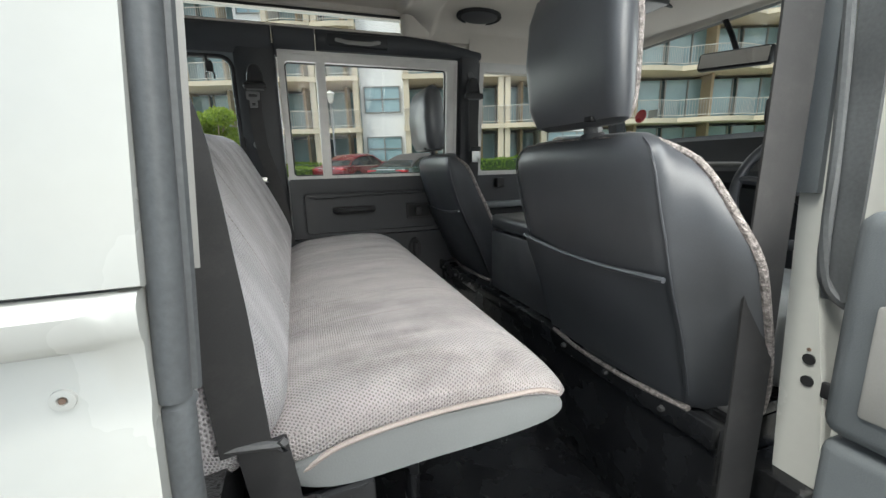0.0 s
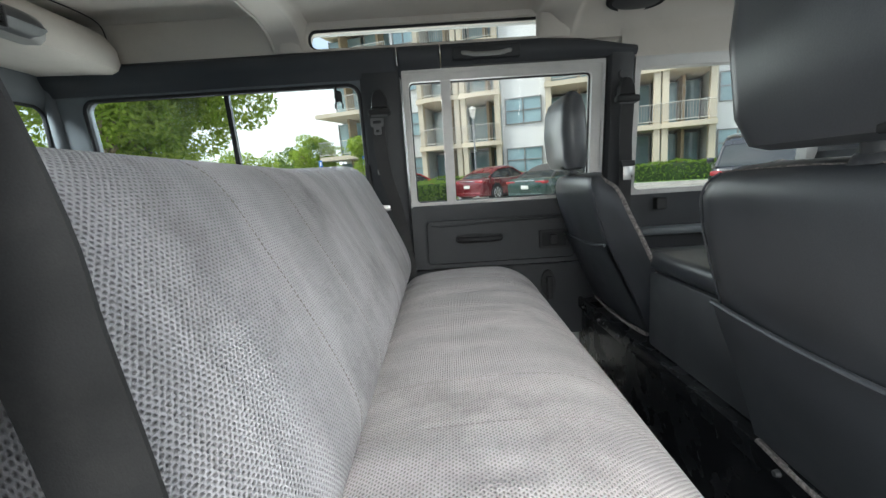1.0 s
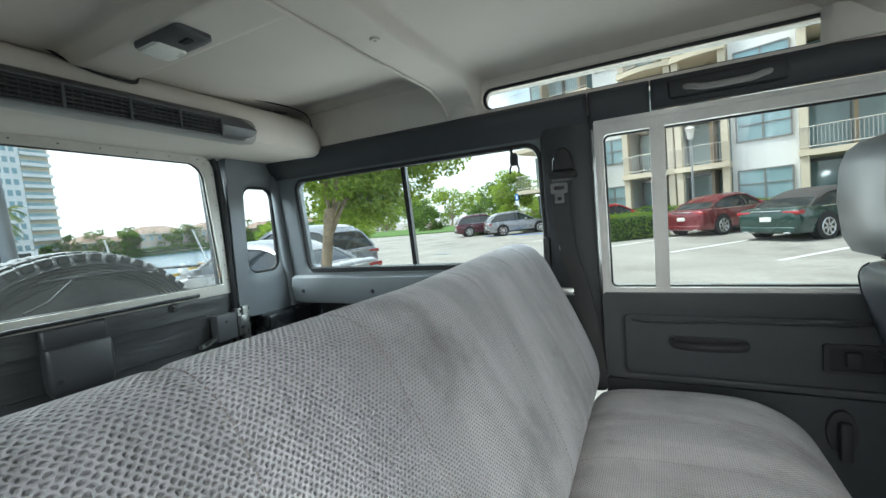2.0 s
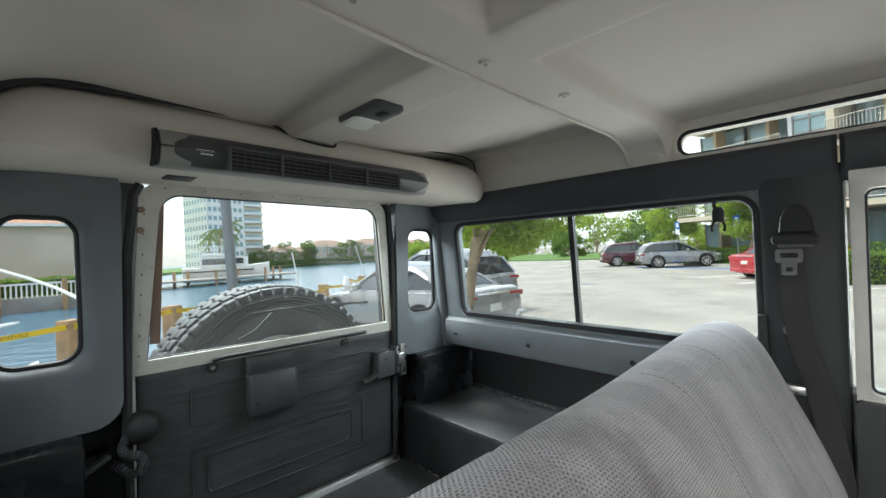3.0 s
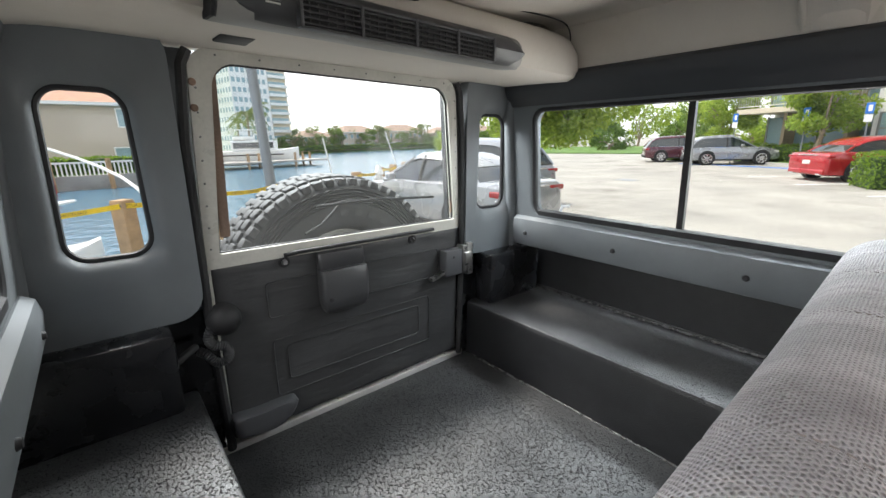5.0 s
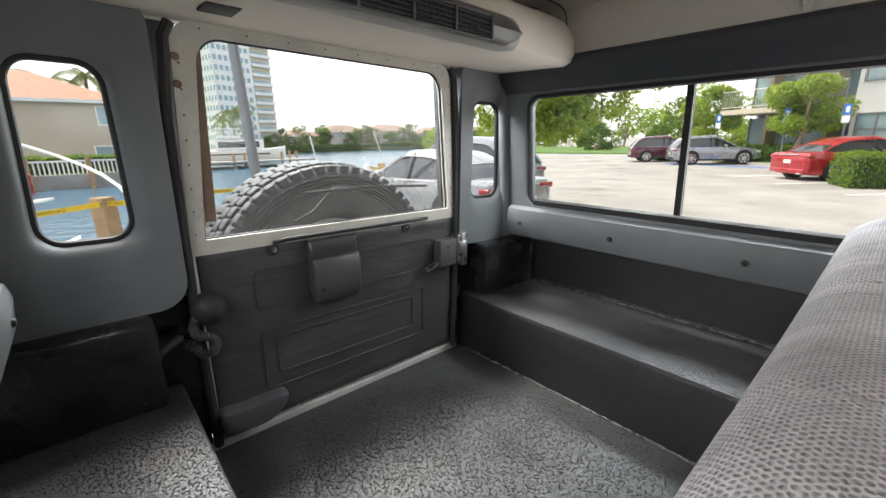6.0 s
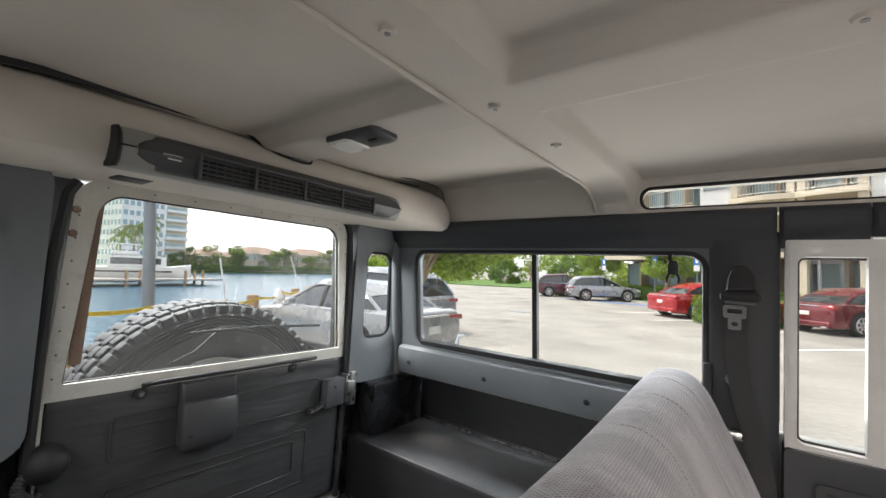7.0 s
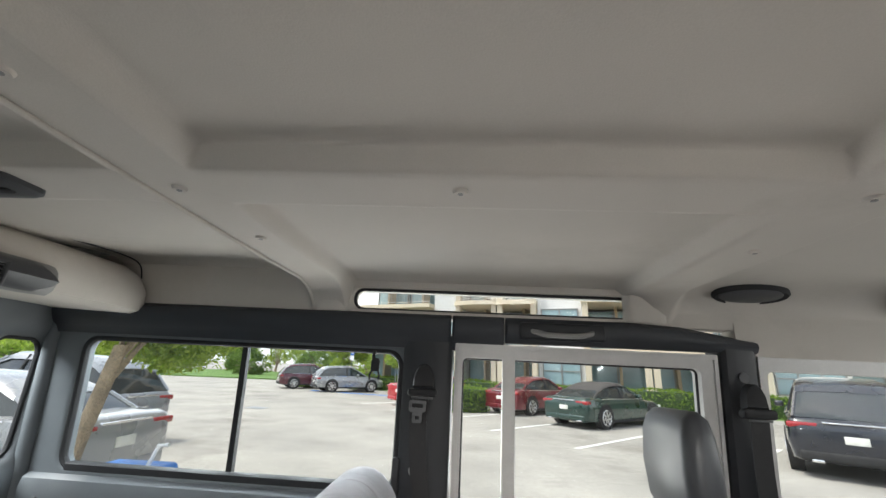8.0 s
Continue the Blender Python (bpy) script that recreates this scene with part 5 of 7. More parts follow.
# ---- seat belts ----
def belt_loop(at, s, group):
    """An upper anchor on a pillar: loop, guide and tongue."""
    x, y, z = at
    b = thing("seat_belt", (x, y, z - 0.4), "black seat belt hanging from the pillar", "seat belt", group=group)
    cover = [(x + u, z + v) for u, v in ((-0.030, -0.036), (-0.027, -0.005), (-0.019, 0.016), (-0.008, 0.026), (0.008, 0.026), (0.019, 0.016), (0.027, -0.005), (0.030, -0.036))]
    part("anchor_cover", loft(B(), [[(x + (u - x) * k, y - s * d, z + (v - z) * k) for u, v in cover] for d, k in ((-0.012, 1.0), (0.006, 1.0), (0.012, 0.86), (0.013, 0.5))]), M_RUBBER, b)
    part("guide", box(B(), x - 0.042, x + 0.038, y - 0.014, y + 0.010, z - 0.060, z - 0.038, 0.008), M_RUBBER, b)
    part("guide_slot", box(B(), x - 0.030, x + 0.028, y - 0.0165, y - 0.0135, z - 0.066, z - 0.060, 0.001), M_PLASTIC, b)
    return b


bl = belt_loop((1.235, 0.606, 1.655), 1, "rear seat belts")
part("webbing", band(B(), spline([(1.228, 0.600, 1.60), (1.226, 0.612, 1.50), (1.236, 0.636, 1.38), (1.262, 0.655, 1.27), (1.285, 0.66, 1.12), (1.30, 0.655, 0.98)], 5), 0.046, 0.003, (1, 0, 0.1)), M_STRAP, bl)
part("webbing", band(B(), [(1.228, 0.597, 1.612), (1.226, 0.597, 1.585)], 0.052, 0.006, (1, 0, 0)), M_STRAP, bl)
tg = framed(B(), rounded(1.200, 1.246, 1.555, 1.585, 0.006, 3), rounded(1.208, 1.238, 1.566, 1.577, 0.003, 3), lambda u, v, w: (u, 0.592 + w, v), 0.0, 0.004)
framed(tg, rounded(1.210, 1.236, 1.528, 1.556, 0.004, 3), rounded(1.217, 1.229, 1.536, 1.546, 0.002, 3), lambda u, v, w: (u, 0.592 + w, v), 0.0, 0.004)
part("tongue", tg, M_STEEL_DULL, bl, "dull steel belt tongue")
part("pillar_bracket", box(B(), 1.19, 1.24, 0.655, 0.675, 1.255, 1.275, 0.003), M_STEEL, bl)
part("pillar_plug", cyl(B(), (1.215, 0.66, 1.40), (1.215, 0.652, 1.40), 0.014, 0.012, 14), M_PLASTIC_GREY, bl)
bl2 = belt_loop((2.105, 0.602, 1.645), 1, "front seat belts")
part("slider", box(B(), 2.065, 2.15, 0.585, 0.61, 1.585, 1.61, 0.008), M_RUBBER, bl2)
part("webbing", band(B(), spline([(2.11, 0.600, 1.59), (2.112, 0.618, 1.47), (2.12, 0.635, 1.37), (2.125, 0.655, 1.2), (2.12, 0.68, 0.9)], 5), 0.046, 0.003, (1, 0, 0.05)), M_STRAP, bl2)
part("buckle", box(B(), 2.10, 2.15, 0.620, 0.640, 1.365, 1.385, 0.004), M_RUBBER, bl2)
part("tongue", box(B(), 2.108, 2.142, 0.624, 0.628, 1.315, 1.366, 0.002), M_STEEL, bl2, "bright steel tongue")
part("pillar_plug", cyl(B(), (2.104, 0.632, 1.687), (2.104, 0.624, 1.687), 0.016, 0.014, 16), M_PLASTIC, bl2)
# near belts at the open side
br = thing("seat_belt", (1.27, -0.70, 0.9), "worn dark seat belt beside the open doorway", "seat belt", group="rear seat belts")
part("webbing", band(B(), spline([(1.145, -0.715, 1.70), (1.195, -0.722, 1.52), (1.243, -0.722, 1.357), (1.253, -0.722, 1.293), (1.257, -0.717, 1.238), (1.262, -0.712, 1.169), (1.265, -0.706, 1.10), (1.268, -0.70, 1.025)], 6), 0.048, 0.003, (1, 0.15, 0)), M_STRAP, br, "scuffed dark grey webbing")
part("webbing", band(B(), [(1.282, -0.698, 1.03), (1.29, -0.70, 0.97), (1.295, -0.70, 0.86)], 0.05, 0.003, (1, -0.1, 0)), M_STRAP, br)
part("bar_buckle", tube(B(), [(1.240, -0.70, 1.032), (1.300, -0.70, 1.024)], 0.005, 8), M_STEEL_DULL, br, "steel slide bar")
part("bar_buckle", tube(B(), [(1.30, -0.70, 1.03), (1.304, -0.70, 1.024), (1.302, -0.70, 1.018)], 0.006, 6), M_STEEL_DULL, br)
bf = thing("seat_belt", (1.95, -0.745, 0.6), "dark seat belt hanging at the door pillar", "seat belt", group="front seat belts")
part("webbing", band(B(), spline([(1.985, -0.70, 1.75), (1.962, -0.735, 1.55), (1.950, -0.745, 1.40), (1.942, -0.748, 1.20), (1.944, -0.748, 1.0), (1.952, -0.742, 0.80), (1.958, -0.735, 0.60)], 6), 0.056, 0.004, (1, -0.25, 0)), M_STRAP, bf)
part("webbing", band(B(), spline([(1.99, -0.69, 1.72), (1.985, -0.715, 1.5), (1.985, -0.72, 1.2), (1.985, -0.72, 1.08)], 6), 0.05, 0.004, (1, 0.3, 0)), M_STRAP, bf)
# clip that hangs from the rear side window
ck = thing("window_clip", (1.087, 0.652, 1.64), "black plastic clip hanging in the side window", "clip")
part("hook", tube(B(), spline([(1.082, 0.648, 1.712), (1.078, 0.642, 1.70), (1.082, 0.638, 1.69)], 4), 0.005, 6), M_RUBBER, ck)
part("body", loft(B(), [[(x, y, z) for x, y in rounded(1.087 - w, 1.087 + w, 0.632, 0.646, 0.004, 2)] for z, w in ((1.655, 0.010), (1.662, 0.0125), (1.684, 0.0125), (1.692, 0.008))]), M_RUBBER, ck)
for k in (-1, 1):
    part("prong", tube(B(), [(1.087 + k * 0.009, 0.639, 1.658), (1.087 + k * 0.014, 0.637, 1.645), (1.087 + k * 0.013, 0.635, 1.632)], 0.0032, 6), M_RUBBER, ck)
bm = box(B(), 1.155, 1.175, 0.655, 0.685, 1.335, 1.43, 0.004)
solo("window_stop", bm, M_RUBBER, "black rubber window stop", "window stop")

# ---- front cabin ----
bm = B()
loft(bm, [[(x, y, z) for x, z in ((2.80, 0.6), (2.80, 1.05), (2.84, 1.08), (2.84, 1.20), (2.80, 1.22), (2.80, 1.26), (2.84, 1.30), (2.86, 1.375), (2.90, 1.395), (3.05, 1.40), (3.05, 0.6))] for y in (-0.74, 0.74)])
dash = thing("dashboard", (2.85, 0, 0.6), "black dashboard with shelf and round vents", "dashboard")
part("body", bm, M_TRIM_DARK, dash)
part("grab_bar", tube(B(), [(2.80, 0.1, 1.285), (2.785, 0.08, 1.288), (2.785, -0.12, 1.284), (2.80, -0.14, 1.28)], 0.008, 8), M_PLASTIC_GREY, dash)
part("air_vent", loft(B(), [[(2.80 - d, 0.06 + r * math.cos(a), 1.285 + r * math.sin(a)) for a in [q * math.pi / 10 for q in range(20)]] for d, r in ((0, 0.035), (0.02, 0.035), (0.024, 0.025), (0.015, 0.02))]), M_PLASTIC, dash)
part("instrument_pod", box(B(), 2.76, 2.92, -0.55, -0.22, 1.33, 1.43, 0.03, 3), M_TRIM_DARK, dash)
sw = thing("steering_wheel", (2.72, -0.37, 1.03), "black three-spoke steering wheel", "steering wheel")
m4 = Matrix.Translation((2.70, -0.37, 1.235)) @ Matrix.Rotation(radians(-62), 4, "Y")
part("rim", tube(B(), [m4 @ Vector((0.195 * math.cos(a), 0.195 * math.sin(a), 0)) for a in [k * math.pi / 24 for k in range(48)]], 0.016, 10, closed=True), M_VINYL, sw)
for a in (90, 210, 330):
    part("spoke", tube(B(), [m4 @ Vector((0.05 * math.cos(radians(a)), 0.05 * math.sin(radians(a)), -0.02)), m4 @ Vector((0.19 * math.cos(radians(a)), 0.19 * math.sin(radians(a)), 0))], 0.014, 8), M_VINYL, sw)
part("hub", cyl(B(), m4 @ Vector((0, 0, -0.06)), m4 @ Vector((0, 0, 0.01)), 0.06, 0.05, 16), M_VINYL, sw)
bm = loft(B(), [[(x, y, z) for x, z in ((2.56, 1.905), (2.66, 1.882), (2.80, 1.808), (2.845, 1.796), (2.868, 1.80), (2.885, 1.92))] for y in (-0.62, 0.62)])
solo("screen_header", bm, M_CREAM, "cream padded header over the windscreen", kind="structure")
# windscreen frame, header and pillars
bm = B()
for s in (1, -1):
    loft(bm, [[(x + dx, s * y, z) for dx, y in ((0, 0.665 - w), (0.06, 0.665 - w), (0.06, 0.72), (0, 0.72))] for x, z, w in ((2.97, 1.38, 0.0), (2.87, 1.87, 0.02))])
box(bm, 2.88, 3.02, -0.7, 0.7, 1.835, 1.99, 0.01)
solo("windscreen_frame", bm, M_TRIM_DARK, "dark windscreen frame and pillars", kind="structure")
ws = thing("window_7", (2.98, 0, 1.40), "flat upright windscreen", "window", kind="structure")
q = plate(B(), [(-0.66, 1.39), (0.66, 1.39), (0.64, 1.85), (-0.64, 1.85)], lambda u, v, w: (3.0 - (v - 1.39) * 0.22 + w, u, v), 0.0, 0.005)
ob = part("pane", q, M_GLASS, ws, smooth=False)
ob.visible_shadow = False
bm = cyl(B(), (2.955, 0.505, 1.515), (2.951, 0.505, 1.516), 0.032, n=20)
solo("screen_sticker", bm, M_RED, "round red sticker on the windscreen", "sticker")
bm = box(B(), 2.948, 2.952, 0.40, 0.455, 1.50, 1.535)
solo("screen_sticker", bm, M_LENS, "small pale sticker on the windscreen", "sticker")
mr = thing("rear_view_mirror", (2.86, 0.03, 1.61), "black interior rear-view mirror on a stalk", "mirror")
part("housing", box(B(), -0.016, 0.016, -0.118, 0.118, -0.032, 0.032, 0.012, 3, m=Matrix.Translation((2.84, -0.015, 1.648)) @ Matrix.Rotation(radians(4), 4, "X") @ Matrix.Rotation(radians(14), 4, "Z") @ Matrix.Rotation(radians(8), 4, "Y")), M_RUBBER, mr)
M_MIRROR = bpy.data.materials.new("mirror_glass")
M_MIRROR.use_nodes = True
M_MIRROR.node_tree.nodes["Principled BSDF"].inputs["Base Color"].default_value = (0.75, 0.77, 0.78, 1)
M_MIRROR.node_tree.nodes["Principled BSDF"].inputs["Metallic"].default_value = 1.0
M_MIRROR.node_tree.nodes["Principled BSDF"].inputs["Roughness"].default_value = 0.04
part("glass", box(B(), -0.0175, -0.0155, -0.108, 0.108, -0.024, 0.024, 0.0, m=Matrix.Translation((2.84, -0.015, 1.648)) @ Matrix.Rotation(radians(4), 4, "X") @ Matrix.Rotation(radians(14), 4, "Z") @ Matrix.Rotation(radians(8), 4, "Y")), M_MIRROR, mr, smooth=False)
part("stalk", tube(B(), [(2.85, -0.015, 1.67), (2.86, 0.02, 1.74), (2.865, 0.06, 1.81)], 0.009, 8), M_RUBBER, mr)
for y0, y1 in ((0.12, 0.60), (-0.60, -0.12)):
    vz = thing("sun_visor", (2.78, (y0 + y1) / 2, 1.87), "black folded sun visor under the header", "sun visor", group="sun visors")
    part("pad", box(B(), 2.52, 2.67, y0, y1, 1.852, 1.872, 0.008), M_VINYL, vz)
    part("pivot", cyl(B(), (2.67, y0 + 0.03, 1.864), (2.72, y0 + 0.03, 1.862), 0.008, n=8), M_RUBBER, vz)
bm = B()
box(bm, 3.05, 3.10, -0.78, 0.78, 0.4, 1.38)
solo("bulkhead", bm, M_BLACKPAINT, "black front bulkhead", kind="structure")
bm = box(B(), 3.06, 4.1, -0.82, 0.82, 0.75, 1.10, 0.05, 3)
solo("bonnet", bm, M_WHITE, "white bonnet ahead of the windscreen", kind="structure")
hd = thing("phone_holder", (2.86, -0.20, 1.395), "black holder on the dashboard top", "phone holder")
part("stem", cyl(B(), (2.88, -0.155, 1.39), (2.87, -0.155, 1.43), 0.012, n=10), M_RUBBER, hd)
part("cradle", box(B(), 2.855, 2.875, -0.185, -0.125, 1.42, 1.50, 0.015, 3), M_RUBBER, hd)

# ---- open doorway on the near side ----
SKIN = Matrix.Translation((0.027, -0.022, 0.026)) @ Matrix.Scale(0.98, 4)


def flare(bm):
    """Sets the outer body skin out to the car's full width, with its ends at the rear, the foot and the roof."""
    for v in bm.verts:
        far, low, high = v.co.x < 0.5, v.co.z < 0.7, v.co.z > 1.9
        v.co = SKIN @ v.co
        if far:
            v.co.x = -0.02
        if low:
            v.co.z = 0.6
        if high:
            v.co.z = 1.95
    return bm


bm = B()
loft(bm, [[(x, -y, z) for y, z in ((0.79, 1.2385), (0.828, 1.2375), (0.834, 1.2395), (0.834, 1.26), (0.772, 1.95), (0.745, 1.95))] for x in (1.165, 1.231, 1.237)])
for v in bm.verts:
    v.co.x += 0.005 + 0.058 * (v.co.z - 1.15)
flare(bm)
solo("body_side", bm, M_WHITE, "white painted upper body pillar", kind="structure")
bm = B()
loft(bm, [[(x, -y - b, z) for y, z, b in ((0.80, 1.236, 0), (0.832, 1.236, 0), (0.836, 1.232, k * 0.006), (0.838, 1.228, k * 0.009), (0.838, 1.214, k * 0.009), (0.836, 1.208, k * 0.006), (0.833, 1.203, 0), (0.834, 1.165, 0), (0.838, 1.155, 0), (0.842, 1.0, 0), (0.83, 0.6, 0), (0.80, 0.6, 0))] for x, k in ((-0.02, 1), (1.209, 1), (1.222, 0.2), (1.228, 0.0), (1.238, 0))])
for v in bm.verts:
    if v.co.x > 1.0:
        v.co.x += 0.004 + 0.03 * (v.co.z - 1.15)
flare(bm)
solo("body_side", bm, M_WHITE, "white painted tub side with a raised waist band", kind="structure")
rv = thing("body_rivet", (1.203, -0.84, 1.178), "white painted dished rivet in the body side", "rivet")
part("head", flare(loft(B(), [[(1.20 + r * math.cos(a), -0.833 - d, 1.176 + r * math.sin(a)) for a in [q * math.pi / 10 for q in range(20)]] for d, r in ((0, 0.007), (0.0025, 0.0065), (0.003, 0.003), (0.001, 0.002))])), M_WHITE, rv)
part("pin", flare(cyl(B(), (1.20, -0.834, 1.176), (1.20, -0.836, 1.176), 0.002, n=8)), M_RUST, rv)
# rubber door seals on both jambs
bm = B()
tube(bm, [(1.240, -0.812, 0.62), (1.245, -0.815, 0.9), (1.249, -0.818, 1.10), (1.251, -0.817, 1.150), (1.252, -0.81, 1.154)], 0.0105, 12, up=(0, 1, 0))
flare(bm)
solo("door_seal", bm, M_RUBBER_GREY, "worn grey rubber door seal below the waist", kind="structure")
bm = B()
run = spline([(1.250, -0.818, 1.157), (1.256, -0.818, 1.24), (1.265, -0.810, 1.4), (1.277, -0.795, 1.6), (1.288, -0.775, 1.8)], 4)
tube(bm, run, 0.0105, 12, up=(0, 1, 0))
tube(bm, [q + Vector((0.0085, 0.012, 0)) for q in run], 0.0055, 8, up=(0, 1, 0))
flare(bm)
solo("door_seal", bm, M_RUBBER_GREY, "worn grey rubber door seal along the pillar", kind="structure")
bm = B()
band(bm, [(1.2635, -0.785, 1.238), (1.2745, -0.782, 1.4), (1.30, -0.75, 1.8)], 0.010, 0.010, (1, 0.3, 0))
flare(bm)
solo("jamb_strip", bm, M_PLASTIC_GREY, "pale metal strip along the door jamb", kind="structure")
bm = loft(B(), [[(1.11, -0.70, z), (1.14, -0.69, z), (1.24, -0.82, z), (1.21, -0.83, z)] for z in (0.62, 1.24)])
solo("jamb", bm, M_TRIM_DARK, "dark inner jamb behind the doorway", kind="structure")
bm = B()
box(bm, 1.24, 1.33, -0.74, -0.70, 0.86, 0.955, 0.003, m=None)
solo("hinge_bracket", bm, M_BLACKPAINT, "black seat hinge bracket with a pale bare edge", "bracket")
pk = thing("belt_reel", (1.275, -0.765, 0.93), "pale plastic belt fittings by the doorway", "belt reel")
part("cup", cyl(B(), (1.262, -0.76, 0.93), (1.262, -0.76, 0.985), 0.016, 0.015, 16), M_CREAM, pk)
part("cup", cyl(B(), (1.29, -0.765, 0.93), (1.285, -0.765, 0.975), 0.014, 0.013, 16), M_LENS, pk)
# front jamb of the doorway
bm = B()
loft(bm, [[(2.05, -a, z), (2.05, -b, z), (2.12, -b, z), (2.12, -a, z)] for a, b, z in ((0.736, 0.80, 0.80), (0.728, 0.785, 0.95), (0.722, 0.76, 1.10), (0.716, 0.752, 1.25), (0.70, 0.745, 1.5), (0.67, 0.72, 1.8))])
jb = solo("door_jamb", bm, M_WHITE, "white painted door pillar with two bolt holes", kind="structure")
for y, z in ((-0.762, 1.003), (-0.764, 0.968)):
    part("bolt_hole", cyl(B(), (2.0505, y, z), (2.0475, y, z), 0.0085, n=16), M_RUBBER, jb)
part("rust_spot", cyl(B(), (2.0505, -0.76, 1.018), (2.0485, -0.76, 1.018), 0.003, n=8), M_RUST, jb)
bm = B()
loft(bm, [[(2.038, -a, z), (2.038, -b, z), (2.05, -b, z), (2.05, -a, z)] for a, b, z in ((0.700, 0.744, 1.253), (0.69, 0.74, 1.5), (0.66, 0.71, 1.8))])
solo("pillar_trim", bm, M_TRIM, "slate grey padded trim on the door pillar", kind="structure")
bm = B()
tube(bm, spline([(2.045, -0.715, 1.8), (2.042, -0.745, 1.5), (2.042, -0.757, 1.3), (2.042, -0.762, 1.16), (2.05, -0.768, 1.12), (2.065, -0.785, 1.095), (2.08, -0.80, 1.085)], 6), 0.007, 8)
solo("door_seal", bm, M_RUBBER_GREY, "beaded rubber seal on the door pillar", kind="structure")
bm = B()
loft(bm, [[(2.055, -a, z), (2.055, -b, z), (2.12, -b, z), (2.12, -a, z)] for a, b, z in ((0.757, 0.79, 1.1), (0.755, 0.79, 1.25), (0.748, 0.785, 1.5), (0.72, 0.755, 1.8))])
solo("pillar_trim", bm, M_RUBBER_GREY, "grey outer pillar strip", kind="structure")
bm = loft(B(), [[(2.062, -a, z), (2.062, -0.85, z), (2.16, -0.85, z), (2.16, -a, z)] for a, z in ((0.80, 0.6), (0.795, 1.1), (0.78, 1.3), (0.742, 1.5), (0.72, 1.9))])
solo("body_side", bm, M_WHITE, "white painted outer door pillar", kind="structure")
bm = B()
box(bm, 1.26, 2.06, -0.82, -0.70, 0.50, 0.60, 0.01)
box(bm, 2.02, 2.13, -0.80, -0.70, 0.6, 0.80, 0.01)
solo("door_sill", bm, M_BLACKPAINT, "black painted sill under the open doorway", kind="structure")
od = thing("side_door", (2.0, -1.1, 0.6), "rear side door swung wide open", "car door", group="side doors")
part("outer_skin", box(B(), 2.02, 2.04, -1.58, -0.86, 0.6, 1.25, 0.006), M_WHITE, od)
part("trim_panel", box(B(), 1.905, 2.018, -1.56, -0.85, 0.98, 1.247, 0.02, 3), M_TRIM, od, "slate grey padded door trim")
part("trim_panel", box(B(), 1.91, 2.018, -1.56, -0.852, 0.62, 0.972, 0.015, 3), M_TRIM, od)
part("trim_recess", box(B(), 1.899, 1.91, -1.45, -0.885, 1.02, 1.15, 0.005), M_PLASTIC_GREY, od)
part("window_frame", framed(B(), rect_like(-1.57, -0.85, 1.225, 1.75), rounded(-1.53, -0.89, 1.27, 1.71, 0.02), lambda u, v, w: (1.99 + w, u, v), 0.0, 0.035), M_ALU, od)
part("check_plate", box(B(), 2.04, 2.05, -0.80, -0.785, 0.955, 0.98, 0.003), M_RUBBER, od)

# ---- outside: ground, water and planting ----
M_CONC = mat("pale_concrete", (0.335, 0.32, 0.29), rough=0.85, var=0.2, scale=0.5, fine=14, bump=0.3, detail=0.01, dirt=(0.15, 0.138, 0.12), dirt_amount=0.9)
M_KERB = mat("kerb_concrete", (0.45, 0.43, 0.40), rough=0.85, var=0.15, scale=3, fine=30, bump=0.3)
M_GRASS = mat("lawn", (0.10, 0.19, 0.035), rough=0.9, var=0.35, scale=1.2, fine=35, bump=0.8, detail=0.03)
M_PAINTLINE = mat("white_line_paint", (0.72, 0.72, 0.70), rough=0.7, var=0.1, scale=4, fine=40, bump=0.1, dirt=(0.4, 0.39, 0.36), dirt_amount=0.5)
M_BLUEPAINT = mat("blue_paint", (0.03, 0.17, 0.55), rough=0.5, var=0.08, bump=0.05)
M_BARK = mat("bark", (0.30, 0.235, 0.16), rough=0.9, var=0.35, scale=7, fine=45, bump=1.0, detail=0.02)
M_TIMBER = mat("dock_timber", (0.40, 0.25, 0.13), rough=0.8, var=0.3, scale=5, fine=60, bump=0.6, detail=0.006)
M_CONCRETE_WALL = mat("seawall_concrete", (0.36, 0.34, 0.31), rough=0.9, var=0.2, scale=0.8, fine=9, bump=0.4, detail=0.02, dirt=(0.12, 0.11, 0.09), dirt_amount=0.6)
M_TAPE = mat("yellow_tape", (0.85, 0.55, 0.02), rough=0.4, var=0.05, bump=0.0)
M_BLACK = mat("black_ink", (0.02, 0.02, 0.02), rough=0.5, var=0.05, bump=0.0)
M_GEL = mat("white_gelcoat", (0.80, 0.80, 0.78), rough=0.2, var=0.03, scale=1, fine=20, bump=0.02, coat=0.5)
M_POLE = mat("grey_pole", (0.22, 0.235, 0.25), rough=0.5, metal=0.3, var=0.1, scale=4, fine=50, bump=0.1)
M_ROPE = mat("white_rope", (0.75, 0.74, 0.70), rough=0.8, var=0.1, fine=200, bump=0.3)


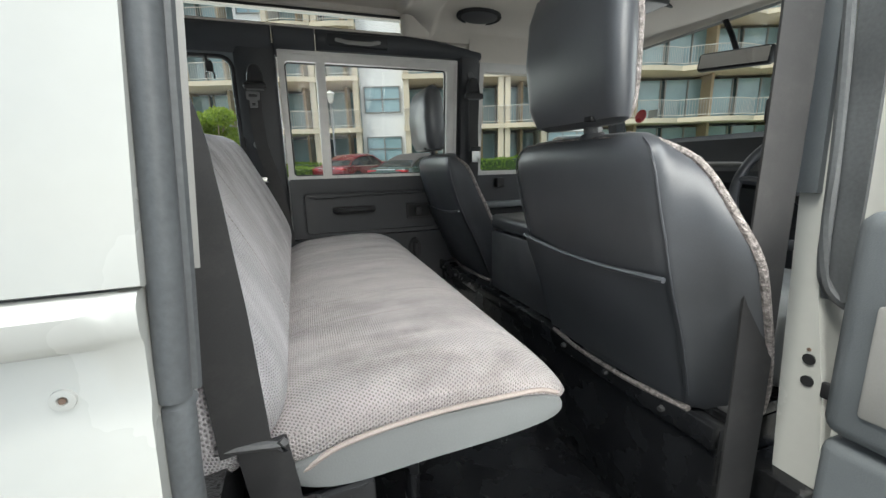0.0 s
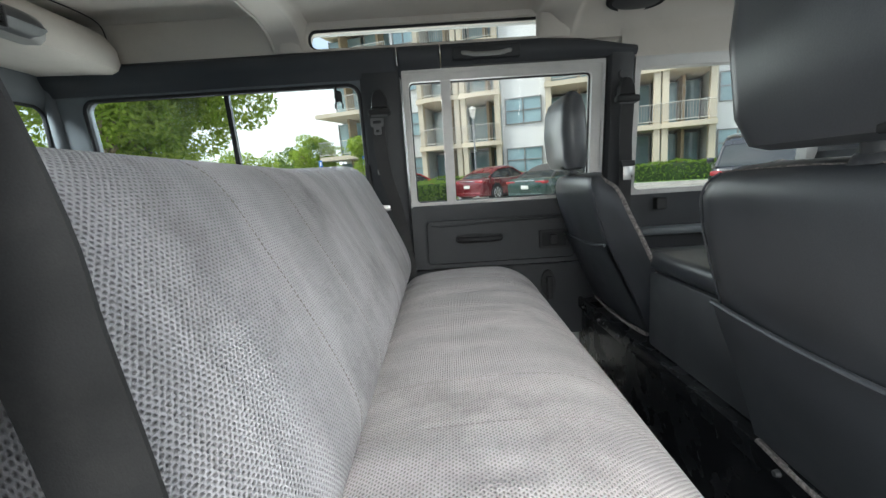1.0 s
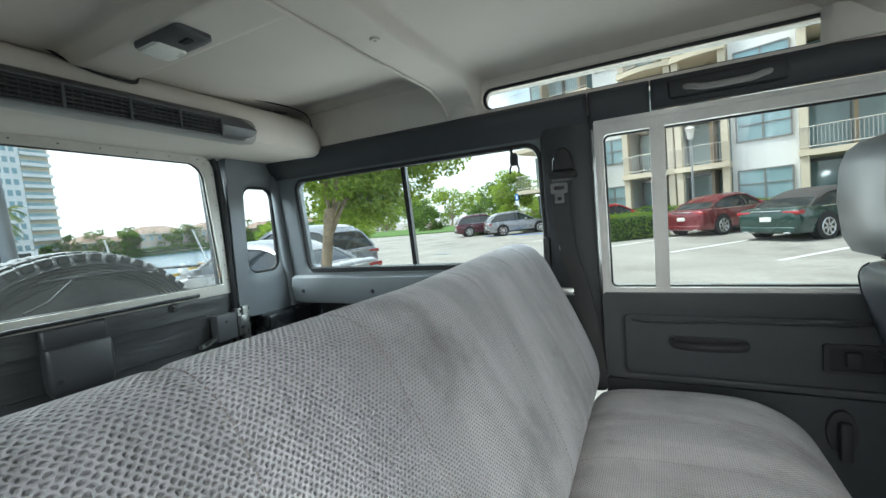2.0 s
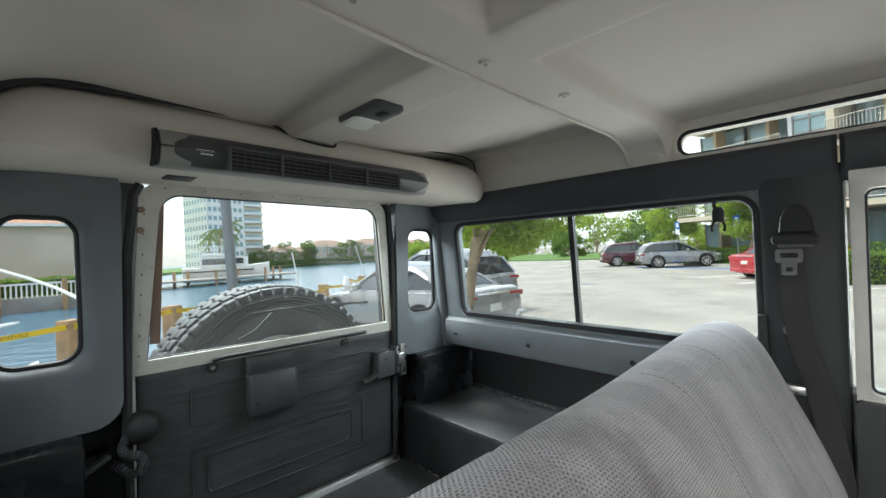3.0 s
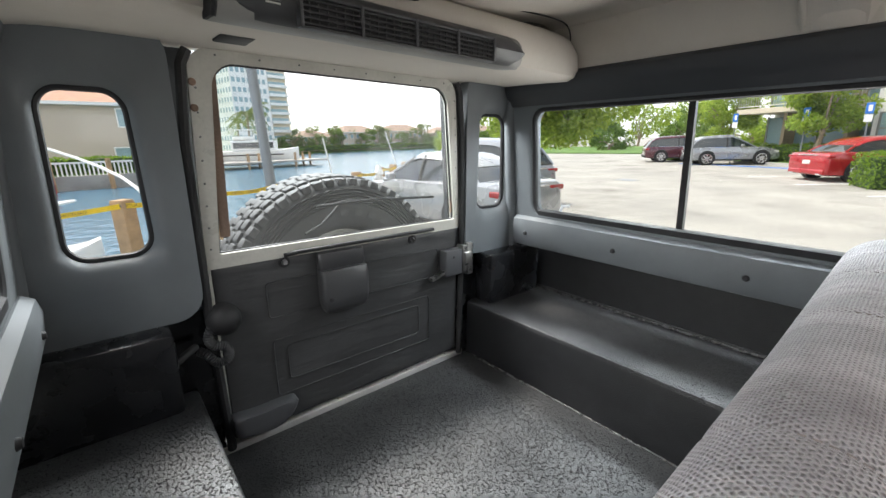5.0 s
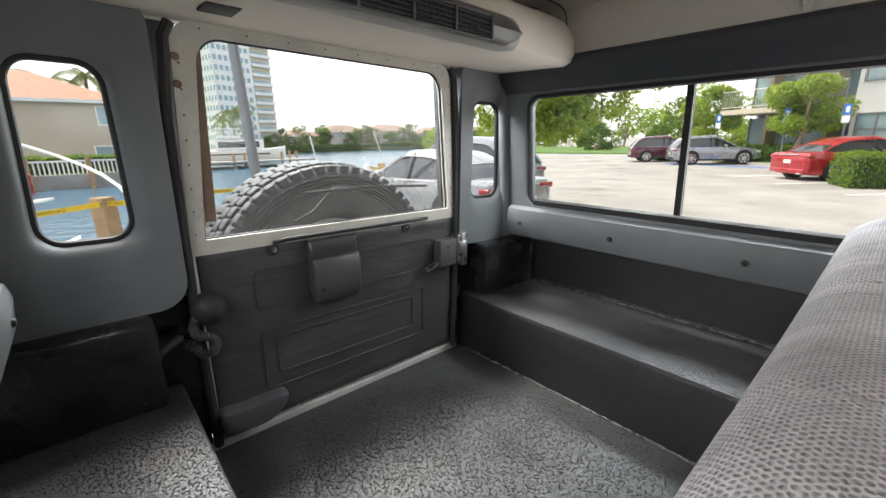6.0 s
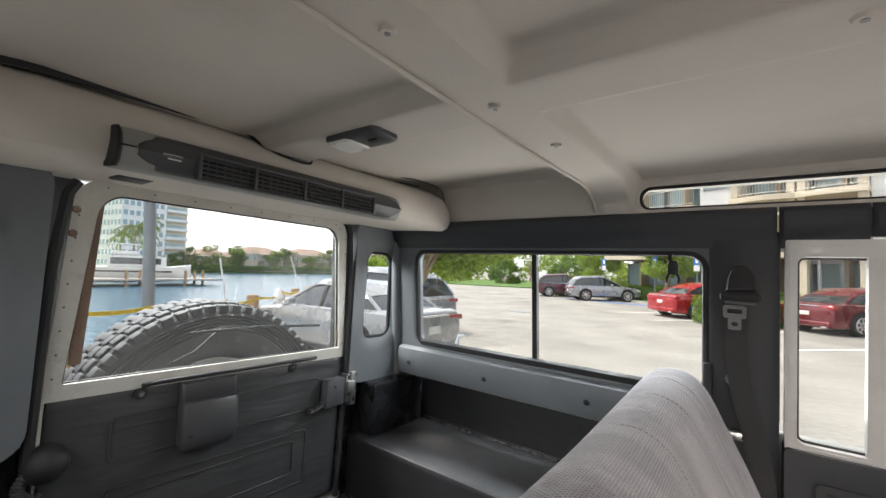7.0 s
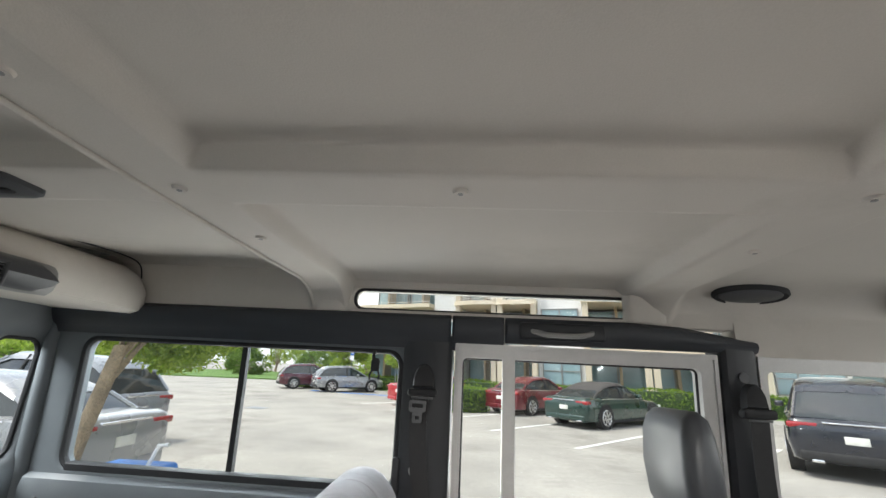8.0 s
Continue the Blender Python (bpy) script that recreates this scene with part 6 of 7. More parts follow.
def leaves(name, a, b):
    """Leaf colour from a to b, leaf by leaf; light shines through a little."""
    m = bpy.data.materials.new(name)
    m.use_nodes = True
    n, l = m.node_tree.nodes, m.node_tree.links
    p, out = n["Principled BSDF"], n["Material Output"]
    geo = n.new("ShaderNodeNewGeometry")
    ramp = n.new("ShaderNodeValToRGB")
    ramp.color_ramp.elements[0].color, ramp.color_ramp.elements[1].color = (*a, 1), (*b, 1)
    l.new(geo.outputs["Random Per Island"], ramp.inputs["Fac"])
    l.new(ramp.outputs["Color"], p.inputs["Base Color"])
    p.inputs["Roughness"].default_value = 0.45
    tr = n.new("ShaderNodeBsdfTranslucent")
    l.new(ramp.outputs["Color"], tr.inputs["Color"])
    mx = n.new("ShaderNodeMixShader")
    mx.inputs["Fac"].default_value = 0.6
    l.new(p.outputs["BSDF"], mx.inputs[1])
    l.new(tr.outputs["BSDF"], mx.inputs[2])
    l.new(mx.outputs["Shader"], out.inputs["Surface"])
    return m


M_LEAF = leaves("bright_leaves", (0.20, 0.31, 0.03), (0.46, 0.57, 0.10))
M_LEAF_DARK = leaves("dark_leaves", (0.09, 0.15, 0.03), (0.22, 0.33, 0.07))
# paler than the near leaves: the haze of distance is put into the colour
M_LEAF_HAZE = leaves("hazed_leaves", (0.13, 0.18, 0.08), (0.28, 0.34, 0.14))
M_LEAF_HEDGE = leaves("hedge_leaves", (0.11, 0.20, 0.02), (0.27, 0.40, 0.05))
M_PALM = leaves("palm_leaves", (0.07, 0.12, 0.02), (0.22, 0.26, 0.06))

# water: a dark mirror with small waves
M_WATER = bpy.data.materials.new("canal_water")
M_WATER.use_nodes = True
_n, _l = M_WATER.node_tree.nodes, M_WATER.node_tree.links
_p = _n["Principled BSDF"]
_p.inputs["Base Color"].default_value = (0.055, 0.14, 0.21, 1)
_p.inputs["Roughness"].default_value = 0.2
_co, _w1, _w2, _b = _n.new("ShaderNodeTexCoord"), _n.new("ShaderNodeTexNoise"), _n.new("ShaderNodeTexNoise"), _n.new("ShaderNodeBump")
_w1.inputs["Scale"].default_value, _w1.inputs["Detail"].default_value = 1.6, 4
_w2.inputs["Scale"].default_value, _w2.inputs["Detail"].default_value = 0.12, 3
_a = _n.new("ShaderNodeMath")
_a.operation = "ADD"
_l.new(_co.outputs["Object"], _w1.inputs["Vector"])
_l.new(_co.outputs["Object"], _w2.inputs["Vector"])
_l.new(_w1.outputs["Fac"], _a.inputs[0])
_l.new(_w2.outputs["Fac"], _a.inputs[1])
_b.inputs["Strength"].default_value, _b.inputs["Distance"].default_value = 0.7, 0.16
_l.new(_a.outputs["Value"], _b.inputs["Height"])
_l.new(_b.outputs["Normal"], _p.inputs["Normal"])


def og(x, y, z=0.0):
    return OUT @ Vector((x, y, z))


def spot(x, y, z=0.0, rz=0.0):
    return OUT @ pose(x, y, z, 0, 0, rz)


def slab(name, pts, material, label, z=0.0, t=0.3, kind="structure"):
    bm = loft(B(), [[og(x, y, z - t) for x, y in pts], [og(x, y, z) for x, y in pts]])
    return solo(name, bm, material, label, kind=kind, smooth=False)


def edge(s, off=0.0):
    """A point along the quay edge, s metres from beside the car; off: landwards."""
    return (-4.6 - 0.66 * s + 0.75 * off, -0.2 + 0.75 * s + 0.66 * off)


slab("ground", [edge(-400), (1500, -320), (1500, 1500), edge(1500)], M_CONC, "pale worn concrete car park", t=1.6)
slab("quay_edge", [edge(-60, -0.02), edge(-60, 0.35), edge(160, 0.35), edge(160, -0.02)], M_CONCRETE_WALL, "concrete quay cap along the water", z=0.06, t=1.9)
bm = B()
bm.faces.new([bm.verts.new(og(x, y, -1.0)) for x, y in ((-2500, -2500), (600, -2500), (600, 2500), (-2500, 2500))])
solo("water", bm, M_WATER, "rippled blue-grey canal water", kind="structure", smooth=False)
# lawns and kerbs round the car park
for q in ([(-60, 47), (-29, 42), (-15, 41), (-13, 44), (-30, 72), (-60, 76)], [(-8, 29.5), (16, 16.6), (60, -8), (60, 4), (17.5, 19.6), (-7, 32)]):
    slab("lawn", q, M_GRASS, "green lawn beside the car park", z=0.12, t=0.2)
for a, b in (((-8, 29.4), (16, 16.5)), ((16, 16.5), (60, -8.1))):
    v = Vector((b[0] - a[0], b[1] - a[1])).normalized()
    n2 = Vector((v.y, -v.x)) * 0.16
    slab("kerb", [a, b, (b[0] + n2.x, b[1] + n2.y), (a[0] + n2.x, a[1] + n2.y)], M_KERB, "pale concrete kerb", z=0.13, t=0.3)
for k in range(-3, 4):
    x0, y0 = 2.0 + k * 1.85, 12.3 - k * 2.3
    v = Vector((0.70, 0.71))
    slab("parking_line", [(x0, y0), (x0 + 0.12, y0 - 0.06), (x0 + 0.12 + v.x * 5, y0 - 0.06 + v.y * 5), (x0 + v.x * 5, y0 + v.y * 5)], M_PAINTLINE, "worn white parking line", z=0.008, t=0.01)
slab("parking_line", [(-9, 27.0), (-3, 24.5), (-2.9, 25.0), (-8.9, 27.5)], M_BLUEPAINT, "blue painted parking marking", z=0.008, t=0.01)
slab("drain_cover", [(-7.1, 15.4), (-6.3, 15.2), (-6.2, 15.8), (-7.0, 16.0)], M_POLE, "grey drain cover in the paving", z=0.008, t=0.01)


def foliage(name, spread, count, size, material, parent, seed, label="", local=True):
    """Many leaf blades over points given by spread(rng, n)."""
    rng = np.random.default_rng(seed)
    c = spread(rng, count)
    count = len(c)
    d = rng.normal(size=(count, 3))
    d /= np.linalg.norm(d, axis=1)[:, None]
    e = np.cross(d, rng.normal(size=(count, 3)))
    e /= np.linalg.norm(e, axis=1)[:, None]
    s = size * rng.uniform(0.6, 1.3, (count, 1))
    up = np.cross(d, e) * s * 0.12
    pts = np.stack([c - d * s, c + e * s * 0.42 + up, c + d * s, c - e * s * 0.42 + up], 1).reshape(-1, 3)
    me = bpy.data.meshes.new(name)
    me.from_pydata(pts.tolist(), [], (np.arange(count * 4).reshape(-1, 4)).tolist())
    me.materials.append(material)
    ob = new(name, me)
    if parent:
        ob.parent = parent
    return tagged(ob, label)


def clumps(centres, radii, squash=0.75):
    """Leaf places thickest near the skin of several clumps."""
    def spread(rng, n):
        k = rng.integers(0, len(centres), n)
        v = rng.normal(size=(n, 3))
        v /= np.linalg.norm(v, axis=1)[:, None]
        r = np.array(radii)[k] * rng.uniform(0.35, 1.0, n) ** 0.5
        return np.array(centres)[k] + v * r[:, None] * np.array([1, 1, squash])
    return spread


def tree(x, y, trunk_h, crown, r, seed, n=5000, leaf=0.09, material=None, trunk_r=0.13, label="", group="", lean=0.0, nclump=26, lean_y=0.1):
    """A broadleaf tree: tapered trunk, limbs and a clumped crown. crown: its middle height."""
    rng = random.Random(seed)
    t = thing("tree", label=label, category="tree", group=group, m=spot(x, y))
    top = Vector((0.1 * trunk_h, lean_y * 0.15, trunk_h))
    base = WORLD[t]
    bm = B()
    trunk = spline([(0, 0, -0.1), (lean * 0.2, 0.03, trunk_h * 0.4), tuple(top)], 4)
    rings = []
    for i, p in enumerate(trunk):
        q = trunk_r * (1.25 - 0.5 * i / (len(trunk) - 1)) * (1.25 if i == 0 else 1)
        rings.append([base @ (p + Vector((q * math.cos(a) * (1 + 0.12 * math.sin(3 * a + i)), q * math.sin(a) * (1 + 0.1 * math.cos(2 * a - i)), 0))) for a in [k * math.pi / 6 for k in range(12)]])
    loft(bm, rings)
    part("trunk", bm, M_BARK, t, "pale brown bark")
    cs, rs = [], []
    for k in range(nclump):
        a, u = rng.uniform(0, 6.283), rng.uniform(-1.0, 1.0)
        w = math.sqrt(max(1 - u * u, 0)) * rng.uniform(0.35, 1.0)
        cs.append((lean + r * w * math.cos(a), lean_y + r * w * math.sin(a), crown + r * 0.72 * u))
        rs.append(r * rng.uniform(0.24, 0.44))
    for k in range(7):
        c = Vector(cs[k])
        bm = B()
        tube(bm, [base @ q for q in spline([tuple(top - Vector((0, 0, 0.15 * k / 3))), tuple(top.lerp(c, 0.5) + Vector((0, 0, 0.1 * r))), tuple(c)], 4)], trunk_r * 0.33, 6)
        part("limb", bm, M_BARK, t)
    foliage("crown", clumps(cs, rs), n, leaf, material or M_LEAF, t, seed, "clumped green crown")
    return t


def hedge(p, q, w, h, seed, n, leaf=0.05, label="clipped green hedge along the car park", z=0.0):
    """A clipped hedge from p to q: a dense skin of leaves over a core darkened for shade."""
    p, q = Vector(p), Vector(q)
    L = (q - p).length
    t = thing("hedge", label=label, category="hedge", group="clipped hedges", m=spot(p.x, p.y, z, math.degrees(math.atan2(q.y - p.y, q.x - p.x))))
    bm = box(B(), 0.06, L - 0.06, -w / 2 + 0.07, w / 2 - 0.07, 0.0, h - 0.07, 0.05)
    part("core", bm, M_HEDGE_SHADE, t, local=True)

    def spread(rng, n):
        face = rng.choice(3, n, p=[0.35, 0.2, 0.45])
        x, s = rng.uniform(0, L, n), rng.choice([-1, 1], n)
        wob = 0.05 * np.sin(x * 2.1 + seed) + 0.04 * np.sin(x * 5.3)
        y = np.where(face == 2, s * w / 2, rng.uniform(-w / 2, w / 2, n))
        zz = np.where(face == 0, h + wob, rng.uniform(0.02, h, n))
        x = np.where(face == 1, np.where(s > 0, L, 0), x)
        out = np.stack([x, y, zz], 1)
        return out + rng.normal(0, 0.035, (n, 3))

    foliage("leaves", spread, n, leaf, M_LEAF_HEDGE, t, seed, "dense clipped leaves")
    return t


# dark green block: the shade between the leaves is put into its colour
M_HEDGE_SHADE = mat("hedge_shade", (0.03, 0.06, 0.012), rough=0.95, var=0.4, scale=6, fine=30, bump=0.6, detail=0.02)


def palm(x, y, h, seed, z=0.0, r=2.0, n=16, group="far palms"):
    rng = random.Random(seed)
    t = thing("palm_tree", label="tall palm with drooping fronds", category="palm tree", group=group, m=spot(x, y, z))
    part("trunk", tube(B(), spline([(0, 0, -1), (0.1, 0, h * 0.5), (0.25, 0.1, h)], 5), 0.16, 8), M_BARK, t, local=True)
    bm = B()
    for k in range(n):
        a, lift = 6.283 * k / n + rng.uniform(-0.2, 0.2), rng.uniform(-0.2, 0.9)
        c, s = math.cos(a), math.sin(a)
        mid = [(0.25 + c * r * u, 0.1 + s * r * u, h + r * (lift * u - 0.9 * u * u * (0.6 + 0.4 * (1 - lift)))) for u in (0, 0.25, 0.5, 0.75, 1.0)]
        for i in range(4):
            p0, p1 = Vector(mid[i]), Vector(mid[i + 1])
            side_v = Vector((-s, c, 0)) * r * 0.13
            for m in range(4):
                b0 = p0.lerp(p1, m / 4)
                for sg in (-1, 1):
                    tip = b0 + sg * side_v * 1.6 + (p1 - p0) * 0.4 - Vector((0, 0, r * 0.13))
                    bm.faces.new([bm.verts.new(v) for v in (b0, b0 + (p1 - p0) * 0.2, tip)])
        tube(bm, mid, 0.03, 4)
    part("fronds", bm, M_PALM, t, "feathery green fronds", smooth=False, local=True)
    return t


tree(-2.2, 3.25, 1.8, 2.8, 1.3, 11, n=60000, leaf=0.042, lean_y=0.75, label="broadleaf tree with bright green crown beside parked cars", trunk_r=0.075, lean=0.12, nclump=55)
tree(-7.9, 30.8, 1.5, 3.0, 2.0, 12, n=9000, leaf=0.11, label="round clipped green tree by the building", group="car park trees")
tree(-2.75, 26.4, 1.5, 3.0, 1.75, 13, n=9500, leaf=0.11, label="small green tree by the building entrance", group="car park trees")
for k, (x, y, h, r) in enumerate(((-34, 44, 4.5, 4.2), (-27, 52, 4.8, 4.6), (-42, 40, 4.6, 4.2), (-20, 58, 5, 5), (-50, 44, 5, 4.6), (-60, 52, 5, 5), (-14, 62, 5, 5), (-70, 62, 5.5, 5.4))):
    tree(x, y, 0.8, h * 0.27, r * 0.55, 30 + k, n=2600, leaf=0.22, material=M_LEAF_DARK if k % 2 else M_LEAF, label="distant leafy tree beyond the lawn", group="distant trees", trunk_r=0.25, nclump=20)
for k in range(10):
    tree(-74 + k * 5.6, 74 + (k % 3) * 3, 1.2, 3.6 + (k % 2) * 0.8, 3.9 + (k % 3) * 0.5, 110 + k, n=2200, leaf=0.30, material=M_LEAF if k % 3 else M_LEAF_DARK, label="leafy tree in the row behind the lawn", group="distant trees", trunk_r=0.22, nclump=22)
hedge((-8.0, 31.2), (3.2, 25.2), 1.2, 1.0, 3, 5200, 0.07)
hedge((3.8, 24.8), (16.5, 17.9), 1.2, 1.0, 4, 7000, 0.07)
hedge((16.8, 17.6), (30.0, 10.0), 1.2, 1.0, 5, 5000, 0.07)
hedge((-0.2, 16.9), (2.0, 18.0), 1.3, 0.95, 6, 3600, 0.05, label="rounded shrub hedge between parked cars")
hedge((-11.2, 30.6), (-10.2, 32.0), 1.2, 1.1, 7, 1500, 0.07, label="low green shrub at the lawn edge")
bm = B()
tg = thing("folded_cart", (0, 0, 0), "blue folding cart beside the tree trunk", "cart", m=spot(-2.0, 3.75))
part("cloth", box(B(), -0.32, 0.38, -0.28, 0.28, 0.42, 0.66, 0.06, 3), M_BLUEPAINT, tg, local=True)
part("handle", tube(B(), [(0.2, 0, 0.6), (0.3, 0, 0.85), (0.4, 0, 0.86)], 0.02, 8), M_GEL, tg, local=True)
for sx in (-0.2, 0.25):
    part("leg", tube(B(), [(sx, 0, 0), (sx, 0, 0.5)], 0.018, 6), M_POLE, tg, local=True)

# ---- parked cars ----
M_TYRE = mat("tyre", (0.02, 0.02, 0.021), rough=0.8, var=0.15, fine=60, bump=0.2)
M_ALLOY = mat("alloy", (0.55, 0.55, 0.56), rough=0.3, metal=0.9, var=0.05, bump=0.0)
M_CARGLASS = mat("dark_car_glass", (0.025, 0.032, 0.036), rough=0.06, var=0.05, bump=0.0, spec=0.8, rvar=0.02)
M_TAIL = mat("tail_lamp", (0.30, 0.008, 0.012), rough=0.15, var=0.05, bump=0.0, coat=0.8)
M_CHROME = mat("chrome", (0.75, 0.75, 0.76), rough=0.12, metal=1.0, var=0.03, bump=0.0)
M_SOFTTOP = mat("soft_top", (0.06, 0.055, 0.052), rough=0.9, var=0.1, bump=0.3)


def paint(name, c, metal=0.3):
    return mat(name, c, rough=0.28, metal=metal, var=0.03, scale=2, fine=200, bump=0.0, coat=1.0, rvar=0.05)


def section(x, hw, z0, z1, top, n=5):
    """A body section: rocker, bulging side, shoulder and top."""
    half = [(0.0, z0), (hw * 0.80, z0), (hw * 0.95, z0 + 0.05), (hw, z0 + (z1 - z0) * 0.45), (hw * 0.985, z0 + (z1 - z0) * 0.75), (hw * 0.95, z1 - 0.03), (hw * 0.86, z1 + top * 0.6), (hw * 0.5, z1 + top), (0.0, z1 + top)]
    return [(x, y, z) for y, z in half] + [(x, -y, z) for y, z in half[-2:0:-1]]


def flow(rings, steps=4):
    """More rings between the given ones, on a smooth curve along each edge."""
    lines = [spline([ring[j] for ring in rings], steps) for j in range(len(rings[0]))]
    return [[tuple(line[i]) for line in lines] for i in range(len(lines[0]))]


def car(colour, x, y, heading, L=4.7, W=1.82, H=1.45, kind="sedan", label="", soft=False):
    """A parked car; local x runs to its nose, z from the ground."""
    t = thing("car", label=label, category="car", group="parked cars", m=spot(x, y, 0, heading))
    h, hw = L / 2, W / 2
    suv = kind == "suv"
    belt = H * (0.60 if suv else 0.64)
    z0 = 0.24 if suv else 0.18
    hood = belt * (0.98 if suv else 0.93)
    tail = belt * (1.0 if suv else 1.04)
    st = [(-h, 0.80, z0 + 0.20, tail * 0.80, 0), (-h + 0.05, 0.90, z0 + 0.08, tail * 0.93, 0.0), (-h + 0.22, 0.96, z0 + 0.02, tail * 0.985, 0.015), (-h + 0.9, 1.0, z0, tail, 0.02), (-0.3, 1.0, z0, belt, 0.02), (h - 1.7, 1.0, z0, belt * 0.99, 0.03), (h - 1.2, 0.99, z0, hood * 0.98, 0.035), (h - 0.5, 0.95, z0 + 0.02, hood * 0.90, 0.03), (h - 0.12, 0.86, z0 + 0.05, hood * 0.76, 0.02), (h, 0.72, z0 + 0.12, hood * 0.6, 0)]
    part("body", loft(B(), flow([section(q[0], hw * q[1], q[2], q[3], q[4]) for q in st])), colour, t, local=True)
    # glasshouse
    if suv:
        cab = [(-h + 0.10, 0.82, 0.0), (-h + 0.42, 0.86, 0.62), (-h + 0.80, 0.88, 0.90), (-0.2, 0.90, 1.0), (h - 2.25, 0.88, 0.93), (h - 1.75, 0.88, 0.52), (h - 1.2, 0.86, 0.0)]
    else:
        cab = [(-h + 0.48, 0.82, 0.0), (-h + 0.95, 0.84, 0.52), (-h + 1.45, 0.86, 0.90), (-0.1, 0.88, 1.0), (h - 2.25, 0.87, 0.90), (h - 1.85, 0.87, 0.5), (h - 1.35, 0.86, 0.0)]
    z1 = belt - 0.02

    def cabin(q, grow=0.0, lo=0.0):
        cx, k, up = q
        zt = z1 + (H - z1) * up + grow
        w0, w1 = hw * k + grow, hw * (k - 0.24 * up) + grow
        zl = z1 + (zt - z1) * lo
        wl_ = w0 + (w1 - w0) * lo
        pts = [(wl_, zl), (w0 + (w1 - w0) * max(lo, 0.55) * 0.94, z1 + (zt - z1) * max(lo, 0.55)), (w1, zt - 0.05 * up), (w1 * 0.8, zt), (0.0, zt + 0.012 * up)]
        return [(cx, a, b) for a, b in pts] + [(cx, -a, b) for a, b in pts[-2::-1]]

    part("windows", loft(B(), flow([cabin(q) for q in cab])), M_CARGLASS, t, "dark reflecting car glass", local=True)
    roof_m = M_SOFTTOP if soft else colour
    part("roof", loft(B(), flow([cabin(q, 0.014, 0.80) for q in cab[1 if not soft else 0:-1] if q[2] > 0.5])), roof_m, t, "dark folding cloth roof" if soft else "", local=True)
    for s in (1, -1):
        for i, q in enumerate(((cab[1], cab[0]), (cab[4], cab[6]))):
            a, b = cabin(q[0], 0.008), cabin(q[1], 0.008)
            j = 2 if s > 0 else -3
            e0 = Vector(a[2]) if s > 0 else Vector(a[6])
            e1 = Vector(b[0]) if s > 0 else Vector(b[8])
            part("pillar", tube(B(), [e0, e0.lerp(e1, 0.5), e1], 0.035, 6), roof_m if not (soft and i) else colour, t, local=True)
        mid = [Vector(cabin(cab[3], 0.006)[k]) for k in ((0, 1, 2) if s > 0 else (8, 7, 6))]
        part("pillar", tube(B(), [v + Vector((-0.15, 0, 0)) for v in mid], 0.03, 6), M_TYRE, t, local=True)
        part("mirror", box(B(), h - 2.0, h - 1.85, s * (hw - 0.02), s * (hw + 0.16), belt + 0.02, belt + 0.15, 0.04, 3), colour, t, local=True)
        # lamps
        zt = tail * 0.86
        part("tail_lamp", box(B(), -h + 0.012, -h + 0.24, s * hw * 0.48, s * hw * 0.945, zt - 0.06, zt + 0.045, 0.03, 3), M_TAIL, t, "red tail lamp", local=True)
        part("head_lamp", box(B(), h - 0.42, h - 0.12, s * hw * 0.55, s * hw * 0.90, hood * 0.68, hood * 0.80, 0.03, 3), M_LENS, t, local=True)
        part("sill", box(B(), -h + 1.2, h - 1.2, s * (hw - 0.03), s * (hw + 0.005), z0, z0 + 0.08, 0.02), M_TYRE, t, local=True)
        part("window_trim", tube(B(), [(-h + 0.8, s * hw * 0.95, belt + 0.005), (h - 1.5, s * hw * 0.95, belt)], 0.012, 6), M_CHROME, t, local=True)
        for wx in (-h + 0.95, h - 0.92):
            r = 0.36 if suv else 0.335
            part("wheel_arch", cyl(B(), (wx, s * (hw - 0.22), r + 0.03), (wx, s * (hw + 0.004), r + 0.03), r + 0.055, n=24), M_TYRE, t, local=True)
            wheel = part("wheel", cyl(B(), (wx, s * (hw - 0.20), r), (wx, s * (hw + 0.012), r), r, n=28), M_TYRE, t, local=True)
            rim = B()
            cyl(rim, (wx, s * (hw + 0.0), r), (wx, s * (hw + 0.018), r), r * 0.30, n=14)
            for k in range(7):
                m4 = Matrix.Translation((wx, s * (hw + 0.012), r)) @ Matrix.Rotation(2 * math.pi * k / 7, 4, "Y")
                box(rim, -r * 0.09, r * 0.09, -0.008, 0.008, 0.0, r * 0.66, m=m4)
            tube(rim, [(wx + r * 0.68 * math.cos(a), s * (hw + 0.012), r + r * 0.68 * math.sin(a)) for a in [k * math.pi / 12 for k in range(24)]], 0.02, 6, closed=True, up=(0, 1, 0))
            part("rim", rim, M_ALLOY, wheel, local=True)
    part("bumper", box(B(), -h - 0.02, -h + 0.2, -hw * 0.82, hw * 0.82, z0 + 0.06, z0 + 0.24, 0.05, 3), M_TYRE if suv else colour, t, local=True)
    part("number_plate", box(B(), -h - 0.012, -h + 0.06, -0.16, 0.16, tail * 0.60, tail * 0.60 + 0.13, 0.005), M_LENS, t, "plain pale number plate", local=True)
    part("boot_trim", box(B(), -h - 0.005, -h + 0.08, -0.42, 0.42, tail * 0.90, tail * 0.90 + 0.03, 0.01), M_CHROME, t, local=True)
    for s in (1, -1):
        part("exhaust", box(B(), -h - 0.03, -h + 0.1, s * 0.48, s * 0.66, z0 + 0.04, z0 + 0.10, 0.02), M_CHROME, t, local=True)
    return t


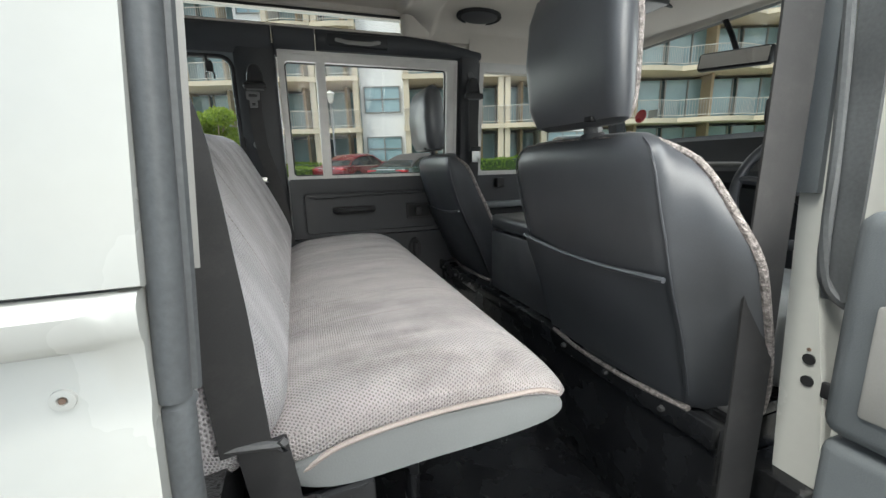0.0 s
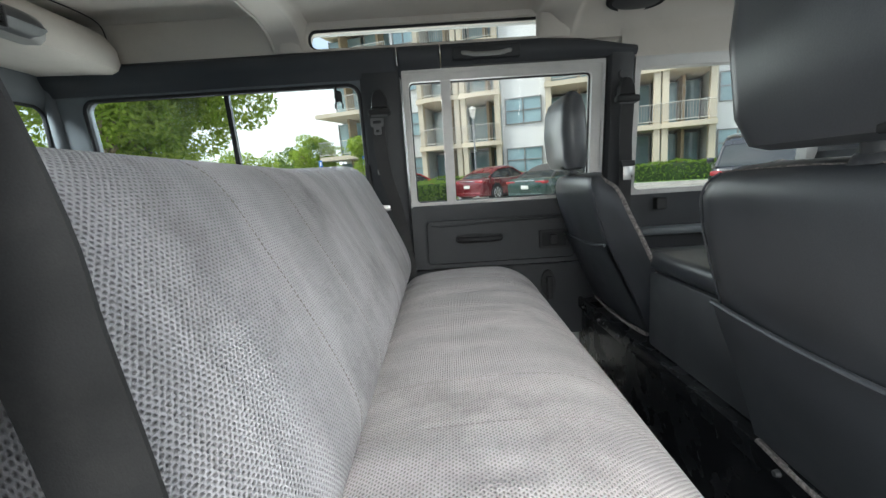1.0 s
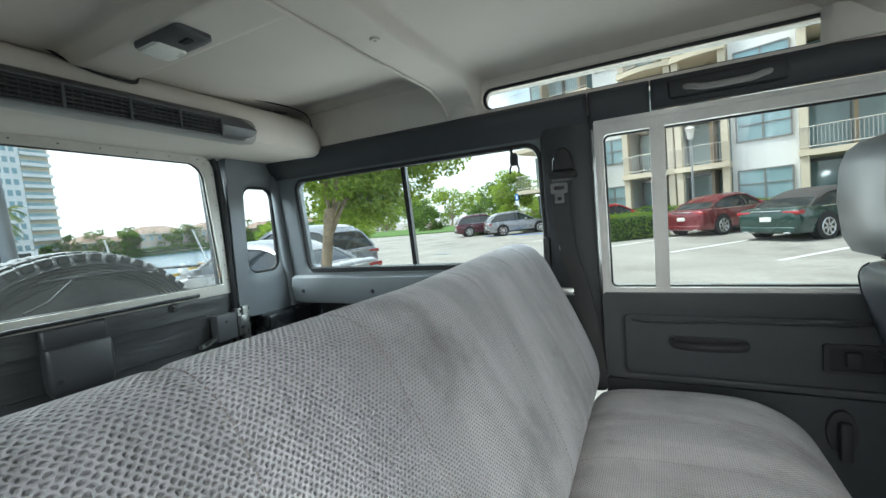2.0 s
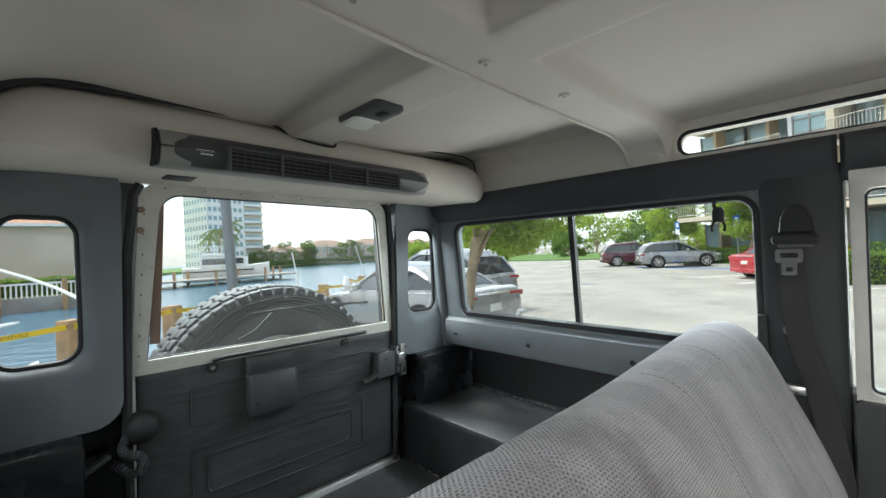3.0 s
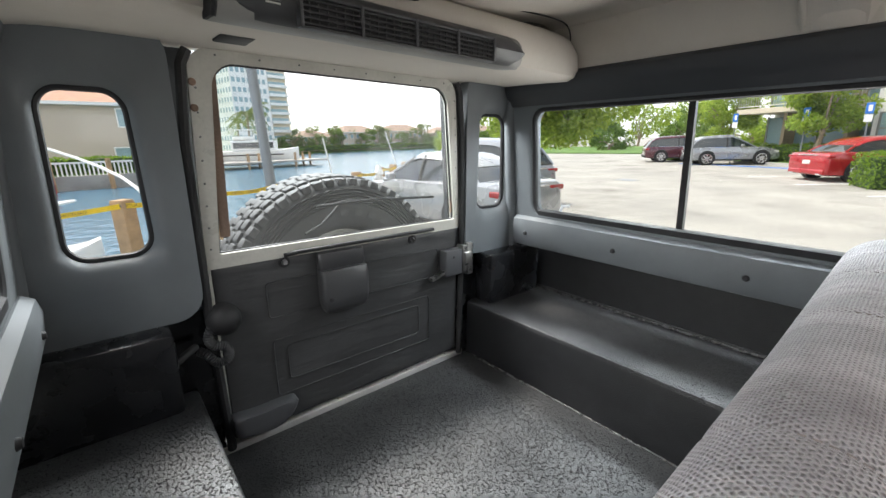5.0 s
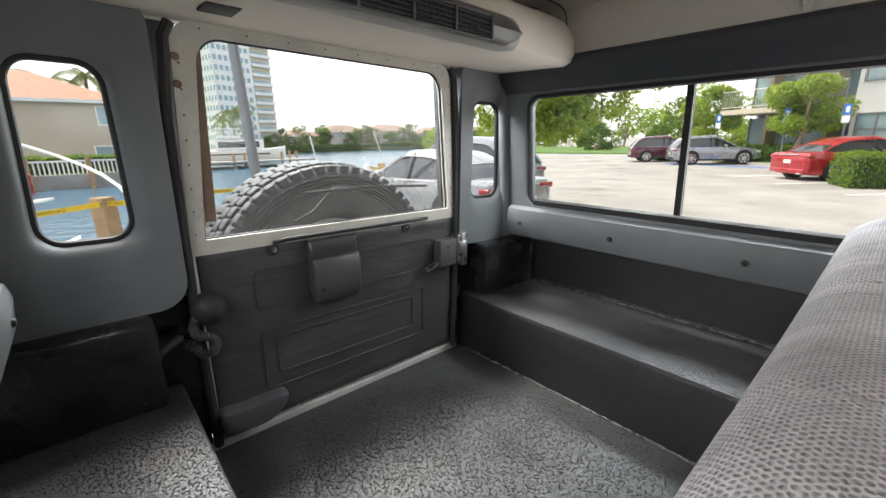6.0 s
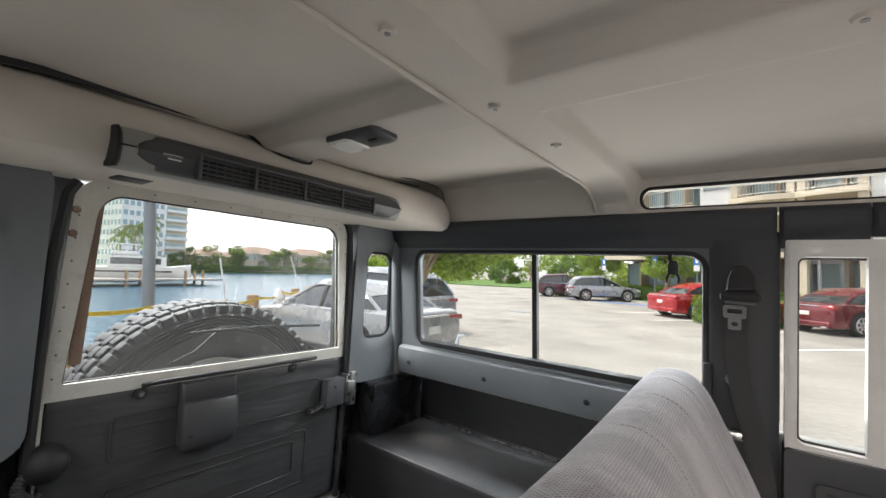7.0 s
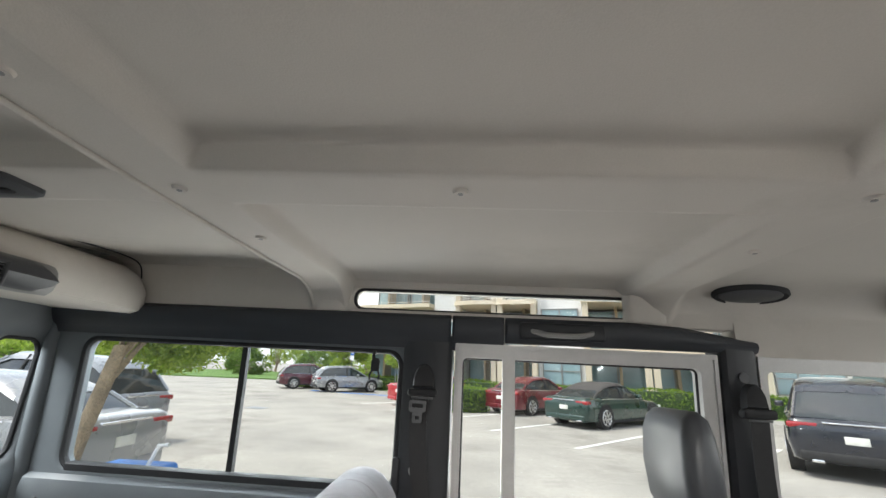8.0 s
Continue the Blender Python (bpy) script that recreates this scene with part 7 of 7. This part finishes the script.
P_RED = paint("red_car_paint", (0.42, 0.012, 0.02))
P_MAROON = paint("maroon_car_paint", (0.16, 0.012, 0.022))
P_WINE = paint("wine_car_paint", (0.09, 0.018, 0.028))
P_GREEN = paint("dark_green_car_paint", (0.012, 0.042, 0.034))
P_SILVER = paint("silver_car_paint", (0.30, 0.31, 0.325), 0.35)
P_GREY = paint("silver_grey_car_paint", (0.24, 0.26, 0.29), 0.35)
P_BLACK = paint("black_car_paint", (0.006, 0.008, 0.016), 0.0)
car(P_SILVER, -6.6, 27.4, 34, 4.5, 1.78, 1.62, "suv", "silver compact crossover parked by the hedge")
car(P_WINE, -9.9, 29.6, 32, 4.6, 1.85, 1.66, "suv", "dark maroon crossover parked beside the silver one")
car(P_RED, -0.1, 20.4, 47, 4.9, 1.86, 1.46, "sedan", "bright red saloon parked nose to the hedge")
car(P_MAROON, 4.3, 18.6, 46, 4.8, 1.84, 1.46, "sedan", "maroon saloon parked nose to the hedge")
car(P_GREEN, 6.3, 15.3, 40, 4.75, 1.85, 1.39, "sedan", "dark green convertible with its cloth roof up", soft=True)
car(P_BLACK, 9.6, 9.6, 54, 4.9, 1.98, 1.76, "suv", "glossy black sport utility car seen from behind")
car(P_SILVER, -5.45, 5.0, 180, 4.75, 1.84, 1.45, "sedan", "silver saloon parked beside the tree")
car(P_GREY, -7.5, 7.8, 180, 4.7, 1.9, 1.72, "suv", "silver-grey sport utility car behind the saloon")

# ---- apartment building ----
M_STUCCO = mat("white_stucco", (0.80, 0.79, 0.77), rough=0.85, var=0.05, scale=0.4, fine=20, bump=0.2, dirt=(0.55, 0.53, 0.49), dirt_amount=0.3)
M_BEIGE = mat("beige_stucco", (0.62, 0.54, 0.41), rough=0.85, var=0.06, scale=0.4, fine=20, bump=0.2, dirt=(0.45, 0.37, 0.25), dirt_amount=0.3)
M_TAN = mat("tan_wall", (0.42, 0.33, 0.22), rough=0.85, var=0.08, scale=0.4, fine=20, bump=0.2)
M_BGLASS = mat("building_glass", (0.27, 0.39, 0.42), rough=0.05, var=0.2, scale=0.5, bump=0.0, spec=0.9, rvar=0.03)
M_RAIL = mat("railing_metal", (0.55, 0.53, 0.49), rough=0.5, metal=0.3, var=0.05, bump=0.0)
M_FRAME = mat("window_frame_metal", (0.25, 0.25, 0.24), rough=0.5, metal=0.3, var=0.05, bump=0.0)
STOREY, FLOORS = 2.9, 8
block = thing("apartment_building", label="white and beige apartment block with balconies", category="building", m=spot(-6.0, 30.0, 0.0, -19))
# local: x along the front, y behind it, z up
part("wall", box(B(), -0.5, 62, 2.2, 14, 0, STOREY * FLOORS), M_STUCCO, block, local=True, smooth=False)
part("roof", box(B(), -1.0, 62.5, 0.5, 14.5, STOREY * FLOORS, STOREY * FLOORS + 0.5), M_BEIGE, block, local=True, smooth=False)


def shared(name, me_name, build, material, parent, at, cache={}):
    """A piece that shares its mesh with its like."""
    if me_name not in cache:
        bm = build()
        bmesh.ops.recalc_face_normals(bm, faces=bm.faces)
        me = bpy.data.meshes.new(me_name)
        bm.to_mesh(me)
        bm.free()
        me.materials.append(material)
        cache[me_name] = me
    ob = new(name, cache[me_name])
    ob.parent = parent
    ob.location = at
    return ob


def bay_white(x0, x1, proud=0.0):
    """A flush white bay with one long window a floor."""
    w = x1 - x0
    part("wall", box(B(), x0, x1, -proud, 2.3, 0, STOREY * FLOORS), M_STUCCO, block, local=True, smooth=False)
    n = max(2, round(w / 1.1))
    for f in range(FLOORS):
        z = f * STOREY + 1.0
        win = shared("window", f"win_{w:.1f}", lambda: box(B(), 0.25, w - 0.25, -0.03, 0.05, 0, 1.45), M_BGLASS, block, (x0, -proud - 0.01, z))
        for k in range(n + 1):
            shared("mullion", "mull", lambda: box(B(), -0.035, 0.035, -0.07, 0.02, 0, 1.45), M_FRAME, win, (0.25 + (w - 0.5) * k / n, -0.01, 0))
        for zz in (0.0, 0.75, 1.45):
            shared("frame", f"fr_{w:.1f}", lambda: box(B(), 0.22, w - 0.22, -0.07, 0.02, -0.03, 0.03), M_FRAME, win, (0, -0.01, zz))


def bay_balcony(x0, x1, depth=1.7, bulge=0.0, cols=True, recess=1.3):
    """A bay of balconies: slab with beige edge, railing, recessed glass, end columns."""
    w = x1 - x0
    n = max(2, round(w / 1.5))

    def plan(y):
        return [(w * k / 12, -y - bulge * math.sin(math.pi * k / 12)) for k in range(13)]

    def slab_mesh():
        out = plan(depth) + [(w, 2.2), (0, 2.2)]
        return loft(B(), [[(a, b, -0.15) for a, b in out], [(a, b, 0.12) for a, b in out]])

    def rail_mesh():
        bm = B()
        line = plan(depth - 0.08)
        for z in (0.12, 1.0):
            tube(bm, [(a, b, z) for a, b in line], 0.022, 4)
        m = int(w / 0.13)
        for k in range(m + 1):
            u = 12 * k / m
            i = min(int(u), 11)
            a = [line[i][c] + (line[i + 1][c] - line[i][c]) * (u - i) for c in (0, 1)]
            cyl(bm, (a[0], a[1], 0.12), (a[0], a[1], 1.0), 0.012, n=4)
        return bm

    key = f"{w:.1f}_{depth}_{bulge}_{recess}"
    for f in range(FLOORS):
        z = f * STOREY
        shared("balcony", "slab" + key, slab_mesh, M_BEIGE, block, (x0, 0, z + STOREY))
        if f:
            shared("railing", "rail" + key, rail_mesh, M_RAIL, block, (x0, 0, z + 0.12))
        win = shared("window", "glass" + key, lambda: box(B(), 0.15, w - 0.15, recess, 2.25, 0.15, STOREY - 0.35), M_BGLASS, block, (x0, 0, z))
        for k in range(n + 1):
            shared("mullion", f"mull2_{recess}", lambda: box(B(), -0.04, 0.04, recess - 0.07, recess + 0.05, 0.12, STOREY - 0.3), M_FRAME, win, (0.15 + (w - 0.3) * k / n, 0, 0))
        shared("side_wall", f"sw_{recess}", lambda: box(B(), -0.08, 0.08, recess - 1.0, 2.2, 0.12, STOREY - 0.15), M_TAN, block, (x0 + w * 0.55, 0, z))
    if cols:
        for cx in (x0 + 0.05, x1 - 0.35):
            part("column", box(B(), cx, cx + 0.32, -depth + 0.12, -depth + 0.5, 0, STOREY * FLOORS, 0.02), M_BEIGE, block, local=True, smooth=False)


bay_balcony(-0.4, 2.5, 1.4, cols=False)
bay_balcony(2.5, 5.4, 1.4, cols=False)
bay_white(5.4, 7.3, 0.5)
bay_balcony(7.3, 10.1, 1.6, 0.4)
bay_balcony(10.1, 12.6, 1.6, 0.2)
bay_white(12.6, 15.2, 1.0)
bay_balcony(15.2, 18.6, 1.7)
bay_balcony(18.6, 21.2, 1.7)
bay_balcony(21.2, 23.8, 1.7, 0.3)
bay_white(23.8, 27.0, 0.8)
bay_balcony(27.0, 31.6, 1.7, 0.6, cols=False, recess=0.3)
bay_balcony(31.6, 36.2, 1.7, 0.8, cols=False, recess=0.3)
bay_balcony(36.2, 41.0, 1.7, 0.9, cols=False, recess=0.3)
bay_balcony(41.0, 46.0, 1.7, 0.9, cols=False, recess=0.3)
bay_white(46.0, 52.0, 0.8)
# lamp post and parking signs
lp = thing("street_lamp", label="tall grey lamp post with lantern head", category="street lamp", m=spot(3.6, 22.6))
part("post", cyl(B(), (0, 0, 0), (0, 0, 4.2), 0.06, 0.04, 10), M_POLE, lp, local=True)
part("lantern", loft(B(), [[(r * math.cos(a), r * math.sin(a), z) for a in [k * math.pi / 4 for k in range(8)]] for z, r in ((4.15, 0.06), (4.25, 0.14), (4.6, 0.19), (4.65, 0.24), (4.8, 0.05))]), M_LENS, lp, local=True)
for x, y in ((-6.7, 28.3), (-3.2, 26.0), (-1.0, 25.0)):
    sg = thing("parking_sign", label="blue and white parking sign on a post", category="road sign", group="parking signs", m=spot(x, y, 0, -15))
    part("post", cyl(B(), (0, 0, 0), (0, 0, 2.82), 0.03, n=8), M_POLE, sg, local=True)
    part("panel", box(B(), -0.14, 0.14, -0.05, -0.035, 2.35, 2.80), M_BLUEPAINT, sg, local=True)
    part("panel", box(B(), -0.14, 0.14, -0.05, -0.035, 2.02, 2.32), M_GEL, sg, local=True)
    part("symbol", box(B(), -0.05, 0.08, -0.056, -0.05, 2.45, 2.70), M_GEL, sg, local=True)

# ---- waterfront behind the car ----
PILES = [(-6.8, -0.31), (-7.37, 1.07)] + [edge(s, 0.05) for s in (5.0, 6.8, 9.0, 10.6, 12.4, 14.5)]
for x, y in PILES:
    p = thing("mooring_pile", label="squared timber pile at the quay edge", category="pile", group="mooring piles", m=spot(x, y, 0, 40))
    part("post", loft(B(), [[(a * q, b * q, z) for a, b in rounded(-0.12, 0.12, -0.12, 0.12, 0.03, 2)] for z, q in ((-2, 1), (0.88, 1), (0.92, 0.9))]), M_TIMBER, p, local=True)
def lettering(words, size, m4):
    """Flat letters in the built-in font, centred, laid out by m4."""
    curve = bpy.data.curves.new("letters", "FONT")
    curve.body, curve.size, curve.align_x, curve.align_y, curve.resolution_u = words, size, "CENTER", "CENTER", 2
    ob = bpy.data.objects.new("letters", curve)
    me = bpy.data.meshes.new_from_object(ob)
    bm = B()
    bm.from_mesh(me)
    bm.transform(m4)
    bpy.data.objects.remove(ob)
    bpy.data.meshes.remove(me)
    return bm


tape = thing("caution_tape", label="sagging yellow caution tape tied between piles", category="tape", m=spot(0, 0))
line = [(-6.5, -3.4), (-6.66, -0.31), (-7.23, 1.07), (-7.78, 2.35)] + [(x + 0.1, y + 0.1) for x, y in PILES[2:6]]
pts = []
for (ax, ay), (bx, by) in zip(line, line[1:]):
    d = math.hypot(bx - ax, by - ay)
    for k in range(8):
        u = k / 8
        pts.append((ax + (bx - ax) * u, ay + (by - ay) * u, 0.84 - 0.03 * d * math.sin(math.pi * u)))
part("ribbon", band(B(), pts, 0.075, 0.002, (0, 0, 1)), M_TAPE, tape, local=True)
for k in range(2, len(pts) - 2, 2):
    a, b = Vector(pts[k]), Vector(pts[k + 1])
    back = (a - b).normalized()
    upw = (Vector((0, 0, 1)) - back * back.z).normalized()
    m4 = Matrix.Translation(a.lerp(b, 0.5) + Vector((0.0045, 0.004, 0))) @ Matrix((back, upw, back.cross(upw))).transposed().to_4x4()
    part("printed_word", lettering("CAUTION", 0.066, m4), M_BLACK, tape, local=True, smooth=False)
pole = thing("dock_pole", label="tall leaning grey dock pole", category="pole", m=spot(-7.9, 2.35))
part("shaft", cyl(B(), (0.05, 0, -1.5), (-0.1, -0.28, 7), 0.11, 0.09, 14), M_POLE, pole, local=True)
hyd = thing("hydrant", label="white dock hydrant by the quay piles", category="hydrant", m=spot(*edge(8.2, 0.25)))
part("body", loft(B(), [[(r * math.cos(a), r * math.sin(a), z) for a in [k * math.pi / 8 for k in range(16)]] for z, r in ((0, 0.16), (0.06, 0.16), (0.08, 0.10), (0.72, 0.10), (0.74, 0.16), (0.78, 0.16), (0.86, 0.12), (0.98, 0.07), (1.04, 0.03))]), M_GEL, hyd, local=True)
for s in (1, -1):
    part("outlet", cyl(B(), (0, s * 0.08, 0.62), (0, s * 0.18, 0.62), 0.055, n=10), M_GEL, hyd, local=True)


def hull(L, W, H, colour, t, stripe=None):
    """A boat hull, bow at +x."""
    st = [(-L / 2, 0.86, 0.0), (-L / 4, 0.98, 0.0), (L * 0.1, 1.0, 0.02), (L * 0.28, 0.85, 0.08), (L * 0.4, 0.55, 0.16), (L * 0.47, 0.25, 0.25), (L / 2, 0.03, 0.32)]
    rings = []
    for x, k, up in st:
        w = W / 2 * k
        half = [(0, -H * (1 - up * 1.5)), (w * 0.6, -H * 0.75 * (1 - up)), (w * 0.95, -0.05), (w, H * 0.5 + up * H), (w * 0.9, H * 0.55 + up * H), (0, H * 0.6 + up * H)]
        rings.append([(x, y, z) for y, z in half] + [(x, -y, z) for y, z in half[-2:0:-1]])
    part("hull", loft(B(), rings), colour, t, local=True)


bt = thing("small_boat", label="white open boat moored by the quay", category="boat", m=spot(-9.0, -3.4, -0.70, 82))
hull(5.5, 2.0, 0.9, M_GEL, bt)
part("bow_rail", tube(B(), spline([(0.6, 0.9, 0.6), (1.6, 0.7, 1.3), (2.5, 0.1, 1.5), (1.6, -0.7, 1.3), (0.6, -0.9, 0.6)], 5), 0.022, 6), M_GEL, bt, local=True)
ln = thing("mooring_line", label="white mooring lines from the boat", category="rope", m=spot(0, 0))
part("rope", tube(B(), spline([(-14, -4.5, 2.4), (-11, -2.2, 2.1), (-8, -0.2, 1.2), (-5.2, 0.2, 0.1)], 6), 0.03, 5), M_ROPE, ln, local=True)
part("rope", tube(B(), [(-13, -3.2, 2.0), (-7.0, -1.4, -0.1)], 0.018, 5), M_ROPE, ln, local=True)
part("rope", tube(B(), [(-12.5, 5.6, 1.9), (-11.7, 5.75, -0.9)], 0.03, 5), M_ROPE, ln, local=True)
part("rope", tube(B(), [(-17, 11, 2.2), (-16.0, 11.4, -0.9)], 0.03, 5), M_ROPE, ln, local=True)
rb = thing("small_boat", label="small red boat at the far quay", category="boat", m=spot(-36.3, -5.2, -0.8, 82))
hull(5, 1.8, 1.2, P_RED, rb)

# far quay with house and hedge straight behind
slab("far_quay", [(-38, -60), (-38, 4.5), (-60, 9), (-120, 9), (-120, -60)], M_CONCRETE_WALL, "concrete quay across the canal", z=0.0, t=1.6)
slab("lawn", [(-39, -60), (-39, 4), (-60, 8.5), (-119, 8.5), (-119, -60)], M_GRASS, "lawn behind the far quay", z=0.05, t=0.1)
M_TILE = mat("roof_tiles", (0.42, 0.22, 0.14), rough=0.8, var=0.25, scale=2.0, fine=14, bump=0.5, detail=0.03)
M_TILE_FAR = mat("weathered_roof_tiles", (0.34, 0.245, 0.19), rough=0.85, var=0.25, scale=1.0, fine=14, bump=0.5, detail=0.03)
M_HOUSE = mat("cream_house_wall", (0.56, 0.47, 0.38), rough=0.85, var=0.05, scale=0.5, fine=15, bump=0.15)


def house(x, y, rz, L, W, H, name_label, group="waterfront houses", z=0.0, storeys=2, wins=None, tiles=None):
    """A tiled house: walls, hipped roof, rows of windows."""
    t = thing("house", label=name_label, category="house", group=group, m=spot(x, y, z, rz))
    part("wall", box(B(), -L / 2, L / 2, -W / 2, W / 2, -1, H), M_HOUSE, t, local=True, smooth=False)
    e = 0.6
    a, b = [(-L / 2 - e, -W / 2 - e, H), (L / 2 + e, -W / 2 - e, H), (L / 2 + e, W / 2 + e, H), (-L / 2 - e, W / 2 + e, H)], [(-L / 2 + W / 2, -0.05, H + W * 0.24), (L / 2 - W / 2, -0.05, H + W * 0.24), (L / 2 - W / 2, 0.05, H + W * 0.24), (-L / 2 + W / 2, 0.05, H + W * 0.24)]
    part("roof", loft(B(), [a, b]), tiles or M_TILE, t, "clay tile roof", local=True, smooth=False)
    part("fascia", box(B(), -L / 2 - e, L / 2 + e, -W / 2 - e, W / 2 + e, H - 0.25, H - 0.004), M_STUCCO, t, local=True, smooth=False)
    n = max(2, int(L / 2.6))
    rows = wins or [(-L / 2 + (k + 0.5) * L / n, 0.9 + f * H / storeys) for f in range(storeys) for k in range(n)]
    for wx, wz in rows:
            w = part("window", box(B(), wx - 0.55, wx + 0.55, W / 2, W / 2 + 0.04, wz, wz + 1.4), M_BGLASS, t, local=True, smooth=False)
            part("frame", framed(B(), rect_like(wx - 0.65, wx + 0.65, wz - 0.1, wz + 1.5), rect_like(wx - 0.55, wx + 0.55, wz, wz + 1.4), lambda u, v, q: (u, W / 2 + q, v), 0.0, 0.07), M_STUCCO, w, local=True, smooth=False)
    return t


house(-50, -6.5, -90, 20, 11, 5.6, "cream two-storey house with orange tile roof", wins=[(-8.8, 3.7), (-8.2, 0.5), (4.0, 3.7)])
hedge((-40.5, 2.6), (-40.5, -20), 1.4, 1.2, 21, 3500, 0.16, label="leafy hedge along the far quay")
bal = thing("balustrade", label="white balustrade along the far quay", category="balustrade", m=spot(-38.6, 3.5))
part("rail", box(B(), -0.1, 0.1, -9, 0, 0.85, 0.98), M_STUCCO, bal, local=True)
for k in range(36):
    shared("baluster", "baluster", lambda: cyl(B(), (0, 0, 0), (0, 0, 0.86), 0.05, n=6), M_STUCCO, bal, (0, -0.1 - k * 0.25, 0))
for k in range(7):
    p = thing("mooring_pile", label="grey timber pile at the far quay", category="pile", group="far piles", m=spot(-37.6, 3.5 - k * 3.2))
    part("post", cyl(B(), (0, 0, -2.5), (0, 0, 1.2), 0.16, n=10), M_TIMBER, p, local=True)

# yacht on its lift
yt = thing("motor_yacht", label="white motor yacht with dark windows on a lift", category="boat", m=spot(-62, 18.0, 0.5, 76))
hull(11, 3.2, 1.3, M_GEL, yt)
part("cabin", loft(B(), [[(x, y * k, z) for y, z in ((1.2, 0.8), (1.15, 1.5), (0.95, 2.1), (-0.95, 2.1), (-1.15, 1.5), (-1.2, 0.8))] for x, k in ((-3.5, 1), (0.5, 1), (2.6, 0.6))]), M_GEL, yt, local=True)
part("window", loft(B(), [[(x, y * k, z) for y, z in ((1.25, 1.05), (1.20, 1.85), (-1.20, 1.85), (-1.25, 1.05))] for x, k in ((-3.2, 1), (0.5, 1), (2.0, 0.72))]), M_CARGLASS, yt, local=True)
part("flybridge", box(B(), -3.2, -0.4, -0.95, 0.95, 2.1, 2.7, 0.2, 3), M_GEL, yt, local=True)
part("hardtop", box(B(), -3.4, -0.2, -1.1, 1.1, 3.5, 3.62, 0.05), M_GEL, yt, local=True)
for sx in (-3.1, -0.5):
    part("post", cyl(B(), (sx, 0.9, 2.6), (sx, 0.9, 3.5), 0.04, n=6), M_POLE, yt, local=True)
part("stripe", box(B(), -5.4, 3.2, -1.62, 1.62, 0.05, 0.22, 0.02), M_BLACK, yt, local=True)
dk = thing("boat_dock", label="timber dock on piles across the canal", category="dock", m=spot(-56, 17.0, 0, 0))
part("deck", box(B(), -8, 1.5, -9, 8, -0.35, -0.15), M_CONCRETE_WALL, dk, local=True, smooth=False)
for k in range(9):
    part("pile", cyl(B(), (1.2 - (k % 3) * 2.4, -8.5 + k * 2.0, -3), (1.2 - (k % 3) * 2.4, -8.5 + k * 2.0, 0.9), 0.17, n=8), M_TIMBER, dk, local=True)

# far bank: land, tower, houses, palms
slab("far_bank", [(-150, 26), (-147, 110), (-142, 190), (-150, 330), (-420, 330), (-420, -60), (-122, -60), (-122, 18)], M_GRASS, "green far bank of the waterway", z=-0.3, t=1.5)
tw = thing("apartment_tower", label="white high-rise apartment tower across the water", category="building", m=spot(-160, 47, 0, 12))
part("wall", box(B(), -8, 8, -11, 2, 0, 62), M_STUCCO, tw, local=True, smooth=False)
part("wall", box(B(), -7, 7, 2, 9.5, 0, 62), M_BEIGE, tw, local=True, smooth=False)
for f in range(20):
    z = 1.2 + f * 3.05
    for k in range(7):
        shared("window", "tower_win", lambda: box(B(), 0, 0.12, -0.55, 0.55, 0, 1.5), M_BGLASS, tw, (7.95, -10 + k * 1.75, z))
    for k in range(8):
        shared("window", "tower_win_side", lambda: box(B(), -0.55, 0.55, -0.12, 0, 0, 1.5), M_BGLASS, tw, (-7 + k * 2.0, -10.95, z))
    shared("balcony", "tower_bal", lambda: box(B(), 0, 1.4, -3.6, 3.6, 0, 0.9), M_STUCCO, tw, (6.9, 5.7, z - 0.6))
    shared("window", "tower_glass", lambda: box(B(), 0, 0.1, -3.3, 3.3, 1.0, 1.9), M_BGLASS, tw, (6.95, 5.7, z - 0.6))
for k, (x, y, rz, L, H) in enumerate(((-156, 84, -80, 20, 6.5), (-158, 108, -84, 22, 7), (-156, 132, -88, 20, 6), (-158, 66, -80, 14, 5), (-160, 158, -95, 24, 7), (-165, 190, -100, 24, 7))):
    house(x, y, rz, L, 12, H, "tan waterfront house with tile roof far across the water", z=0, tiles=M_TILE_FAR)
for k in range(26):
    tree(-147.5 - (k % 3) * 2.2, 50 + k * 5.6 + (k % 4) * 1.3, 2, 2.6 + (k % 4) * 0.9, 3.4 + (k % 3) * 0.9, 60 + k, n=900, leaf=0.48, material=M_LEAF_HAZE if k % 3 else M_LEAF_DARK, label="distant leafy tree on the far bank", group="far bank trees", trunk_r=0.3, nclump=12)
hedge((-148.5, 56), (-143, 185), 3, 1.6, 41, 5000, 0.4, label="long green hedge on the far bank")
for k, (x, y, h) in enumerate(((-90, 27.0, 10), (-86, 25.2, 8), (-75, 20.6, 7.5), (-150, 92, 9), (-150, 118, 9.5), (-150, 142, 9), (-152, 74, 9), (-95, 24, 7.5), (-52, -1, 8), (-54, 1.8, 9))):
    palm(x, y, h, 80 + k, z=-0.2, r=3.0 if k == 2 else 2.3)
